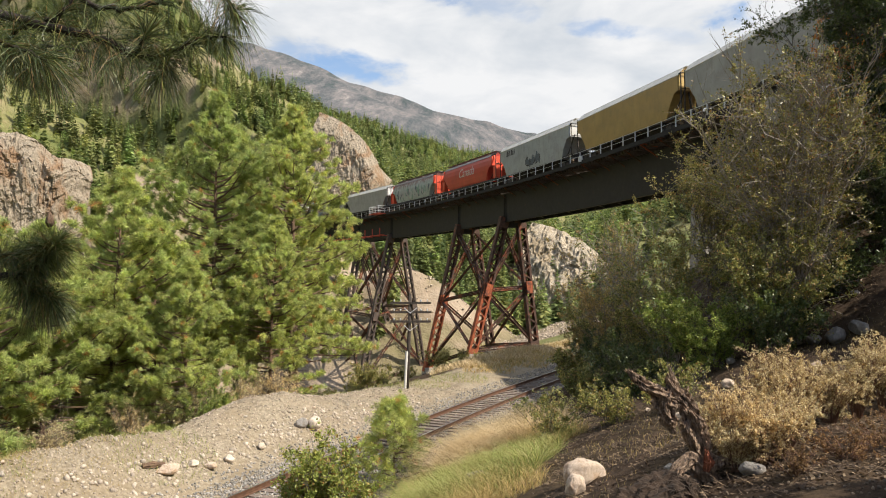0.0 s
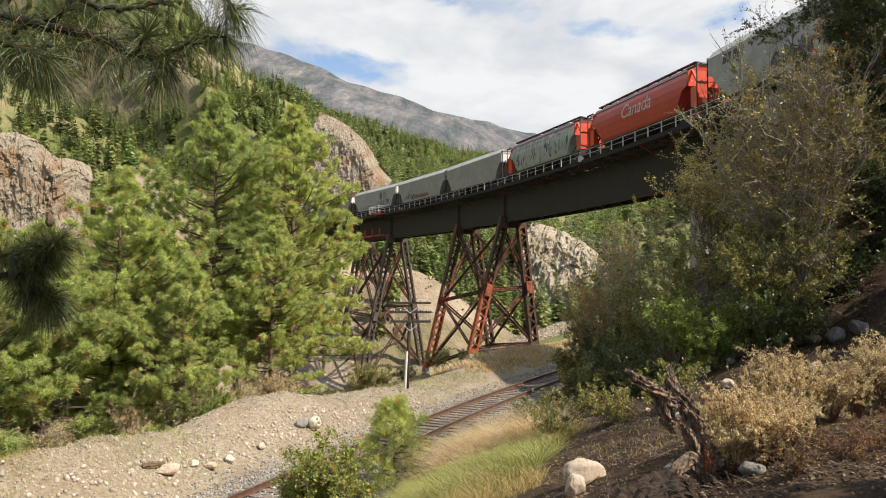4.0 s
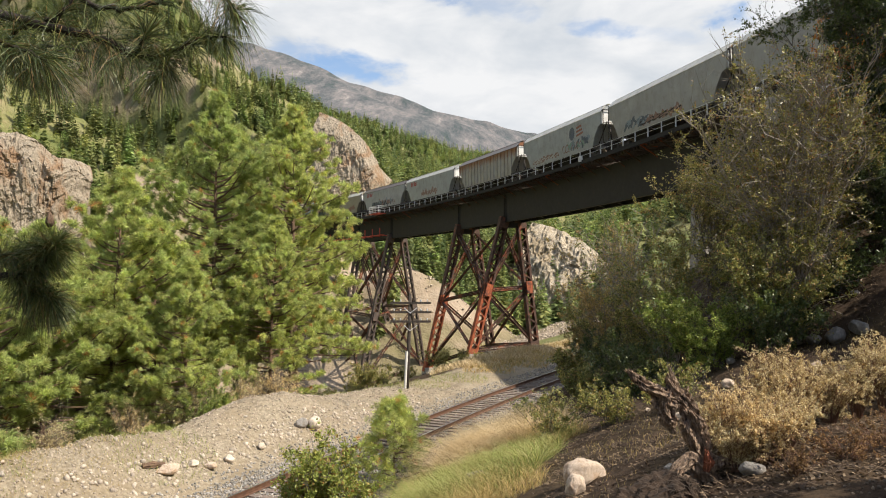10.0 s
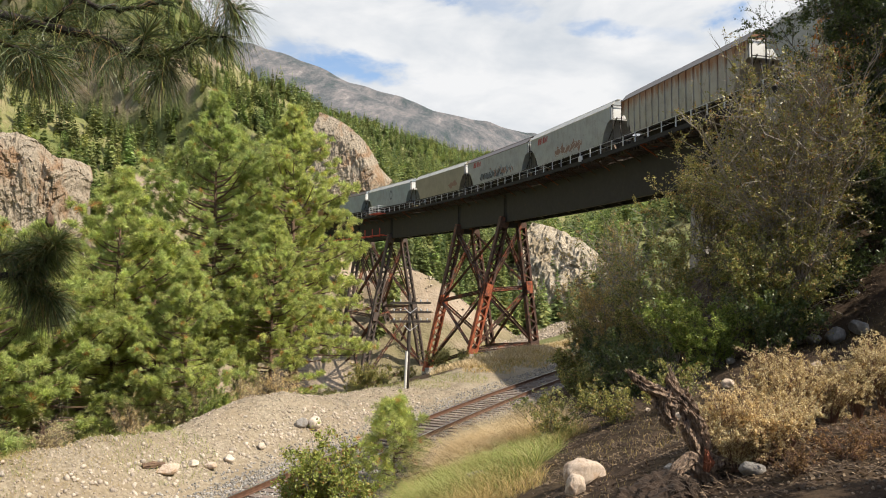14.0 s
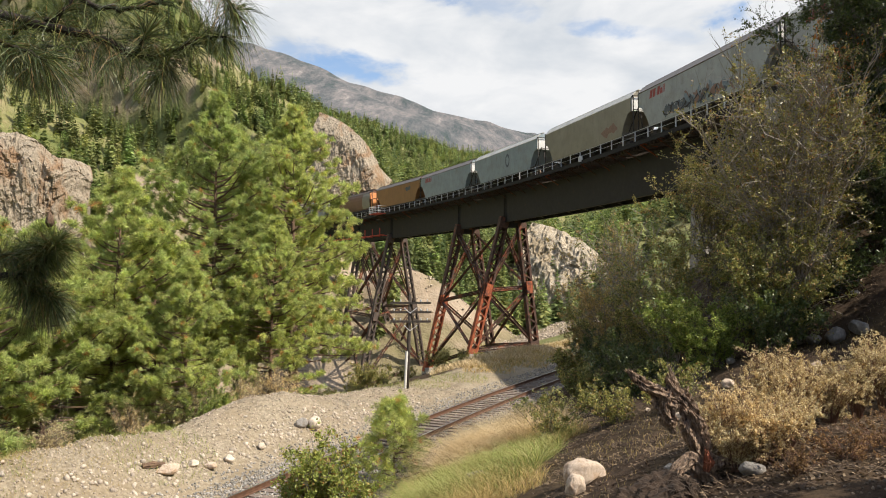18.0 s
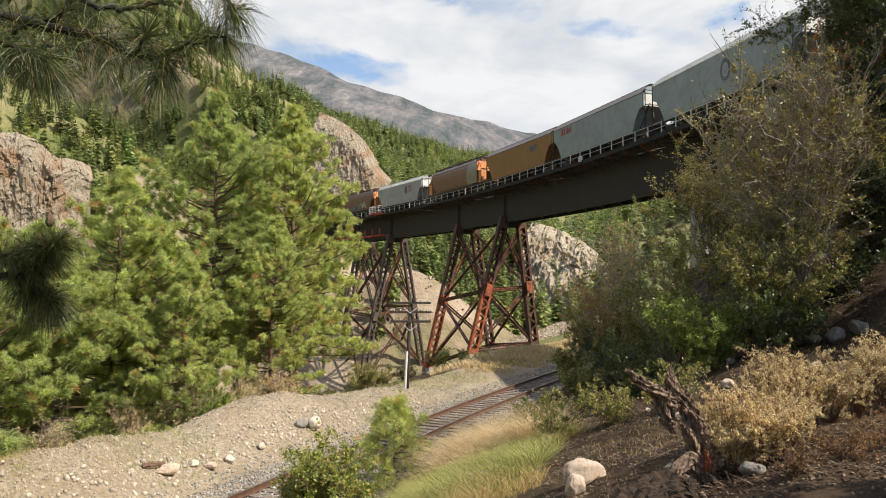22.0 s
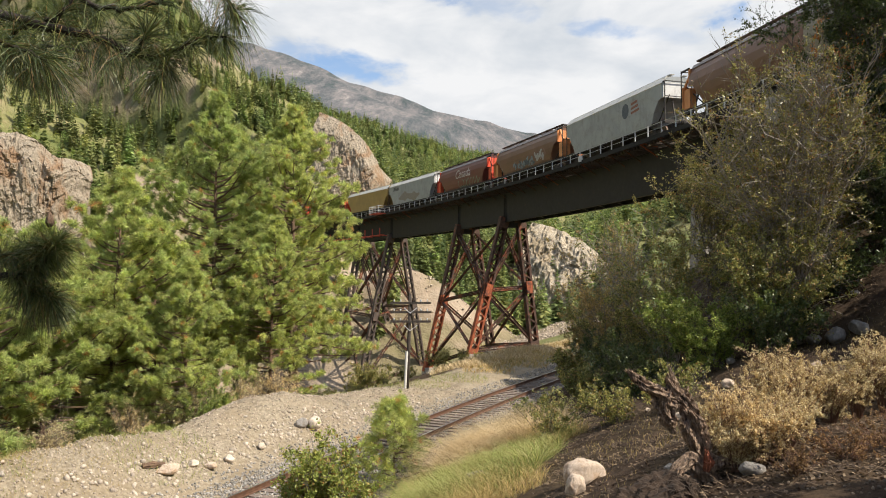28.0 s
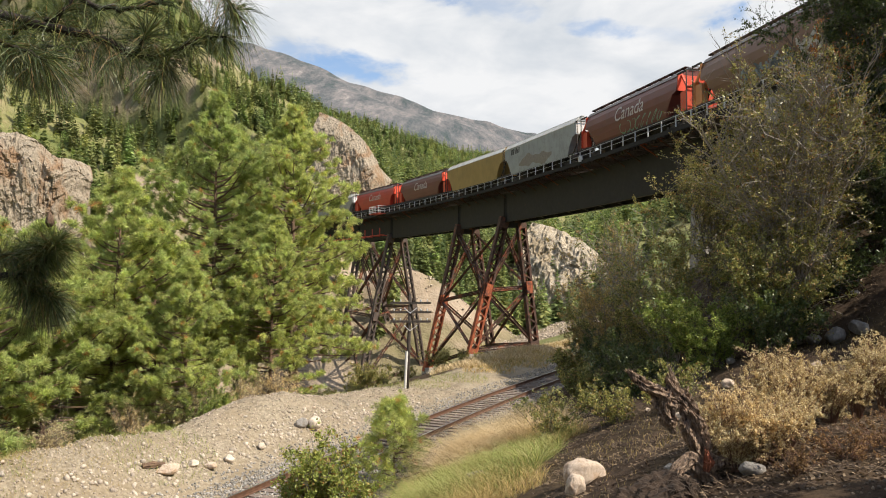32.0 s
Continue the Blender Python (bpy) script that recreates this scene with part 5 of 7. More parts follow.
def scatter_trees(name, label, xy, heights, templates, material, seed):
    rng = np.random.default_rng(seed)
    Vs, Fs, Ts, o = [], [], [], 0
    z = land(xy[:, 0], xy[:, 1], False)
    pick = rng.integers(0, len(templates), len(xy))
    for k, (V, F) in enumerate(templates):
        idx = np.nonzero(pick == k)[0]
        if not len(idx):
            continue
        a = rng.uniform(0, 6.28, len(idx))
        h = heights[idx]
        w = h * rng.uniform(0.8, 1.25, len(idx))
        c, s = np.cos(a), np.sin(a)
        X = (V[None, :, 0] * c[:, None] - V[None, :, 1] * s[:, None]) * w[:, None] + xy[idx, 0, None]
        Y = (V[None, :, 0] * s[:, None] + V[None, :, 1] * c[:, None]) * w[:, None] + xy[idx, 1, None]
        Z = V[None, :, 2] * h[:, None] + z[idx, None] - 0.04 * h[:, None]
        Vs.append(np.stack([X, Y, Z], -1).reshape(-1, 3))
        tn = rng.uniform(0.55, 1.35, (len(idx), 1)) * np.stack([rng.uniform(0.9, 1.2, len(idx)), np.ones(len(idx)), rng.uniform(0.8, 1.1, len(idx))], 1)
        Ts.append(np.concatenate([np.repeat(tn[:, None, :], len(V), 1), np.ones((len(idx), len(V), 1))], 2).reshape(-1, 4))
        Fs.append((F[None] + (np.arange(len(idx)) * len(V))[:, None, None]).reshape(-1, 3) + o)
        o += len(idx) * len(V)
    me = quick_mesh(name, np.concatenate(Vs), np.concatenate(Fs), material)
    at = me.color_attributes.new("tint", "FLOAT_COLOR", "POINT")
    at.data.foreach_set("color", np.concatenate(Ts).astype(np.float32).ravel())
    return tagged(new(name, me), label, "trees", kind="stuff")


def spread_points(rng, n, u0, u1, d0, d1, keep):
    """Points over a wedge ahead, thinned by keep(x, y)."""
    d = np.sqrt(rng.uniform(d0 ** 2, d1 ** 2, n))
    u = rng.uniform(u0, u1, n)
    x, y = u * d, d
    k = rng.uniform(0, 1, n) < keep(x, y)
    return np.stack([x[k], y[k]], 1)


M["aspen"] = leafy("broadleaf_far", (0.15, 0.20, 0.055), (0.27, 0.33, 0.09), (0.38, 0.42, 0.13), 0.7, 0.35, tint=True)


def build_far_woods():
    rng = np.random.default_rng(21)
    fine = [conifer_template(rng, 260) for _ in range(7)]
    rough = [conifer_template(rng, 84) for _ in range(6)]
    leaf = [broadleaf_template(rng) for _ in range(4)]

    def clear_of_tracks(x, y):
        du, _, _ = to_line(x, y, far_line())
        return (du > 7) * 1.0

    # the near side of the spur
    patch = lambda x, y: (fbm(x / 26, y / 26, 4, 8) > -0.3) * clear_of_tracks(x, y) * (land(x, y, False) > -6) * (1 - 0.85 * bare_slope(x, y))
    xy = spread_points(rng, 5000, -0.72, -0.06, 95, 400, patch)
    scatter_trees("hillside_firs", "dark green firs on the rocky hillside", xy, rng.uniform(4, 10.5, len(xy)), fine, M["conifer"], 1)
    patch2 = lambda x, y: (fbm(x / 18, y / 18, 4, 12) > -0.08) * clear_of_tracks(x, y) * (land(x, y, False) > -4) * (1 - 0.3 * bare_slope(x, y))
    xy = spread_points(rng, 4000, -0.72, -0.06, 80, 330, patch2)
    scatter_trees("hillside_bushes", "yellow-green broadleaf scrub on the rocky hillside", xy, rng.uniform(1.0, 3.2, len(xy)), leaf, M["aspen"], 2)
    # the wooded hill across the valley
    hill = lambda x, y: 1.0 * (land(x, y, False) > 14) * (fbm(x / 60, y / 60, 4, 3) > -0.28)
    xy = spread_points(rng, 8600, -0.24, 0.42, 210, 790, hill)
    scatter_trees("valley_firs", "dense dark green conifer forest across the valley", xy, rng.uniform(6, 14, len(xy)), rough, M["conifer"], 3)
    hill2 = lambda x, y: 1.0 * (land(x, y, False) > 10) * (fbm(x / 50, y / 50, 4, 6) > 0.0)
    xy = spread_points(rng, 8000, -0.2, 0.42, 200, 780, hill2)
    scatter_trees("valley_aspens", "lighter green broadleaf trees across the valley", xy, rng.uniform(4, 9, len(xy)), leaf, M["aspen"], 4)
    gully = lambda x, y: (land(x, y, False) < 14) * (fbm(x / 14, y / 14, 3, 5) > -0.2) * clear_of_tracks(x, y)
    xy = spread_points(rng, 900, -0.10, 0.30, 150, 290, gully)
    scatter_trees("gully_firs", "dark green firs in the gully below the bridge", xy, rng.uniform(6, 13, len(xy)), fine, M["conifer"], 6)
    x, y = rng.uniform(-18, 16, 150), rng.uniform(168, 215, 150)
    k = clear_of_tracks(x, y) > 0
    scatter_trees("gully_firs", "dark green firs on the slope behind the bridge towers", np.stack([x[k], y[k]], 1), rng.uniform(7, 14, int(k.sum())), fine, M["conifer"], 7)
    # woods outside the view close the valley
    a = rng.uniform(0.9, 5.4, 900)
    d = rng.uniform(70, 420, 900)
    xy = np.stack([d * np.sin(a), d * np.cos(a)], 1)
    du, _, _ = to_line(xy[:, 0], xy[:, 1], bank_line())
    xy = xy[(du > 9)]
    scatter_trees("valley_side_firs", "conifer forest on the valley sides", xy, rng.uniform(8, 17, len(xy)), rough, M["conifer"], 5)


build_far_woods()


def shrub(name, label, seed, height, reach, stems, leaves, leaf, mat_leaf, mat_wood=None, upright=0.5, twigs=9, fork=5, lo=0.15, category="bush", bare=0.0, narrow=0.5, stout=1.0):
    """Many thin forking stems that carry small folded leaves."""
    rng = np.random.default_rng(seed)
    bush = thing(name, label, category)
    wood = Shape()
    spots, ways = [], []
    for i in range(stems):
        a = rng.uniform(0, 6.28)
        lean = rng.uniform(0.05, 1.0) ** 0.7
        top = np.array([math.cos(a) * reach * lean, math.sin(a) * reach * lean, height * rng.uniform(0.62, 1.0) * (1 - 0.35 * (1 - upright) * lean)])
        b0 = np.array([math.cos(a), math.sin(a), 0]) * rng.uniform(0, 0.12 * reach)
        mid = b0 + (top - b0) * 0.5 + np.array([0, 0, 0.12 * height]) * upright - np.array([math.cos(a), math.sin(a), 0]) * 0.12 * reach
        pts = [b0 * (1 - t) ** 2 + mid * 2 * t * (1 - t) + top * t * t for t in np.linspace(0, 1, 6)]
        r0 = (0.0019 * height + 0.005) * stout
        wood.tube(pts, [r0 * (1 - 0.75 * t) for t in np.linspace(0, 1, 6)], 4, False)
        for k in range(twigs):
            t = lo + (1 - lo) * rng.uniform(0, 1) ** 0.8
            j = min(4, int(t * 5))
            p = pts[j] + (pts[j + 1] - pts[j]) * (t * 5 - j)
            v = unit(unit(top - b0) * 0.7 + rng.normal(0, 0.55, 3) + np.array([0, 0, 0.25 * upright]))
            ln = height * rng.uniform(0.08, 0.2)
            e = p + v * ln
            wood.tube([p, (p + e) / 2 + rng.normal(0, 0.02 * height, 3) * 0.5, e], [r0 * 0.4, r0 * 0.3, r0 * 0.15], 3, False)
            for f in range(fork):
                u = rng.uniform(0.2, 1.0)
                q = p + (e - p) * u
                w = unit(v + rng.normal(0, 0.7, 3))
                l2 = ln * rng.uniform(0.2, 0.45)
                wood.tube([q, q + w * l2], [r0 * 0.16, r0 * 0.08], 3, False)
                if rng.uniform() < bare:
                    continue
                spots.append((q, q + w * l2))
                ways.append(w)
    part("branchwork", wood, mat_wood or M["twig"], bush, "thin grey-brown branches")
    n, leaf = int(leaves * (1.7 if leaf > 0.08 else 1.0)), leaf * (0.72 if leaf > 0.08 else 1.0)
    heavy = np.repeat(rng.exponential(1.0, len(spots) // 4 + 1) ** 1.3, 4)[:len(spots)]   # leaves gather on some twigs
    pick = rng.choice(len(spots), n, p=heavy / heavy.sum())
    A, B = np.array([s[0] for s in spots])[pick], np.array([s[1] for s in spots])[pick]
    c = A + (B - A) * rng.uniform(0.1, 1.1, (n, 1)) + rng.normal(0, 0.35 * leaf, (n, 3))
    d = unit(np.array(ways)[pick] * 0.5 + rng.normal(size=(n, 3)))
    sd = unit(np.cross(d, rng.normal(size=(n, 3))))
    up = np.cross(d, sd)
    s = leaf * rng.uniform(0.6, 1.25, (n, 1))
    V = np.stack([c, c + d * s * 0.5 + sd * s * narrow / 2 + up * s * 0.1, c + d * s, c + d * s * 0.5 - sd * s * narrow / 2 + up * s * 0.1], 1).reshape(-1, 3)
    o = np.arange(n)[:, None] * 4
    F = np.concatenate([o + [0, 1, 2], o + [0, 2, 3]], 0)
    part("leaves", quick_mesh("leaves", V, F, mat_leaf), None, bush, "small leaves")
    return bush


M["olive"] = leafy("olive_leaves", (0.10, 0.11, 0.03), (0.29, 0.30, 0.08), (0.54, 0.50, 0.17), 0.35, 0.3, odd=(0.46, 0.27, 0.10))
M["autumn"] = leafy("turning_leaves", (0.14, 0.125, 0.04), (0.36, 0.33, 0.09), (0.58, 0.50, 0.18), 0.35, 0.3, odd=(0.48, 0.24, 0.09))
M["dusky"] = leafy("dusky_green_leaves", (0.045, 0.065, 0.02), (0.14, 0.18, 0.05), (0.42, 0.44, 0.15), 0.3, 0.25, odd=(0.5, 0.36, 0.16))
M["tawny"] = leafy("tawny_leaves", (0.20, 0.155, 0.06), (0.42, 0.335, 0.13), (0.62, 0.48, 0.21), 0.4, 0.4, odd=(0.45, 0.26, 0.10))
M["rust_weed"] = leafy("rusty_weed_leaves", (0.09, 0.05, 0.022), (0.20, 0.115, 0.05), (0.36, 0.22, 0.10), 0.7, 0.3)
M["deep"] = leafy("deep_green_leaves", (0.04, 0.065, 0.024), (0.08, 0.115, 0.036), (0.14, 0.17, 0.05), 0.38, 0.3)
M["fresh"] = leafy("fresh_green_leaves", (0.14, 0.20, 0.04), (0.26, 0.34, 0.07), (0.46, 0.50, 0.13), 0.4, 0.4)
M["yellowgreen"] = leafy("yellow_green_leaves", (0.19, 0.23, 0.045), (0.34, 0.385, 0.085), (0.52, 0.51, 0.14), 0.5, 0.4, odd=(0.36, 0.20, 0.06))
M["dry"] = leafy("dry_seed_heads", (0.34, 0.24, 0.105), (0.64, 0.505, 0.27), (0.92, 0.81, 0.55), 0.8, 0.45)
M["orange_leaf"] = leafy("orange_leaves", (0.32, 0.09, 0.02), (0.45, 0.15, 0.03), (0.5, 0.24, 0.06), 0.5, 0.4)
M["straw"] = leafy("dry_straw", (0.46, 0.33, 0.18), (0.66, 0.50, 0.29), (0.80, 0.66, 0.45), 0.8, 0.35)
M["mixed_grass"] = leafy("golden_green_grass", (0.26, 0.24, 0.07), (0.46, 0.34, 0.14), (0.62, 0.45, 0.22), 0.7, 0.35)
M["grass"] = leafy("meadow_grass", (0.19, 0.23, 0.06), (0.35, 0.39, 0.11), (0.54, 0.50, 0.21), 0.7, 0.35, odd=(0.5, 0.4, 0.2))


def put(ob, x, y, turn=0.0, sink=0.05):
    ob.matrix_basis = Matrix.Translation((x, y, ground_at(x, y) - sink)) @ Matrix.Rotation(turn, 4, "Z")
    return ob


M["brush_stem"] = surface("red_brown_brush_stem", (0.10, 0.05, 0.035), (0.26, 0.15, 0.10), 9.0, 0.9, 0.0, 0.3, 40)
M["pale_twig"] = surface("pale_grey_twig_bark", (0.16, 0.135, 0.11), (0.42, 0.37, 0.31), 9.0, 0.9, 0.0, 0.4, 40)


def build_shrubs():
    # tall open shrubs before the near end of the bridge
    put(shrub("tall_shrub", "tall open shrub with olive and rusty turning leaves", 31, 7.5, 2.1, 26, 21000, 0.10, M["autumn"], M["pale_twig"], twigs=30, fork=6, lo=0.03, upright=0.9, stout=1.7), 8.4, 17.2)
    put(shrub("tall_shrub", "tall shrub with olive-green leaves on the slope", 32, 4.6, 2.3, 20, 13000, 0.105, M["olive"], M["pale_twig"], twigs=20, fork=6, lo=0.04, upright=0.7), 9.2, 18.6)
    put(shrub("tall_shrub", "tall shrub with olive-green leaves on the slope", 33, 4.2, 2.4, 26, 13000, 0.10, M["olive"], M["pale_twig"], twigs=12, fork=6, lo=0.1, upright=0.6), 6.3, 19.5)
    put(shrub("tall_shrub", "half-bare brown shrub with sparse leaves", 34, 5.8, 2.1, 22, 4600, 0.085, M["tawny"], M["pale_twig"], twigs=10, fork=5, lo=0.2, upright=0.8, bare=0.4, stout=1.6), 6.3, 26.5)
    put(shrub("tall_shrub", "brown and olive shrub beside the track line", 35, 4.1, 2.0, 26, 8000, 0.095, M["tawny"], M["pale_twig"], twigs=11, fork=5, lo=0.1, upright=0.6, stout=1.6), 5.6, 24.0)
    put(shrub("leafy_bush", "dense dark green bush beside the track line", 36, 3.2, 2.2, 30, 13000, 0.085, M["olive"], twigs=12, fork=6, lo=0.05, upright=0.4), 5.8, 21.5)
    put(shrub("leafy_bush", "dense dark green bush beside the track line", 37, 3.0, 2.2, 28, 13000, 0.085, M["olive"], twigs=12, fork=6, lo=0.05, upright=0.4), 6.4, 27.2)
    put(shrub("leafy_bush", "bright green bush on the shaded slope", 38, 2.3, 1.9, 30, 15000, 0.085, M["fresh"], twigs=11, fork=6, lo=0.05, upright=0.4), 6.4, 17.0)
    put(shrub("leafy_bush", "dark green bush at the foot of the slope", 39, 1.9, 1.5, 24, 9000, 0.07, M["deep"], twigs=11, fork=5, lo=0.05, upright=0.3), 4.5, 17.5)
    put(shrub("leafy_bush", "olive-green leafy bush on the shaded slope", 65, 3.3, 1.7, 26, 13000, 0.09, M["olive"], twigs=14, fork=6, lo=0.04, upright=0.5), 7.7, 16.6)
    # dark tree on the bank
    put(shrub("bank_tree", "dark green leafy tree on the bank", 40, 8.4, 3.4, 14, 30000, 0.12, M["deep"], twigs=32, fork=7, lo=0.08, upright=0.7, category="tree"), 12.6, 18.2)
    put(shrub("bank_tree", "dark green leafy tree on the bank", 41, 6.4, 2.8, 13, 24000, 0.12, M["deep"], twigs=30, fork=7, lo=0.08, upright=0.7, category="tree"), 14.8, 21.0)
    # two more trees out of view, added to throw shade on the slope
    for k, (x, y, h) in enumerate(((14.2, 13.4, 4.6), (14.5, -1.5, 7.5))):
        put(shrub("bank_tree", "dark green leafy tree on the bank", 80 + k, h, 3.0, 30, 20000, 0.2, M["deep"], twigs=13, fork=5, lo=0.2, upright=0.7, category="tree"), x, y)
    put(shrub("bank_tree", "dense dark green tree at the near end of the bridge", 45, 9.0, 2.3, 12, 34000, 0.12, M["deep"], twigs=40, fork=7, lo=0.12, upright=0.9, category="tree"), 11.9, 19.2)
    put(shrub("bank_tree", "dense dark green tree at the near end of the bridge", 46, 7.0, 2.2, 12, 30000, 0.12, M["deep"], twigs=36, fork=7, lo=0.1, upright=0.9, category="tree"), 13.2, 20.4)
    # unseen, placed so its shadow falls on the slope's near right corner
    put(shrub("bank_tree", "slender dark green tree added out of view for shade", 47, 12.4 - ground_at(11.2, 2.8), 1.5, 9, 9000, 0.13, M["deep"], twigs=24, fork=6, lo=0.2, upright=0.9, category="tree"), 11.2, 2.8)
    for k, (x, y, h, r, mt) in enumerate(((7.4, 16.0, 1.7, 1.2, "deep"), (7.9, 16.7, 1.2, 0.9, "deep"), (5.4, 25.8, 2.5, 1.2, "tawny"), (4.2, 20.8, 1.5, 0.8, "olive"), (4.5, 24.6, 1.7, 0.85, "olive"), (9.9, 17.9, 1.6, 1.3, "deep"), (5.0, 22.6, 2.4, 1.1, "deep"))):
        put(shrub("leafy_bush", "dense low bush at the edge of the thicket", 110 + k, h, r, 22, 9000, 0.075, M[mt], twigs=13, fork=6, lo=0.02, upright=0.4), x, y)
    # another unseen tree, added only to darken the near right corner with its shadow
    put(shrub("bank_tree", "low spreading dark green tree added out of view for shade", 48, 3.4, 1.45, 18, 24000, 0.12, M["deep"], twigs=18, fork=6, lo=0.15, upright=0.5, category="tree"), 6.2, 4.05)
    for k, (x, y, r) in enumerate(((3.9, 6.9, 0.5), (4.5, 7.3, 0.55), (3.3, 6.7, 0.35), (5.0, 7.6, 0.5), (3.0, 7.9, 0.3))):
        put(shrub("low_weeds", "low rusty brown weeds on the shaded slope", 120 + k, 0.32, r, 24, 2400, 0.022, M["rust_weed"], M["brush_stem"], twigs=9, fork=5, lo=0.1, upright=0.5), x, y)
    put(shrub("orange_shrub", "shrub with orange autumn leaves on the bank", 42, 6.2, 1.2, 10, 1700, 0.085, M["orange_leaf"], twigs=9, fork=5, lo=0.5, upright=0.9), 9.9, 18.4)
    # scrub round the tower feet and dry undergrowth below the pines
    base = put(shrub("scrub", "olive and tawny scrub below the bridge towers", 101, 2.4, 1.6, 22, 6500, 0.11, M["olive"], twigs=10, fork=5, lo=0.1, upright=0.5), -0.6, 66)
    for x, y, a in ((-5.2, 52, 4.0), (2.8, 78, 3.0), (-4.0, 74, 5.0), (-8.0, 70, 0.5), (-12, 96, 1.4), (-16, 103, 2.7), (-20, 112, 0.2), (-9, 108, 4.2), (-14, 116, 3.4), (0, 96, 5.5), (6, 104, 2.2)):
        copy_thing(base, Matrix.Translation((x, y, ground_at(x, y) - 0.05)) @ Matrix.Rotation(a, 4, "Z"))
    dry = put(shrub("dry_undergrowth", "tangled dry brown undergrowth below the pines", 102, 2.8, 1.5, 30, 3800, 0.09, M["dry"], M["deadwood"], twigs=12, fork=6, lo=0.1, upright=0.7, bare=0.3), -12.4, 34.8)
    for x, y, a in ((-10.4, 36.2, 1.0), (-14.6, 33.4, 2.0), (-16.6, 31.0, 4.0), (-8.6, 38.5, 3.0), (-12.6, 38.5, 5.0), (-18.6, 30.0, 0.5), (-10.0, 40.0, 2.5)):
        copy_thing(dry, Matrix.Translation((x, y, ground_at(x, y) - 0.05)) @ Matrix.Rotation(a, 4, "Z"))
    # beside the track in the sun
    put(shrub("leafy_bush", "yellow-green leafy bush in the sun", 43, 2.3, 0.95, 34, 15000, 0.075, M["yellowgreen"], twigs=13, fork=6, lo=0.1, upright=0.5), -2.15, 13.0)
    put(shrub("leafy_bush", "fresh green bush on the gravel bank", 44, 2.6, 1.3, 20, 6500, 0.10, M["fresh"], twigs=10, fork=5, lo=0.05, upright=0.6), -11.4, 34.0)
    # dry brush on the slope
    rng = random.Random(8)
    for k, (x, y, h, r) in enumerate((x, y, h * 0.86, r) for x, y, h, r in ((3.45, 9.1, 0.66, 0.4), (3.5, 8.45, 0.75, 0.42), (3.8, 8.3, 1.0, 0.42), (3.95, 8.6, 1.28, 0.36), (4.3, 8.7, 0.98, 0.45), (4.75, 8.8, 0.88, 0.48), (5.15, 8.9, 0.98, 0.48), (5.5, 8.9, 1.05, 0.42), (5.9, 9.3, 1.0, 0.5), (3.75, 7.9, 0.7, 0.35), (3.2, 7.9, 0.95, 0.36), (3.35, 7.45, 0.75, 0.34), (3.08, 7.55, 0.6, 0.28), (3.6, 7.5, 0.6, 0.3), (6.5, 9.6, 0.95, 0.55))):
        put(shrub("dry_brush", "pale tan dry brush with seed heads on the slope", 50 + k, h, r, 34, 12000, 0.021, M["dry"], M["brush_stem"], twigs=12, fork=6, lo=0.25, upright=1.0, narrow=0.6), x, y)
    for k, (x, y, h, r, mt) in enumerate(((8.6, 18.6, 3.0, 1.6, "olive"), (10.3, 19.8, 4.6, 2.3, "olive"), (11.4, 18.0, 2.8, 1.6, "deep"), (13.6, 23.5, 5.0, 2.6, "deep"), (9.2, 24.0, 5.0, 2.0, "autumn"), (10.5, 24.5, 4.4, 2.4, "olive"))):
        put(shrub("leafy_bush", "dense shaded bush on the bank", 90 + k, h, r, 34, 17000, 0.085, M[mt], twigs=13, fork=6, lo=0.05, upright=0.5), x, y)
    for k, (x, y, h, r) in enumerate(((2.2, 15.0, 1.3, 1.1), (3.4, 14.6, 1.0, 0.9), (4.6, 13.6, 1.1, 1.0))):
        put(shrub("scrub", "olive and brown scrub on the slope", 60 + k, h, r, 22, 4200, 0.05, M["olive"], twigs=10, fork=5, lo=0.1, upright=0.5), x, y)
    put(shrub("leafy_bush", "small bright green bush beside the ballast", 64, 1.0, 0.4, 16, 3000, 0.055, M["fresh"], twigs=10, fork=5, lo=0.1, upright=0.8), 2.3, 20.3)


build_shrubs()


def grass_patch(name, label, seed, spots, blades, height, mt, width=0.008, lean=0.35):
    """Tufts of blades over round spots (x, y, radius)."""
    rng = np.random.default_rng(seed)
    tot = sum(s[2] ** 2 for s in spots)
    P0 = []
    for x, y, r in spots:
        n = int(blades * r * r / tot)
        a, q = rng.uniform(0, 6.28, n), r * np.sqrt(rng.uniform(0, 1, n))
        P0.append(np.stack([x + q * np.cos(a), y + q * np.sin(a)], 1))
    p = np.concatenate(P0)
    z = land(p[:, 0], p[:, 1]) - 0.02
    n = len(p)
    h = height * rng.uniform(0.4, 1.15, (n, 1)) * (0.75 + 0.5 * (fbm(p[:, 0] / 0.7, p[:, 1] / 0.7, 2, seed)[:, None]))
    d = np.stack([rng.normal(0, lean, n), rng.normal(0, lean, n), np.ones(n)], 1)
    b = np.concatenate([p, z[:, None]], 1)
    mid = b + d * h * 0.55
    tip = b + d * h + np.stack([d[:, 0], d[:, 1], -0.25 * np.hypot(d[:, 0], d[:, 1])], 1) * h * 0.7
    a = rng.uniform(0, 6.28, n)
    sd = np.stack([np.cos(a), np.sin(a), np.zeros(n)], 1) * width / 2
    V = np.stack([b - sd, b + sd, mid + sd * 0.8, mid - sd * 0.8, tip], 1).reshape(-1, 3)
    o = np.arange(n)[:, None] * 5
    F = np.concatenate([o + [0, 1, 2], o + [0, 2, 3], o + [3, 2, 4]], 0)
    return tagged(new(name, quick_mesh(name, V, F, mt)), label, "grass", kind="stuff")


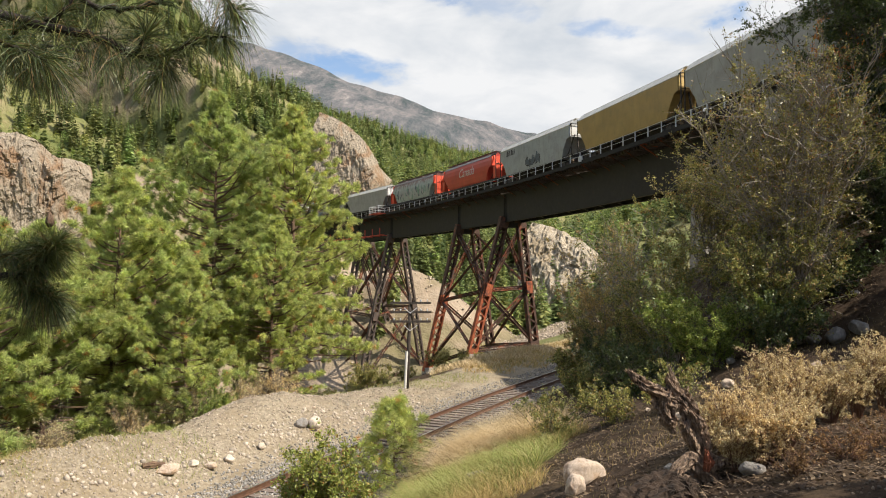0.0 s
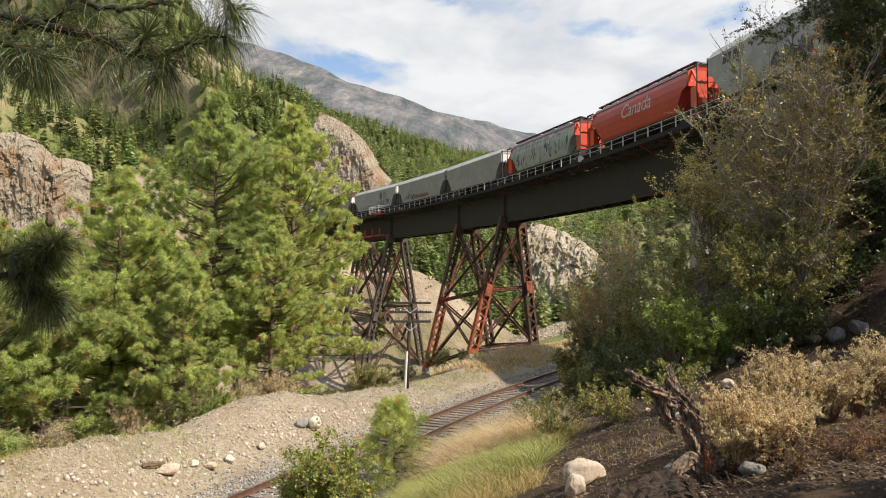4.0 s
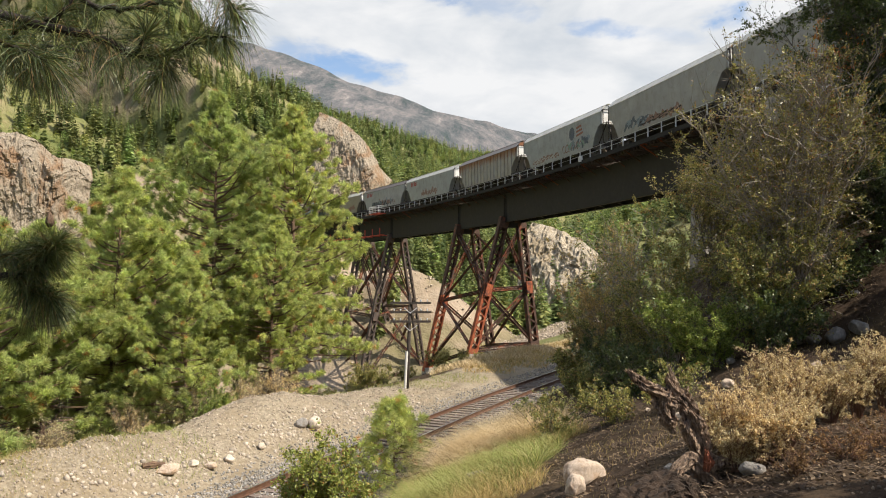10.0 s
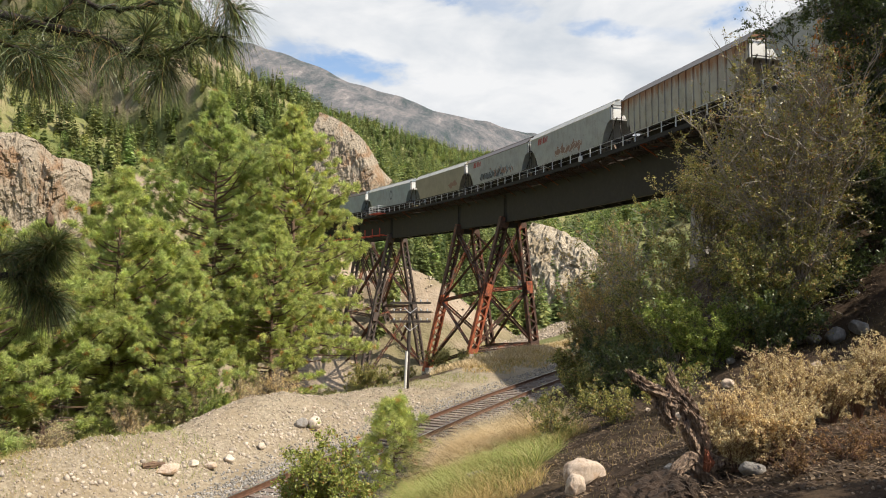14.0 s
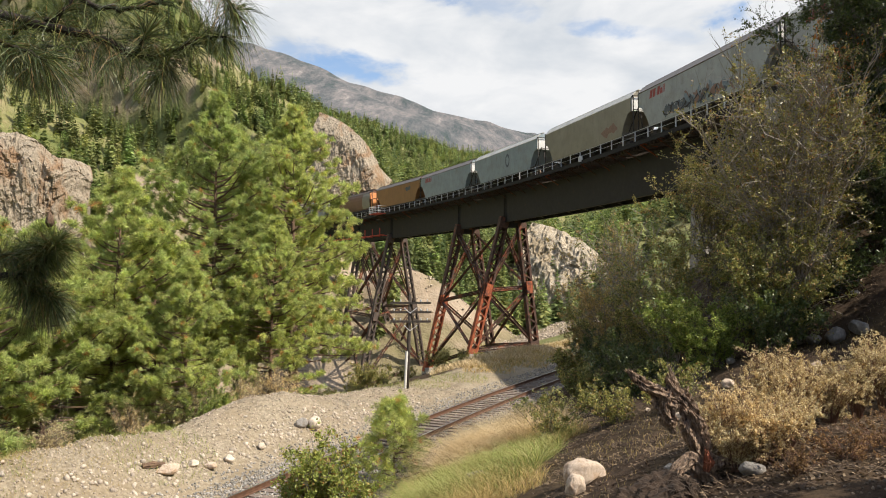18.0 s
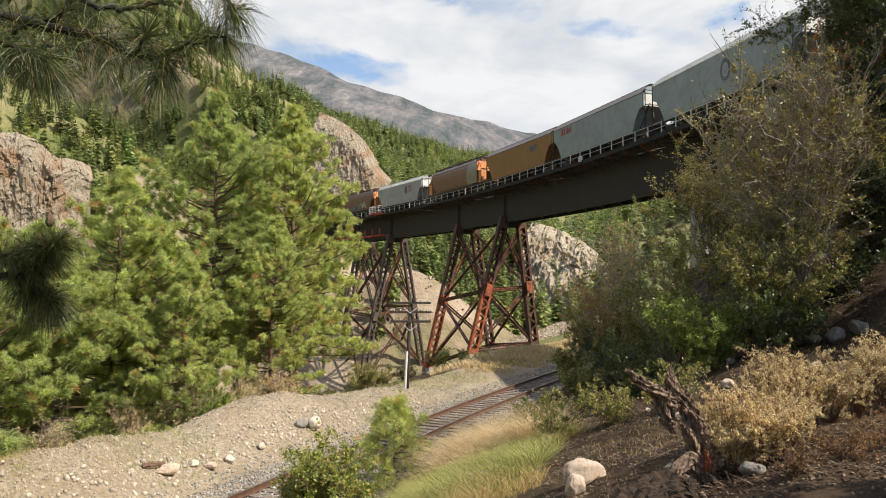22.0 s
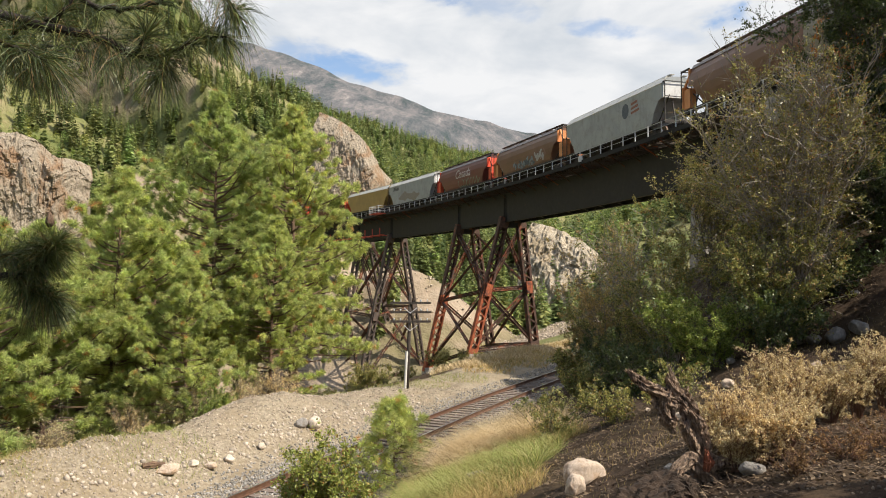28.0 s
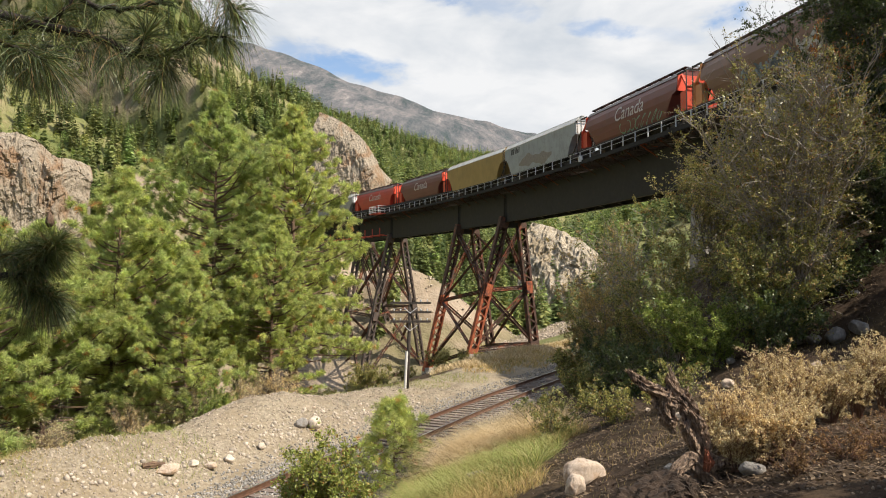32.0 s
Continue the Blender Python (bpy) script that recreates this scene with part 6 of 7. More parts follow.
def build_grass():
    grass_patch("dry_grass", "clump of tall straw-coloured grass beside the ballast", 71, [(0.5, 16.3, 0.7), (1.2, 16.5, 0.9), (1.9, 16.9, 0.8), (1.0, 17.5, 0.8), (2.2, 17.9, 0.8), (0.35, 17.2, 0.5), (1.7, 18.6, 0.8)], 36000, 0.85, M["straw"], 0.010, 0.6)
    grass_patch("green_grass", "long green grass with dry stems below the slope", 72, [(1.0, 14.6, 1.1), (2.0, 15.0, 0.7), (-0.2, 14.2, 1.2), (0.6, 13.0, 1.2), (-1.0, 12.6, 0.8), (1.6, 14.0, 0.7), (-0.6, 15.6, 0.5)], 34000, 0.5, M["grass"], 0.010, 0.5)
    grass_patch("tawny_grass", "tawny dry grass stems among the green", 76, [(0.9, 15.0, 1.7), (-0.1, 13.0, 1.5), (0.5, 11.6, 1.2), (-0.8, 11.0, 1.2), (0.3, 17.4, 1.4), (2.3, 15.2, 0.8)], 14000, 0.5, M["mixed_grass"], 0.008, 0.5)
    grass_patch("bank_grass", "yellow-green grass on the mound below the bridge", 73, [(3.0, 47, 1.8), (5.0, 51, 2.6), (7.5, 56, 3.4), (4, 60, 3.5), (8, 66, 5), (3, 70, 5), (5, 79, 5), (9, 84, 5), (-14, 98, 5), (-9, 92, 5), (-18, 108, 6), (-4, 88, 5)], 27000, 0.5, M["mixed_grass"], 0.045, 0.5)
    grass_patch("dry_grass", "golden dry grass on the mound below the bridge", 77, [(1.5, 50, 2.5), (4.5, 55, 3), (7, 61, 4), (3.5, 63, 4), (9, 69, 5), (4, 71, 4)], 16000, 0.6, M["straw"], 0.045, 0.5)
    grass_patch("bank_weeds", "thin tawny weeds on the gravel bank", 78, [(-12, 17, 2.4), (-10.5, 19.5, 1.8), (-9, 16, 1.6), (-13, 20.5, 1.8)], 5000, 0.2, M["mixed_grass"], 0.010, 0.6)
    grass_patch("slope_grass", "thin dry grass on the stony slope", 74, [(2.0, 8.6, 0.9), (5, 12, 2.6), (9, 13, 3.5), (2.6, 11.5, 1.6), (12.5, 21, 3), (15, 25, 3.5)], 5000, 0.18, M["mixed_grass"], 0.006)
    grass_patch("berm_weeds", "sparse weeds on the gravel bank", 75, [(-12, 17, 2.0), (-9, 22, 2), (-14, 19, 2), (-3.5, 39.5, 1.6), (-1, 40, 1.5), (-6, 35.5, 1.4), (1, 43, 1.8)], 5200, 0.35, M["grass"], 0.012)


build_grass()

# ================= rock faces, stones and small things =================
def rock_material(name, lo, mid, hi, stain, scale=0.35):
    m, nt, b, N, L = nodes_of(name)
    tc = N("ShaderNodeTexCoord")
    mp = N("ShaderNodeMapping")
    mp.inputs["Scale"].default_value = (1, 1, 0.55)
    L(tc.outputs["Object"], mp.inputs["Vector"])
    v = mp.outputs["Vector"]
    big = noise_node(N, L, v, scale * 0.5, 8, 0.7, 0.8)
    fine = noise_node(N, L, v, scale * 4, 8, 0.72)
    crack = N("ShaderNodeTexVoronoi")
    crack.feature = "DISTANCE_TO_EDGE"
    crack.inputs["Scale"].default_value = scale * 1.3
    L(noise_warp(N, L, v, scale), crack.inputs["Vector"])
    col = ramp_node(N, L, fine.outputs["Fac"], [(0.3, lo), (0.5, mid), (0.72, hi)]).outputs["Color"]
    col = mix_node(N, L, ramp_node(N, L, big.outputs["Fac"], [(0.50, (0, 0, 0)), (0.60, (0.75, 0.75, 0.75))]).outputs["Color"], col, stain).outputs["Color"]
    L(col, b.inputs["Base Color"])
    b.inputs["Roughness"].default_value = 0.95
    bp = N("ShaderNodeBump")
    bp.inputs["Strength"].default_value = 0.9
    bp.inputs["Distance"].default_value = 0.25 / scale
    L(fine.outputs["Fac"], bp.inputs["Height"])
    bc = N("ShaderNodeBump")
    bc.inputs["Strength"].default_value = 0.35
    bc.inputs["Distance"].default_value = 0.15 / scale
    L(ramp_node(N, L, crack.outputs["Distance"], [(0.0, (0, 0, 0)), (0.12, (1, 1, 1))]).outputs["Color"], bc.inputs["Height"])
    L(bp.outputs["Normal"], bc.inputs["Normal"])
    L(bc.outputs["Normal"], b.inputs["Normal"])
    return m


def noise_warp(N, L, v, scale):
    n = noise_node(N, L, v, scale * 1.5, 4)
    a = N("ShaderNodeMixRGB")
    a.blend_type = "ADD"
    a.inputs["Fac"].default_value = 0.9
    L(v, a.inputs["Color1"])
    L(n.outputs["Color"], a.inputs["Color2"])
    return a.outputs["Color"]


M["cliff"] = rock_material("cliff_rock", (0.20, 0.16, 0.115), (0.33, 0.275, 0.205), (0.46, 0.39, 0.30), (0.27, 0.155, 0.078))
M["pale_cliff"] = rock_material("pale_bluff_rock", (0.24, 0.19, 0.135), (0.42, 0.355, 0.265), (0.57, 0.49, 0.385), (0.30, 0.23, 0.14))
M["boulder"] = rock_material("boulder_granite", (0.26, 0.22, 0.18), (0.42, 0.37, 0.31), (0.56, 0.50, 0.43), (0.34, 0.27, 0.20), 6.0)
M["tan_boulder"] = rock_material("tan_boulder", (0.42, 0.32, 0.24), (0.58, 0.46, 0.36), (0.70, 0.58, 0.46), (0.50, 0.34, 0.22), 6.0)
M["grey_boulder"] = rock_material("grey_boulder", (0.17, 0.16, 0.15), (0.28, 0.26, 0.24), (0.40, 0.37, 0.34), (0.22, 0.19, 0.16), 6.0)


def cliff(label, a, b, z0, top, seed, lean=0.3, nu=90, nv=64, relief=1.5, mt="cliff"):
    """A craggy rock face from a to b; top(u) gives its upper edge."""
    a, b = Vector((*a, 0)), Vector((*b, 0))
    out = Vector((b.y - a.y, a.x - b.x, 0)).normalized()
    V, F = [], []
    for j in range(nv + 1):
        for i in range(nu + 1):
            u, v = i / nu, j / nv
            z = z0 + (top(u) - z0) * v
            p = a.lerp(b, u) - out * (lean * (z - z0))
            edge = min(1, 12 * u, 12 * (1 - u))
            q = Vector((p.x * 0.13, p.y * 0.13, z * 0.05)) + Vector((seed, 0, 0))
            n = noise.fractal(q, 0.9, 2.1, 5) + 0.5 * noise.fractal(q * 4.3, 0.8, 2.0, 3)
            s = math.floor(n * 3.2 + z * 0.07) / 3.2 * 0.5 + n * 0.6 + 0.35 * math.floor(3 * noise.noise(Vector((q.x * 6, q.y * 6, q.z * 11)))) / 3 - 0.5 * max(0, 0.12 - abs(noise.noise(q * 2.6))) / 0.12
            w = q + 0.25 * noise.noise_vector(q * 2.0)
            s = s * 0.75 + 0.45 * noise.cell(Vector((w.x * 4.1, w.y * 4.1, w.z * 5.0))) + 0.28 * noise.cell(Vector((w.x * 9.7, w.y * 9.7, w.z * 17)) + Vector((7.3, 1.1, 3.7))) + 0.12 * noise.cell(w * 31)
            back = (1 - edge) * 6 + max(0, v - 0.9) * 26
            V.append(p + (b - a).normalized() * (max(0.0, u - 0.86) * 15 * noise.noise(Vector((z * 0.25, seed, 0.5)))) + out * (relief * s - back) + Vector((0, 0, z + 0.6 * relief * noise.noise(q * 3.1))))
    n1 = nu + 1
    F = [(j * n1 + i, j * n1 + i + 1, (j + 1) * n1 + i + 1, (j + 1) * n1 + i) for j in range(nv) for i in range(nu)]
    o = len(V)
    for p in (a - out * 16, b - out * 16):   # closes the back into the hill
        V += [Vector((p.x, p.y, z0)), Vector((p.x, p.y, (top(0.5) + z0) / 2))]
    F += [(0, nv * n1, o + 1, o), (nu, o + 2, o + 3, nv * n1 + nu)]
    sh = Shape().add(V, F)
    me = sh.mesh("rock_cliff", M[mt])
    return tagged(new("rock_cliff", me), label, "cliff", kind="structure")


def build_cliffs():
    cliff("bare grey-brown rock cliff with rusty stains", (-104, 99), (-59.5, 116.6), -6, lambda u: 31.6 - 1.0 * u - 0.7 * math.floor(3 * math.sin(9 * u)) / 3 - 3.5 * step(0.8, 0.92, u), 1.0, 0.12, 260, 150, 0.85)
    cliff("rounded tan rock cliff above the bridge", (-42, 186), (-19, 178), 8, lambda u: 54 - 9 * u - 12 * u ** 3, 5.0, 0.3, 170, 120, 0.6)
    cliff("tan rock outcrop on the wooded hillside", (-68, 155), (-58, 159), 6, lambda u: 30.0 - 4 * u + 1.5 * math.sin(5 * u), 8.0, 0.35, 80, 60, 0.8)
    cliff("tan rock outcrop on the wooded hillside", (-52, 172), (-41, 176), 16, lambda u: 38 - 5 * u, 15.0, 0.5, 40, 36)
    cliff("pale sunlit rock bluff beyond the bridge", (14, 182), (40, 168), -8, lambda u: 22 - 3 * u - 13 * u ** 2, 19.0, 0.55, 70, 40, mt="pale_cliff")


build_cliffs()


def ico(sub):
    bm = bmesh.new()
    bmesh.ops.create_icosphere(bm, subdivisions=sub, radius=1.0)
    V = np.array([v.co[:] for v in bm.verts])
    F = np.array([[v.index for v in f.verts] for f in bm.faces])
    bm.free()
    return V, F


def boulder(name, label, x, y, size, seed, mt, sink=0.25, turn=0.0, dz=0.0):
    """A weathered stone with flattened facets, bedded in the ground."""
    V, F = ico(4)
    rng = random.Random(seed)
    out = []
    cuts = [(Vector((rng.gauss(0, 1), rng.gauss(0, 1), rng.gauss(0, 1))).normalized(), rng.uniform(0.62, 0.9)) for _ in range(9)]
    for p in V:
        p = Vector(p)
        for n, d in cuts:
            k = p.dot(n)
            if k > d:
                p = p - n * (k - d) * 0.85
        p = p * (1 + 0.10 * noise.fractal(p * 1.7 + Vector((seed, 0, 0)), 0.9, 2.0, 4))
        out.append((p.x * size[0] / 2, p.y * size[1] / 2, p.z * size[2] / 2))
    ob = new(name, quick_mesh(name, out, F, mt))
    ob.matrix_basis = Matrix.Translation((x, y, ground_at(x, y) + size[2] * (0.5 - sink) + dz)) @ Matrix.Rotation(turn, 4, "Z") @ Matrix.Rotation(rng.uniform(-0.2, 0.2), 4, "X")
    return tagged(ob, label, "rock", "loose rocks")


def gnarled(pts, radii, seed, n=16, rough=0.25, sub=9):
    """A twisted, fluted length of old wood."""
    P_, R_ = [], []
    for i in range(len(pts) - 1):
        for k in range(sub):
            t = k / sub
            P_.append(Vector(pts[i]).lerp(Vector(pts[i + 1]), t))
            R_.append(radii[i] + (radii[i + 1] - radii[i]) * t)
    P_.append(Vector(pts[-1]))
    R_.append(radii[-1])
    secs = []
    m = len(P_)
    for i, p in enumerate(P_):
        d = (P_[min(i + 1, m - 1)] - P_[max(i - 1, 0)]).normalized()
        x = (Vector((0.3, 1, 0.1)) - d * d.dot(Vector((0.3, 1, 0.1)))).normalized()
        y = d.cross(x)
        ring = []
        for k in range(2 * n):
            a = math.pi * k / n
            q = Vector((math.cos(a + i * 0.05) * 1.6 + seed, math.sin(a + i * 0.05) * 1.6, i * 0.06))
            flute = abs(noise.noise(Vector((math.cos(a) * 3.2 + seed, math.sin(a) * 3.2, i * 0.05))))
            r = R_[i] * (1 + rough * 1.5 * noise.noise(q * 1.3) + rough * 0.8 * noise.noise(q * 4.7) - rough * 2.2 * max(0, 0.22 - flute))
            tip = 0.10 * noise.noise(q * 5) if i == m - 1 else 0
            ring.append(p + (x * math.cos(a) + y * math.sin(a)) * r + d * tip)
        secs.append(ring)
    return Shape().loft(secs)


def build_boulders():
    boulder("boulder", "tan angular boulder at the foot of the slope", 1.95, 9.95, (0.62, 0.5, 0.42), 1, M["tan_boulder"], 0.2, 0.4)
    boulder("boulder", "tan angular boulder at the foot of the slope", 1.72, 9.4, (0.3, 0.3, 0.34), 2, M["tan_boulder"], 0.2, 1.4)
    boulder("boulder", "pale grey rounded boulder in the grass", 0.66, 13.4, (0.58, 0.5, 0.4), 3, M["boulder"], 0.2)
    boulder("boulder", "grey boulder on the shaded slope", 8.95, 16.2, (0.55, 0.45, 0.42), 4, M["grey_boulder"], 0.15, 0.5)
    boulder("boulder", "grey boulder on the shaded slope", 9.35, 16.0, (0.52, 0.42, 0.36), 5, M["grey_boulder"], 0.15, 1.5)
    boulder("boulder", "grey boulder on the shaded slope", 8.7, 16.7, (0.42, 0.34, 0.28), 6, M["grey_boulder"], 0.15, 0.9)
    boulder("boulder", "grey boulder on the shaded slope", 10.3, 17.9, (0.5, 0.4, 0.3), 7, M["tan_boulder"], 0.15, 2.0)
    boulder("boulder", "grey-green stone under the dry brush", 3.15, 7.3, (0.26, 0.2, 0.17), 8, M["grey_boulder"], 0.2)
    boulder("boulder", "dark grey boulder at the foot of the gravel bank", -5.4, 27.2, (0.55, 0.45, 0.42), 9, M["grey_boulder"], 0.1, 0.3)
    boulder("boulder", "white boulder at the foot of the gravel bank", -4.95, 27.5, (0.62, 0.5, 0.55), 10, M["stone"], 0.0, 1.3)
    boulder("boulder", "flat orange-tan rock on the gravel bank", -8.0, 20.9, (0.75, 0.4, 0.36), 11, M["tan_boulder"], 0.1, 0.7)
    boulder("boulder", "pale rock at the foot of the gravel bank", -6.85, 23.0, (0.36, 0.3, 0.28), 12, M["stone"], 0.1)
    boulder("boulder", "pale rock at the foot of the gravel bank", -7.6, 21.9, (0.36, 0.28, 0.22), 13, M["stone"], 0.1, 0.8)
    boulder("boulder", "pale rock at the foot of the gravel bank", -6.2, 24.5, (0.34, 0.28, 0.28), 14, M["stone"], 0.1, 1.8)
    boulder("boulder", "pale rock on the gravel bank", -7.2, 22.2, (0.5, 0.3, 0.22), 15, M["tan_boulder"], 0.1, 2.8)
    br = thing("fallen_branch", "dark weathered branch lying beside the orange-tan rock", "branch")
    ends = [(-8.62, 20.55), (-8.38, 20.75), (-8.12, 20.98)]
    part("branch", gnarled([(x, y, ground_at(x, y) + 0.07 + 0.05 * k) for k, (x, y) in enumerate(ends)], [0.06, 0.075, 0.05], 31, 10, 0.4, 6), M["bark"], br)
    rng = random.Random(5)
    for k in range(24):
        y = rng.uniform(17, 37)
        x = float(lower_x(y)) - rng.uniform(3.0, 5.2)
        s = rng.uniform(0.09, 0.2)
        boulder("stone", "pale stone on the gravel bank", x, y, (s, s * rng.uniform(0.7, 1), s * rng.uniform(0.6, 0.9)), 30 + k, M[rng.choice(("boulder", "boulder", "tan_boulder"))], 0.3, rng.uniform(0, 6))
    for k in range(16):
        y = rng.uniform(8, 19)
        x = rng.uniform(0.28, 0.62) * y + rng.uniform(-0.3, 0.3)
        s = rng.uniform(0.1, 0.3)
        boulder("stone", "small stone on the earthy slope", x, y, (s, s * rng.uniform(0.7, 1), s * rng.uniform(0.6, 0.9)), 80 + k, M[rng.choice(("boulder", "grey_boulder", "tan_boulder"))], 0.2, rng.uniform(0, 6))


build_boulders()


def pebbles(name, label, xy, lo, hi, mt, seed, lift=0.3, under=None):
    """Loose stones, each with its own edges."""
    rng = np.random.default_rng(seed)
    V0, F0 = ico(1)
    n = len(xy)
    z = land(xy[:, 0], xy[:, 1])
    s = rng.uniform(lo, hi, (n, 1, 1)) * rng.uniform(0.6, 1.0, (n, 1, 3))
    jit = 1 + rng.uniform(-0.28, 0.28, (n, len(V0), 1))
    a = rng.uniform(0, 6.28, n)
    p = V0[None] * jit * s
    X = p[..., 0] * np.cos(a)[:, None] - p[..., 1] * np.sin(a)[:, None] + xy[:, 0, None]
    Y = p[..., 0] * np.sin(a)[:, None] + p[..., 1] * np.cos(a)[:, None] + xy[:, 1, None]
    Z = p[..., 2] + (z + lift * s[:, 0, 0])[:, None]
    V = np.stack([X, Y, Z], -1).reshape(-1, 3)
    F = (F0[None] + (np.arange(n) * len(V0))[:, None, None]).reshape(-1, 3)
    return tagged(new(name, quick_mesh(name, V, F, mt)), label, "stones", kind="stuff")


M["clod"] = surface("earth_clods", (0.07, 0.05, 0.036), (0.22, 0.17, 0.125), 9.0, 0.95, 0, 0.4, 40, island=0.4)
M["ballast"] = surface("grey_ballast", (0.17, 0.155, 0.14), (0.36, 0.335, 0.30), 8.0, 0.9, 0, 0.4, 40, island=0.45)
M["pebble"] = surface("bank_pebbles", (0.25, 0.20, 0.15), (0.50, 0.42, 0.33), 6.0, 0.9, 0, 0.4, 40, island=0.4)


def build_pebbles():
    rng = np.random.default_rng(4)
    y = rng.uniform(13, 62, 9000) ** 1.0
    off = rng.choice([-1, 1], len(y)) * rng.uniform(0.9, 2.9, len(y))
    inner = rng.uniform(-1.3, 1.3, 3500)
    y2 = rng.uniform(13, 62, 3500)
    xy = np.concatenate([np.stack([lower_x(y) + off, y], 1), np.stack([lower_x(y2) + inner, y2], 1)])
    pebbles("ballast", "grey crushed stone ballast along the ties", xy, 0.025, 0.06, M["ballast"], 1, 0.55)
    y = rng.uniform(12.5, 27, 9000)
    xy = np.stack([lower_x(y) + rng.uniform(-2.3, 2.5, len(y)), y], 1)
    pebbles("ballast", "grey crushed stone ballast along the ties", xy, 0.022, 0.05, M["ballast"], 8, 0.6)
    y = rng.uniform(14, 40, 12000)
    x = lower_x(y) - rng.uniform(2.6, 7.8, len(y))
    pebbles("bank_stones", "pale gravel and cobbles on the bank", np.stack([x, y], 1), 0.010, 0.042, M["pebble"], 2, 0.3)
    y = np.concatenate([rng.normal(c, 1.2, 75) for c in (19.0, 20.5, 22.6, 25, 27.4, 29.5, 32, 34)])
    x = lower_x(y) - rng.normal(3.75, 0.42, len(y))
    pebbles("bank_cobbles", "pale cobbles at the foot of the bank", np.stack([x, y], 1), 0.02, 0.10, M["stone"], 5, 0.3)
    x, y = rng.uniform(-30, 26, 2600), rng.uniform(112, 165, 2600)
    k = fbm(x / 12, y / 12, 3, 21) > rng.uniform(-0.4, 0.3, len(x))
    pebbles("scree_blocks", "broken rock blocks on the scree below the bridge", np.stack([x[k], y[k]], 1), 0.08, 0.34, M["pebble"], 9, 0.2)
    u, d = rng.uniform(0.1, 0.65, 3000), rng.uniform(5.5, 20, 3000)
    pebbles("slope_stones", "small stones and clods on the earthy slope", np.stack([u * d, d], 1), 0.006, 0.022, M["clod"], 3, 0.3)


build_pebbles()

# stump grain runs from near black to pale: sunlit ridges and dark cracks painted in
M["snag"] = surface("weathered_sunlit_snag_wood", (0.045, 0.027, 0.018), (0.58, 0.41, 0.285), 6.5, 0.9, 0, 1.0, 14, stain=(0.03, 0.021, 0.018), stain_scale=3.4, stain_at=0.52, stretch=(5, 5, 1.1))
M["dark_bark"] = surface("dark_bough_bark", (0.012, 0.009, 0.007), (0.045, 0.033, 0.026), 12.0, 0.9, 0, 0.8, 60)
M["rotted_wood"] = surface("rotted_dark_wood", (0.012, 0.0075, 0.005), (0.065, 0.04, 0.025), 9.0, 0.95, 0, 1.0, 22)
M["snag_red"] = surface("rotten_red_wood", (0.14, 0.04, 0.02), (0.26, 0.085, 0.04), 9.0, 0.9, 0, 0.8, 20)


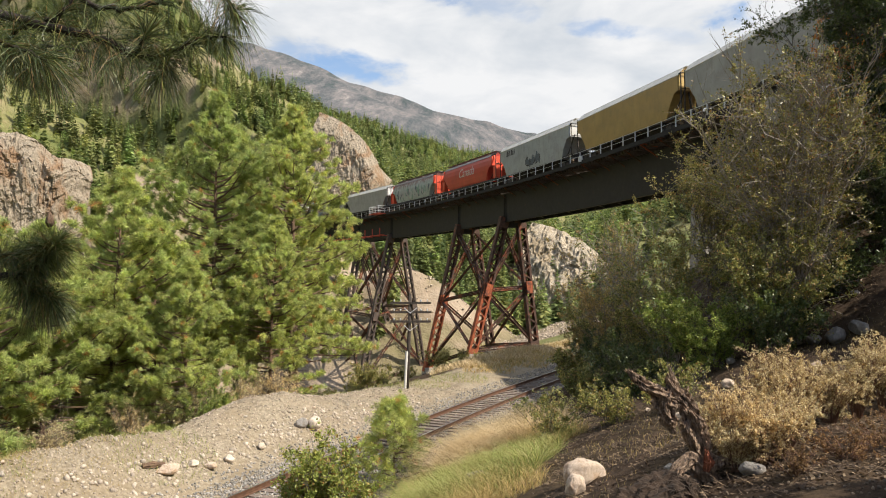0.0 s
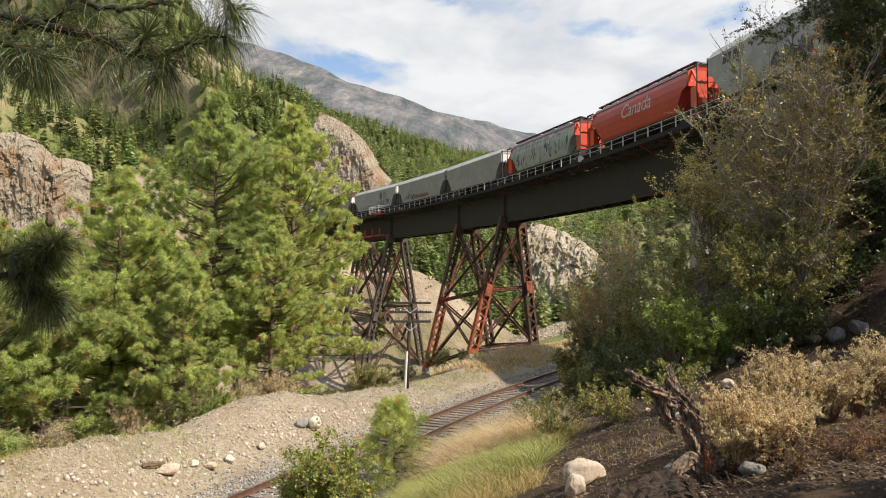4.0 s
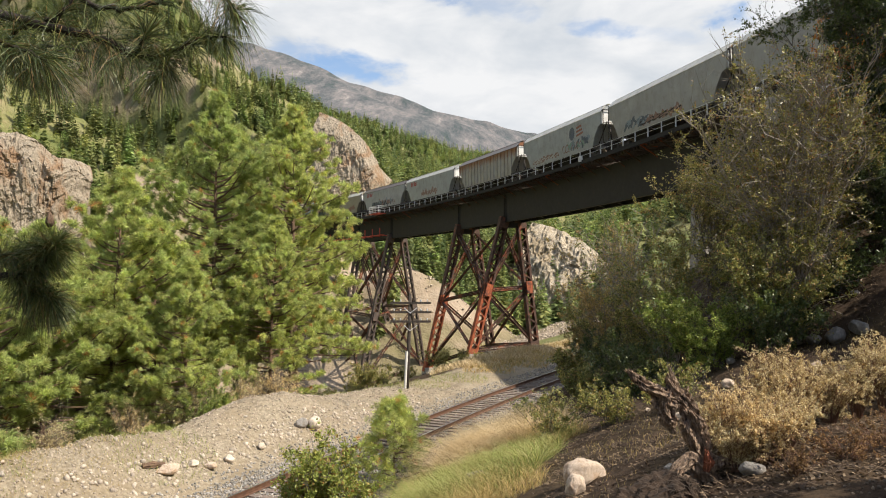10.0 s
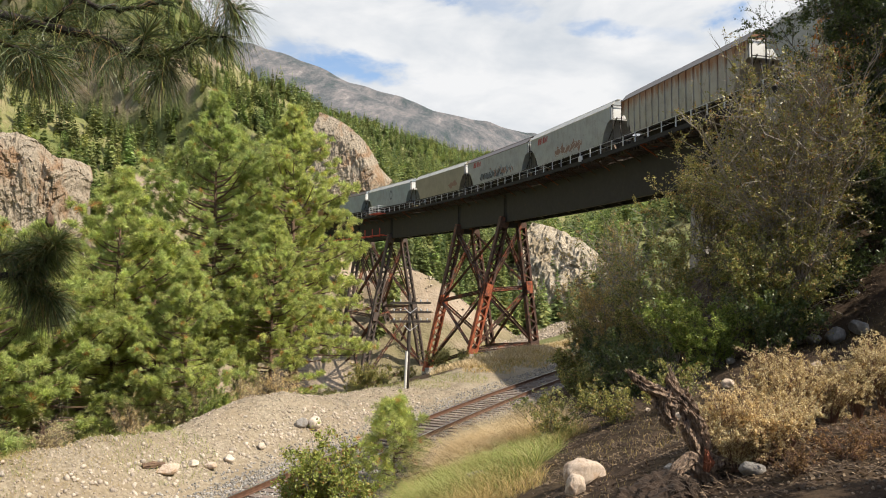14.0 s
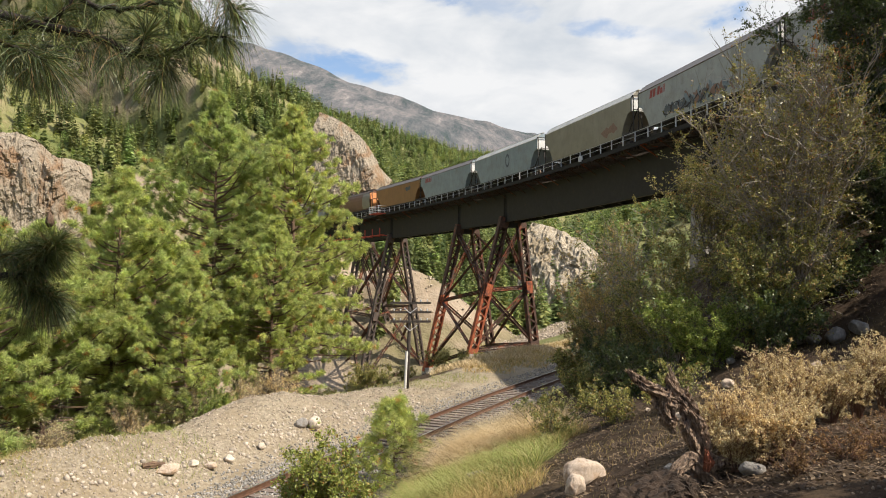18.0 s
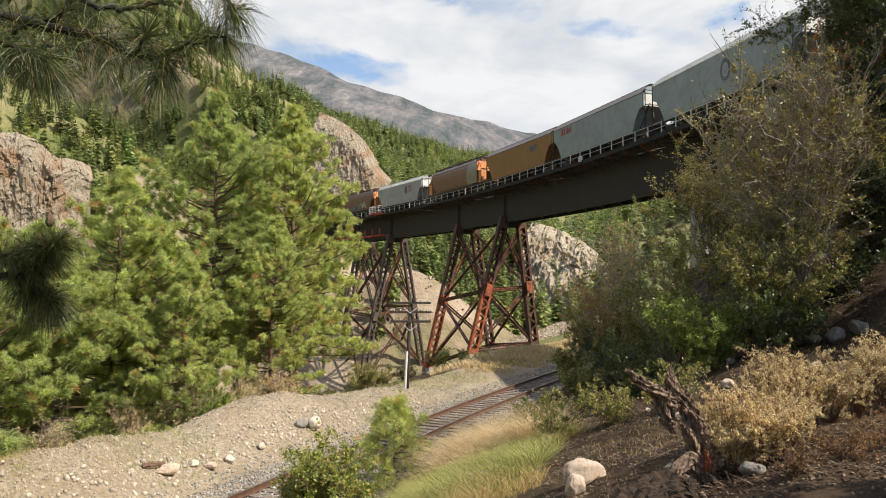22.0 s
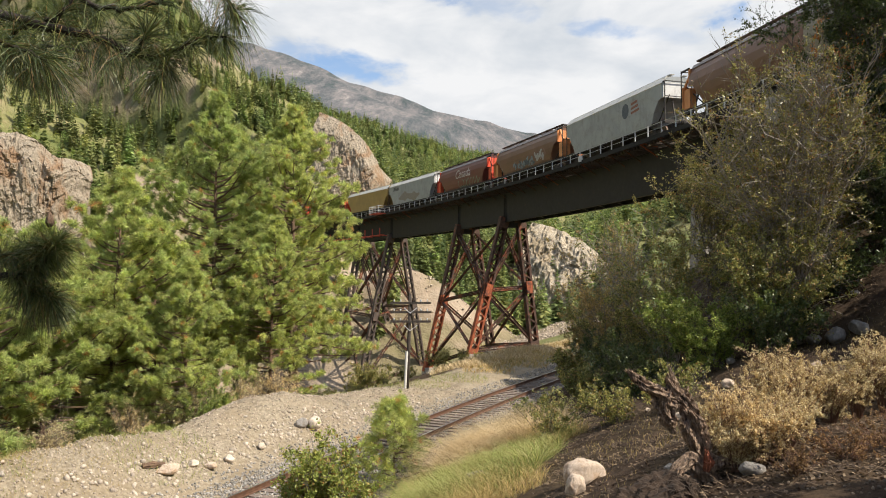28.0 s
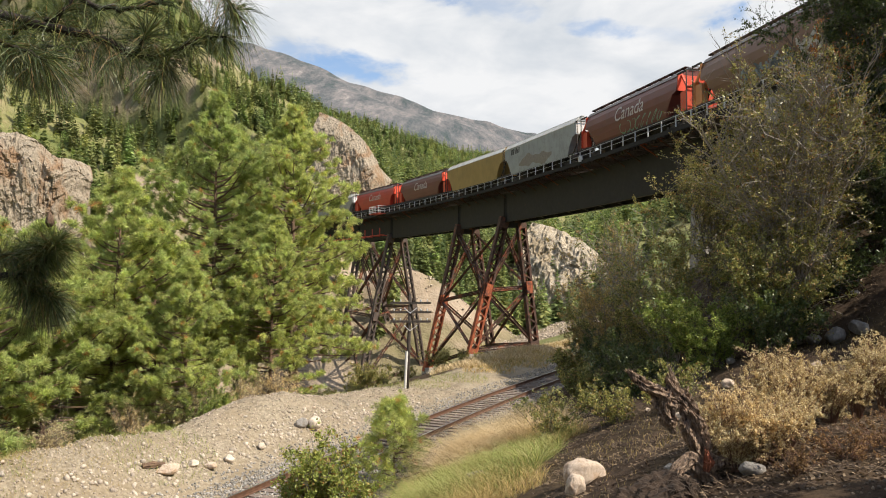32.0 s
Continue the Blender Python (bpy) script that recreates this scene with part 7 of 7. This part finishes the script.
def build_stump():
    st = thing("tree_snag", "weathered broken tree stump with split limbs and roots", "stump")
    part("trunk", gnarled([(2.82, 7.64, 3.75), (2.74, 7.62, 4.05), (2.68, 7.6, 4.35), (2.60, 7.56, 4.62), (2.52, 7.52, 4.82)], [0.13, 0.10, 0.10, 0.095, 0.055], 1, 28, 0.55, 14), M["snag"], st)
    part("split_trunk", gnarled([(2.42, 7.5, 4.38), (2.38, 7.49, 4.48), (2.34, 7.48, 4.58), (2.31, 7.46, 4.70), (2.36, 7.46, 4.8)], [0.02, 0.055, 0.085, 0.09, 0.06], 2, 24, 0.6, 12), M["snag"], st)
    part("limb", gnarled([(2.46, 7.48, 4.72), (2.28, 7.44, 4.80), (2.08, 7.38, 4.90), (1.91, 7.32, 5.05)], [0.085, 0.07, 0.055, 0.02], 3, 22, 0.5, 11), M["snag"], st, "pale broken limb")
    part("limb", gnarled([(2.52, 7.5, 4.70), (2.42, 7.46, 4.84), (2.33, 7.42, 4.97)], [0.085, 0.06, 0.025], 4, 18, 0.5), M["snag"], st, "pale broken limb")
    part("limb", gnarled([(2.44, 7.48, 4.82), (2.41, 7.46, 4.95), (2.36, 7.44, 5.07)], [0.05, 0.035, 0.012], 5, 10, 0.3), M["snag"], st, "pale broken limb")
    part("root", gnarled([(2.76, 7.58, 4.0), (2.58, 7.5, 4.12), (2.42, 7.44, 4.02), (2.30, 7.4, 3.75)], [0.10, 0.07, 0.06, 0.06], 6, 12, 0.35), M["snag"], st)
    part("root", gnarled([(2.6, 7.55, 3.9), (2.42, 7.42, 3.86), (2.2, 7.3, 3.66), (2.0, 7.2, 3.5)], [0.09, 0.07, 0.06, 0.05], 7, 12, 0.35), M["snag"], st)
    part("root", gnarled([(2.80, 7.6, 4.02), (2.95, 7.56, 4.08), (3.10, 7.54, 4.04)], [0.075, 0.055, 0.03], 8, 12, 0.35), M["snag"], st)
    part("root", gnarled([(2.62, 7.55, 3.75), (2.7, 7.35, 3.7), (2.78, 7.2, 3.62)], [0.085, 0.06, 0.035], 9, 12, 0.35), M["snag"], st)
    part("rotten_patch", gnarled([(2.74, 7.46, 4.0), (2.76, 7.45, 4.1), (2.74, 7.45, 4.2)], [0.03, 0.055, 0.02], 10, 10, 0.4), M["snag_red"], st, "red rotten heartwood")
    lg = thing("fallen_log", "dark decayed log lying below the stump", "log")
    part("log", gnarled([(1.35, 6.9, ground_at(1.35, 6.9) - 0.02), (1.7, 7.05, ground_at(1.7, 7.05) + 0.08), (2.05, 7.15, ground_at(2.05, 7.15) + 0.1), (2.34, 7.3, ground_at(2.34, 7.3) + 0.1), (2.55, 7.42, ground_at(2.55, 7.42) + 0.05)], [0.12, 0.21, 0.26, 0.23, 0.12], 12, 26, 0.3, 12), M["rotted_wood"], lg)


build_stump()


# ================= overhanging pine boughs =================
M["near_needles"] = leafy("near_pine_needles", (0.03, 0.044, 0.014), (0.07, 0.098, 0.03), (0.18, 0.215, 0.065), 0.4, 0.25, odd=(0.24, 0.15, 0.06))


def needle_ribbons(bases, dirs, lengths, width, rng, droop=0.25):
    n = len(bases)
    b, d = np.asarray(bases), unit(np.asarray(dirs))
    ln = np.asarray(lengths)[:, None]
    g = np.array([0, 0, -1.0])
    mid = b + d * ln * 0.5
    tip = b + d * ln + g * ln * droop * rng.uniform(0.3, 1.0, (n, 1))
    sd = unit(np.cross(d, rng.normal(size=(n, 3)))) * width / 2
    V = np.stack([b - sd * 0.7, b + sd * 0.7, mid + sd, mid - sd, tip], 1).reshape(-1, 3)
    o = np.arange(n)[:, None] * 5
    F = np.concatenate([o + [0, 1, 2], o + [0, 2, 3], o + [3, 2, 4]], 0)
    return V, F


def bough(tree, pts, r0, r1, needles, length, seed, cover=(0.1, 1.0), tip_bias=1.0, droop=0.3):
    """A bare-barked bough with needles along its younger part."""
    rng = np.random.default_rng(seed)
    pts = [np.array(p, float) for p in pts]
    fine = []
    for a, b in zip(pts[:-1], pts[1:]):
        for k in range(4):
            fine.append(a + (b - a) * k / 4 + rng.normal(0, 0.006, 3))
    fine.append(pts[-1])
    part("bough", Shape().tube(fine, [r0 + (r1 - r0) * i / (len(fine) - 1) for i in range(len(fine))], 8), M["dark_bark"], tree, "dark scaly bough", True)
    t = cover[0] + (cover[1] - cover[0]) * rng.uniform(0, 1, needles) ** tip_bias
    k = np.minimum((t * (len(fine) - 1)).astype(int), len(fine) - 2)
    arr = np.array(fine)
    f = (t * (len(fine) - 1) - k)[:, None]
    base = arr[k] * (1 - f) + arr[k + 1] * f
    ax = unit(arr[k + 1] - arr[k])
    d = unit(ax * rng.uniform(0.2, 1.3, (needles, 1)) + rng.normal(size=(needles, 3)) * 0.75 + np.array([0, 0, -0.15]))
    V, F = needle_ribbons(base, d, length * rng.uniform(0.6, 1.1, needles), 0.0026, rng, droop)
    part("needles", quick_mesh("needles", V, F, M["near_needles"]), None, tree, "long drooping pine needles")


def sight(u, w, d):
    """A point d metres ahead of the eye, u across and w up per metre."""
    return (u * d, d, 6 + w * d)


def build_near_pine():
    t = thing("pine_tree", "old pine whose dark boughs overhang the view", "tree")
    g = ground_at(-4.2, 0.6)
    part("trunk", Shape().tube([(-4.2, 0.6, g - 0.2), (-4.15, 0.65, 6.5), (-4.1, 0.7, 10), (-4.1, 0.7, 13)], [0.3, 0.25, 0.18, 0.05], 14), M["bark"], t, smooth=True)
    d = 2.7
    main = [(-4.12, 0.68, 7.5), (-2.6, 1.9, 7.2), sight(-0.64, 0.380, d), sight(-0.58, 0.362, d), sight(-0.51, 0.350, d), sight(-0.445, 0.322, d), sight(-0.40, 0.318, d)]
    bough(t, main, 0.026, 0.012, 750, 0.19, 1, (0.5, 1.0), 0.7, 0.6)
    bough(t, [sight(-0.40, 0.318, d), sight(-0.365, 0.335, d), sight(-0.335, 0.345, d), sight(-0.31, 0.345, d * 0.98)], 0.009, 0.006, 409, 0.17, 2, (0.1, 1.0), 0.8, 0.5)
    bough(t, [sight(-0.44, 0.32, d), sight(-0.432, 0.335, d), sight(-0.425, 0.355, d)], 0.007, 0.006, 277, 0.16, 3, (0.3, 1.0), 0.5, 0.1)
    bough(t, [sight(-0.40, 0.318, d), sight(-0.395, 0.30, d), sight(-0.405, 0.285, d)], 0.007, 0.005, 277, 0.17, 4, (0.1, 1.0), 0.8, 0.6)
    bough(t, [sight(-0.58, 0.362, d), sight(-0.55, 0.375, d), sight(-0.535, 0.395, d), sight(-0.52, 0.43, d)], 0.012, 0.006, 277, 0.18, 5, (0.1, 1.0), 0.8, 0.5)
    bough(t, [sight(-0.56, 0.42, d), sight(-0.49, 0.388, d), sight(-0.44, 0.385, d), sight(-0.40, 0.40, d), sight(-0.33, 0.42, d)], 0.012, 0.006, 409, 0.18, 6, (0.1, 1.0), 0.9, 0.5)
    bough(t, [sight(-0.34, 0.44, d), sight(-0.31, 0.40, d), sight(-0.295, 0.375, d)], 0.008, 0.005, 343, 0.18, 7, (0.2, 1.0), 0.8, 0.6)
    bough(t, [sight(-0.66, 0.30, d), sight(-0.62, 0.345, d), sight(-0.595, 0.36, d)], 0.012, 0.009, 277, 0.2, 8, (0.0, 1.0), 1.0, 0.6)
    bough(t, [sight(-0.66, 0.33, d * 1.1), sight(-0.60, 0.30, d * 1.1), sight(-0.56, 0.29, d * 1.1)], 0.010, 0.006, 409, 0.2, 9, (0.0, 1.0), 0.9, 0.6)
    for k, (u, w, q, n) in enumerate(((-0.69, 0.335, 2.5, 420), (-0.67, 0.31, 2.9, 420), (-0.60, 0.33, 3.0, 260))):
        bough(t, [sight(u, w, q), sight(u + 0.05, w + 0.004, q), sight(u + 0.09, w - 0.008, q), sight(u + 0.125, w - 0.024, q)], 0.008, 0.005, n, 0.19, 21 + k, (0.05, 1.0), 0.8, 0.4)
    e = 3.2
    bough(t, [(-4.1, 0.7, 5.6), (-3.0, 2.2, 5.9), sight(-0.66, 0.0, e), sight(-0.60, 0.002, e), sight(-0.565, 0.03, e), sight(-0.545, 0.05, e)], 0.03, 0.009, 1700, 0.17, 10, (0.55, 1.0), 0.7, 0.35)
    bough(t, [sight(-0.60, 0.0, e), sight(-0.575, -0.02, e), sight(-0.55, -0.03, e)], 0.010, 0.006, 1300, 0.17, 11, (0.0, 1.0), 0.8, 0.6)
    bough(t, [sight(-0.64, 0.03, e), sight(-0.60, 0.035, e), sight(-0.57, 0.045, e)], 0.010, 0.006, 1000, 0.17, 12, (0.0, 1.0), 0.9, 0.3)
    p = Vector(sight(-0.556, 0.085, e))
    part("cone", Shape().tube([p - Vector((0, 0, 0.04)), p - Vector((0, 0, 0.02)), p, p + Vector((0, 0, 0.03))], [0.008, 0.02, 0.017, 0.004], 8), M["bark"], t, "brown upright cone", True)


build_near_pine()


# ================= poles and fittings =================
M["pole_wood"] = surface("dark_pole_wood", (0.03, 0.024, 0.02), (0.085, 0.068, 0.056), 5.0, 0.9, 0, 0.5, 25, stretch=(3, 3, 0.4))
M["white_paint"] = surface("dirty_white_paint", (0.55, 0.54, 0.50), (0.74, 0.73, 0.69), 4.0, 0.7, 0, 0.2, 30)
M["red_paint"] = surface("faded_red_paint", (0.42, 0.06, 0.035), (0.60, 0.11, 0.06), 4.0, 0.7, 0, 0.2, 30)


def build_pole():
    x, y = -1.95, 38.6
    g = ground_at(x, y)
    pl = thing("telegraph_pole", "old wooden line pole with three crossarms", "pole", Matrix.Translation((x, y, g)))
    part("pole", Shape().tube([(0, 0, -0.3), (0.1, 0, 2.6), (0.18, 0, 5.1)], [0.10, 0.10, 0.085], 10), M["pole_wood"], pl, smooth=True)
    part("painted_guard", Shape().tube([(-0.1, -0.07, -0.1), (-0.01, -0.07, 2.0)], [0.075, 0.075], 10), M["white_paint"], pl, "white painted cable guard")
    for z in (4.6, 4.1, 3.6):
        a = part("crossarm", Shape().box((2.2, 0.09, 0.12), Matrix.Translation((0.2, -0.1, z))), M["pole_wood"], pl)
        for k in (-0.9, -0.55, 0.55, 0.9):
            part("insulator", Shape().tube([(0.2 + k, -0.1, z + 0.05), (0.2 + k, -0.1, z + 0.12), (0.2 + k, -0.1, z + 0.19)], [0.02, 0.045, 0.03], 7), M["galv"], a)
    for z in (4.25, 3.3):
        part("brace", Shape().beam((-0.15, -0.16, z + 0.1), (0.16, -0.16, z - 0.2), 0.03, 0.04).beam((0.55, -0.16, z + 0.1), (0.16, -0.16, z - 0.2), 0.03, 0.04), M["galv"], pl)


build_pole()


def build_fittings():
    # refuge platform beside the walkway
    s0, s1 = 140.6, 144.4
    rf = part("refuge_platform", Shape().beam(U(s0, -3.7, 17.0), U(s1, -3.7, 17.0), 1.5, 0.12), M["red_paint"], bridge, "small refuge platform with railings")
    for s in np.linspace(s0, s1, 4):
        part("rail_post", Shape().beam(U(s, -4.4, 17.0), U(s, -4.4, 18.25), 0.08, 0.08), M["galv"], rf)
    for z in (17.45, 17.85, 18.25):
        sh = Shape().beam(U(s0, -4.4, z), U(s1, -4.4, z), 0.06, 0.06)
        for s in (s0, s1):
            sh.beam(U(s, -4.4, z), U(s, -3.0, z), 0.06, 0.06)
        part("handrail", sh, M["galv"], rf)
    # red painted catwalk under the far spans

    sh = Shape()
    for s in np.arange(143.5, 176, 3.0):
        sh.beam(U(s, -2.3, 13.55), U(s + 3, -2.3, 13.55), 0.7, 0.1)
    ct = part("catwalk", sh, M["red_paint"], bridge, "faded red inspection catwalk")
    for s in np.arange(144, 176, 3.1):
        part("catwalk_post", Shape().beam(U(s, -2.6, 13.5), U(s, -2.6, 14.75), 0.13, 0.13), M["red_paint"], ct)
        part("catwalk_bracket", Shape().beam(U(s, -3.0, 13.5), U(s, -1.1, 13.5), 0.16, 0.16), M["red_paint"], ct)
    # white marker lamp box on the walkway
    for s in (82.4,):
        part("marker_box", Shape().box((0.35, 0.35, 0.5), Matrix.Translation(U(s, -3.05, 17.2)), 0.9), M["white_paint"], bridge, "small white box on the walkway edge")


build_fittings()


# ================= litter on the shaded slope =================
M["litter"] = leafy("fallen_leaf_litter", (0.045, 0.028, 0.018), (0.11, 0.07, 0.045), (0.24, 0.17, 0.11), 0.8, 0.1)


def build_litter():
    rng = np.random.default_rng(61)
    n = 16000
    d = rng.uniform(6.2, 19, n)
    u = rng.uniform(0.14, 0.66, n)
    xy = np.stack([u * d, d], 1)
    keep = fbm(xy[:, 0] / 0.8, xy[:, 1] / 0.8, 3, 17) > rng.uniform(-0.35, 0.3, n)
    xy = xy[keep]
    n = len(xy)
    c = np.concatenate([xy, land(xy[:, 0], xy[:, 1])[:, None] + 0.012], 1)
    a = unit(np.concatenate([rng.normal(size=(n, 2)), rng.normal(0, 0.35, (n, 1))], 1))
    w = unit(np.cross(a, rng.normal(0, 0.4, (n, 3)) + np.array([0, 0, 1.0])))
    stick = rng.uniform(size=(n, 1)) < 0.16
    l = np.where(stick, rng.uniform(0.08, 0.28, (n, 1)), rng.uniform(0.012, 0.035, (n, 1)))
    b = np.where(stick, rng.uniform(0.003, 0.006, (n, 1)), l * 0.6)
    V = np.stack([c - a * l, c + w * b, c + a * l + np.array([0, 0, 0.01]), c - w * b], 1).reshape(-1, 3)
    o = np.arange(n)[:, None] * 4
    F = np.concatenate([o + [0, 1, 2], o + [0, 2, 3]], 0)
    tagged(new("leaf_litter", quick_mesh("leaf_litter", V, F, M["litter"])), "fallen leaves and sticks on the shaded slope", "litter", kind="stuff")


build_litter()

motions()
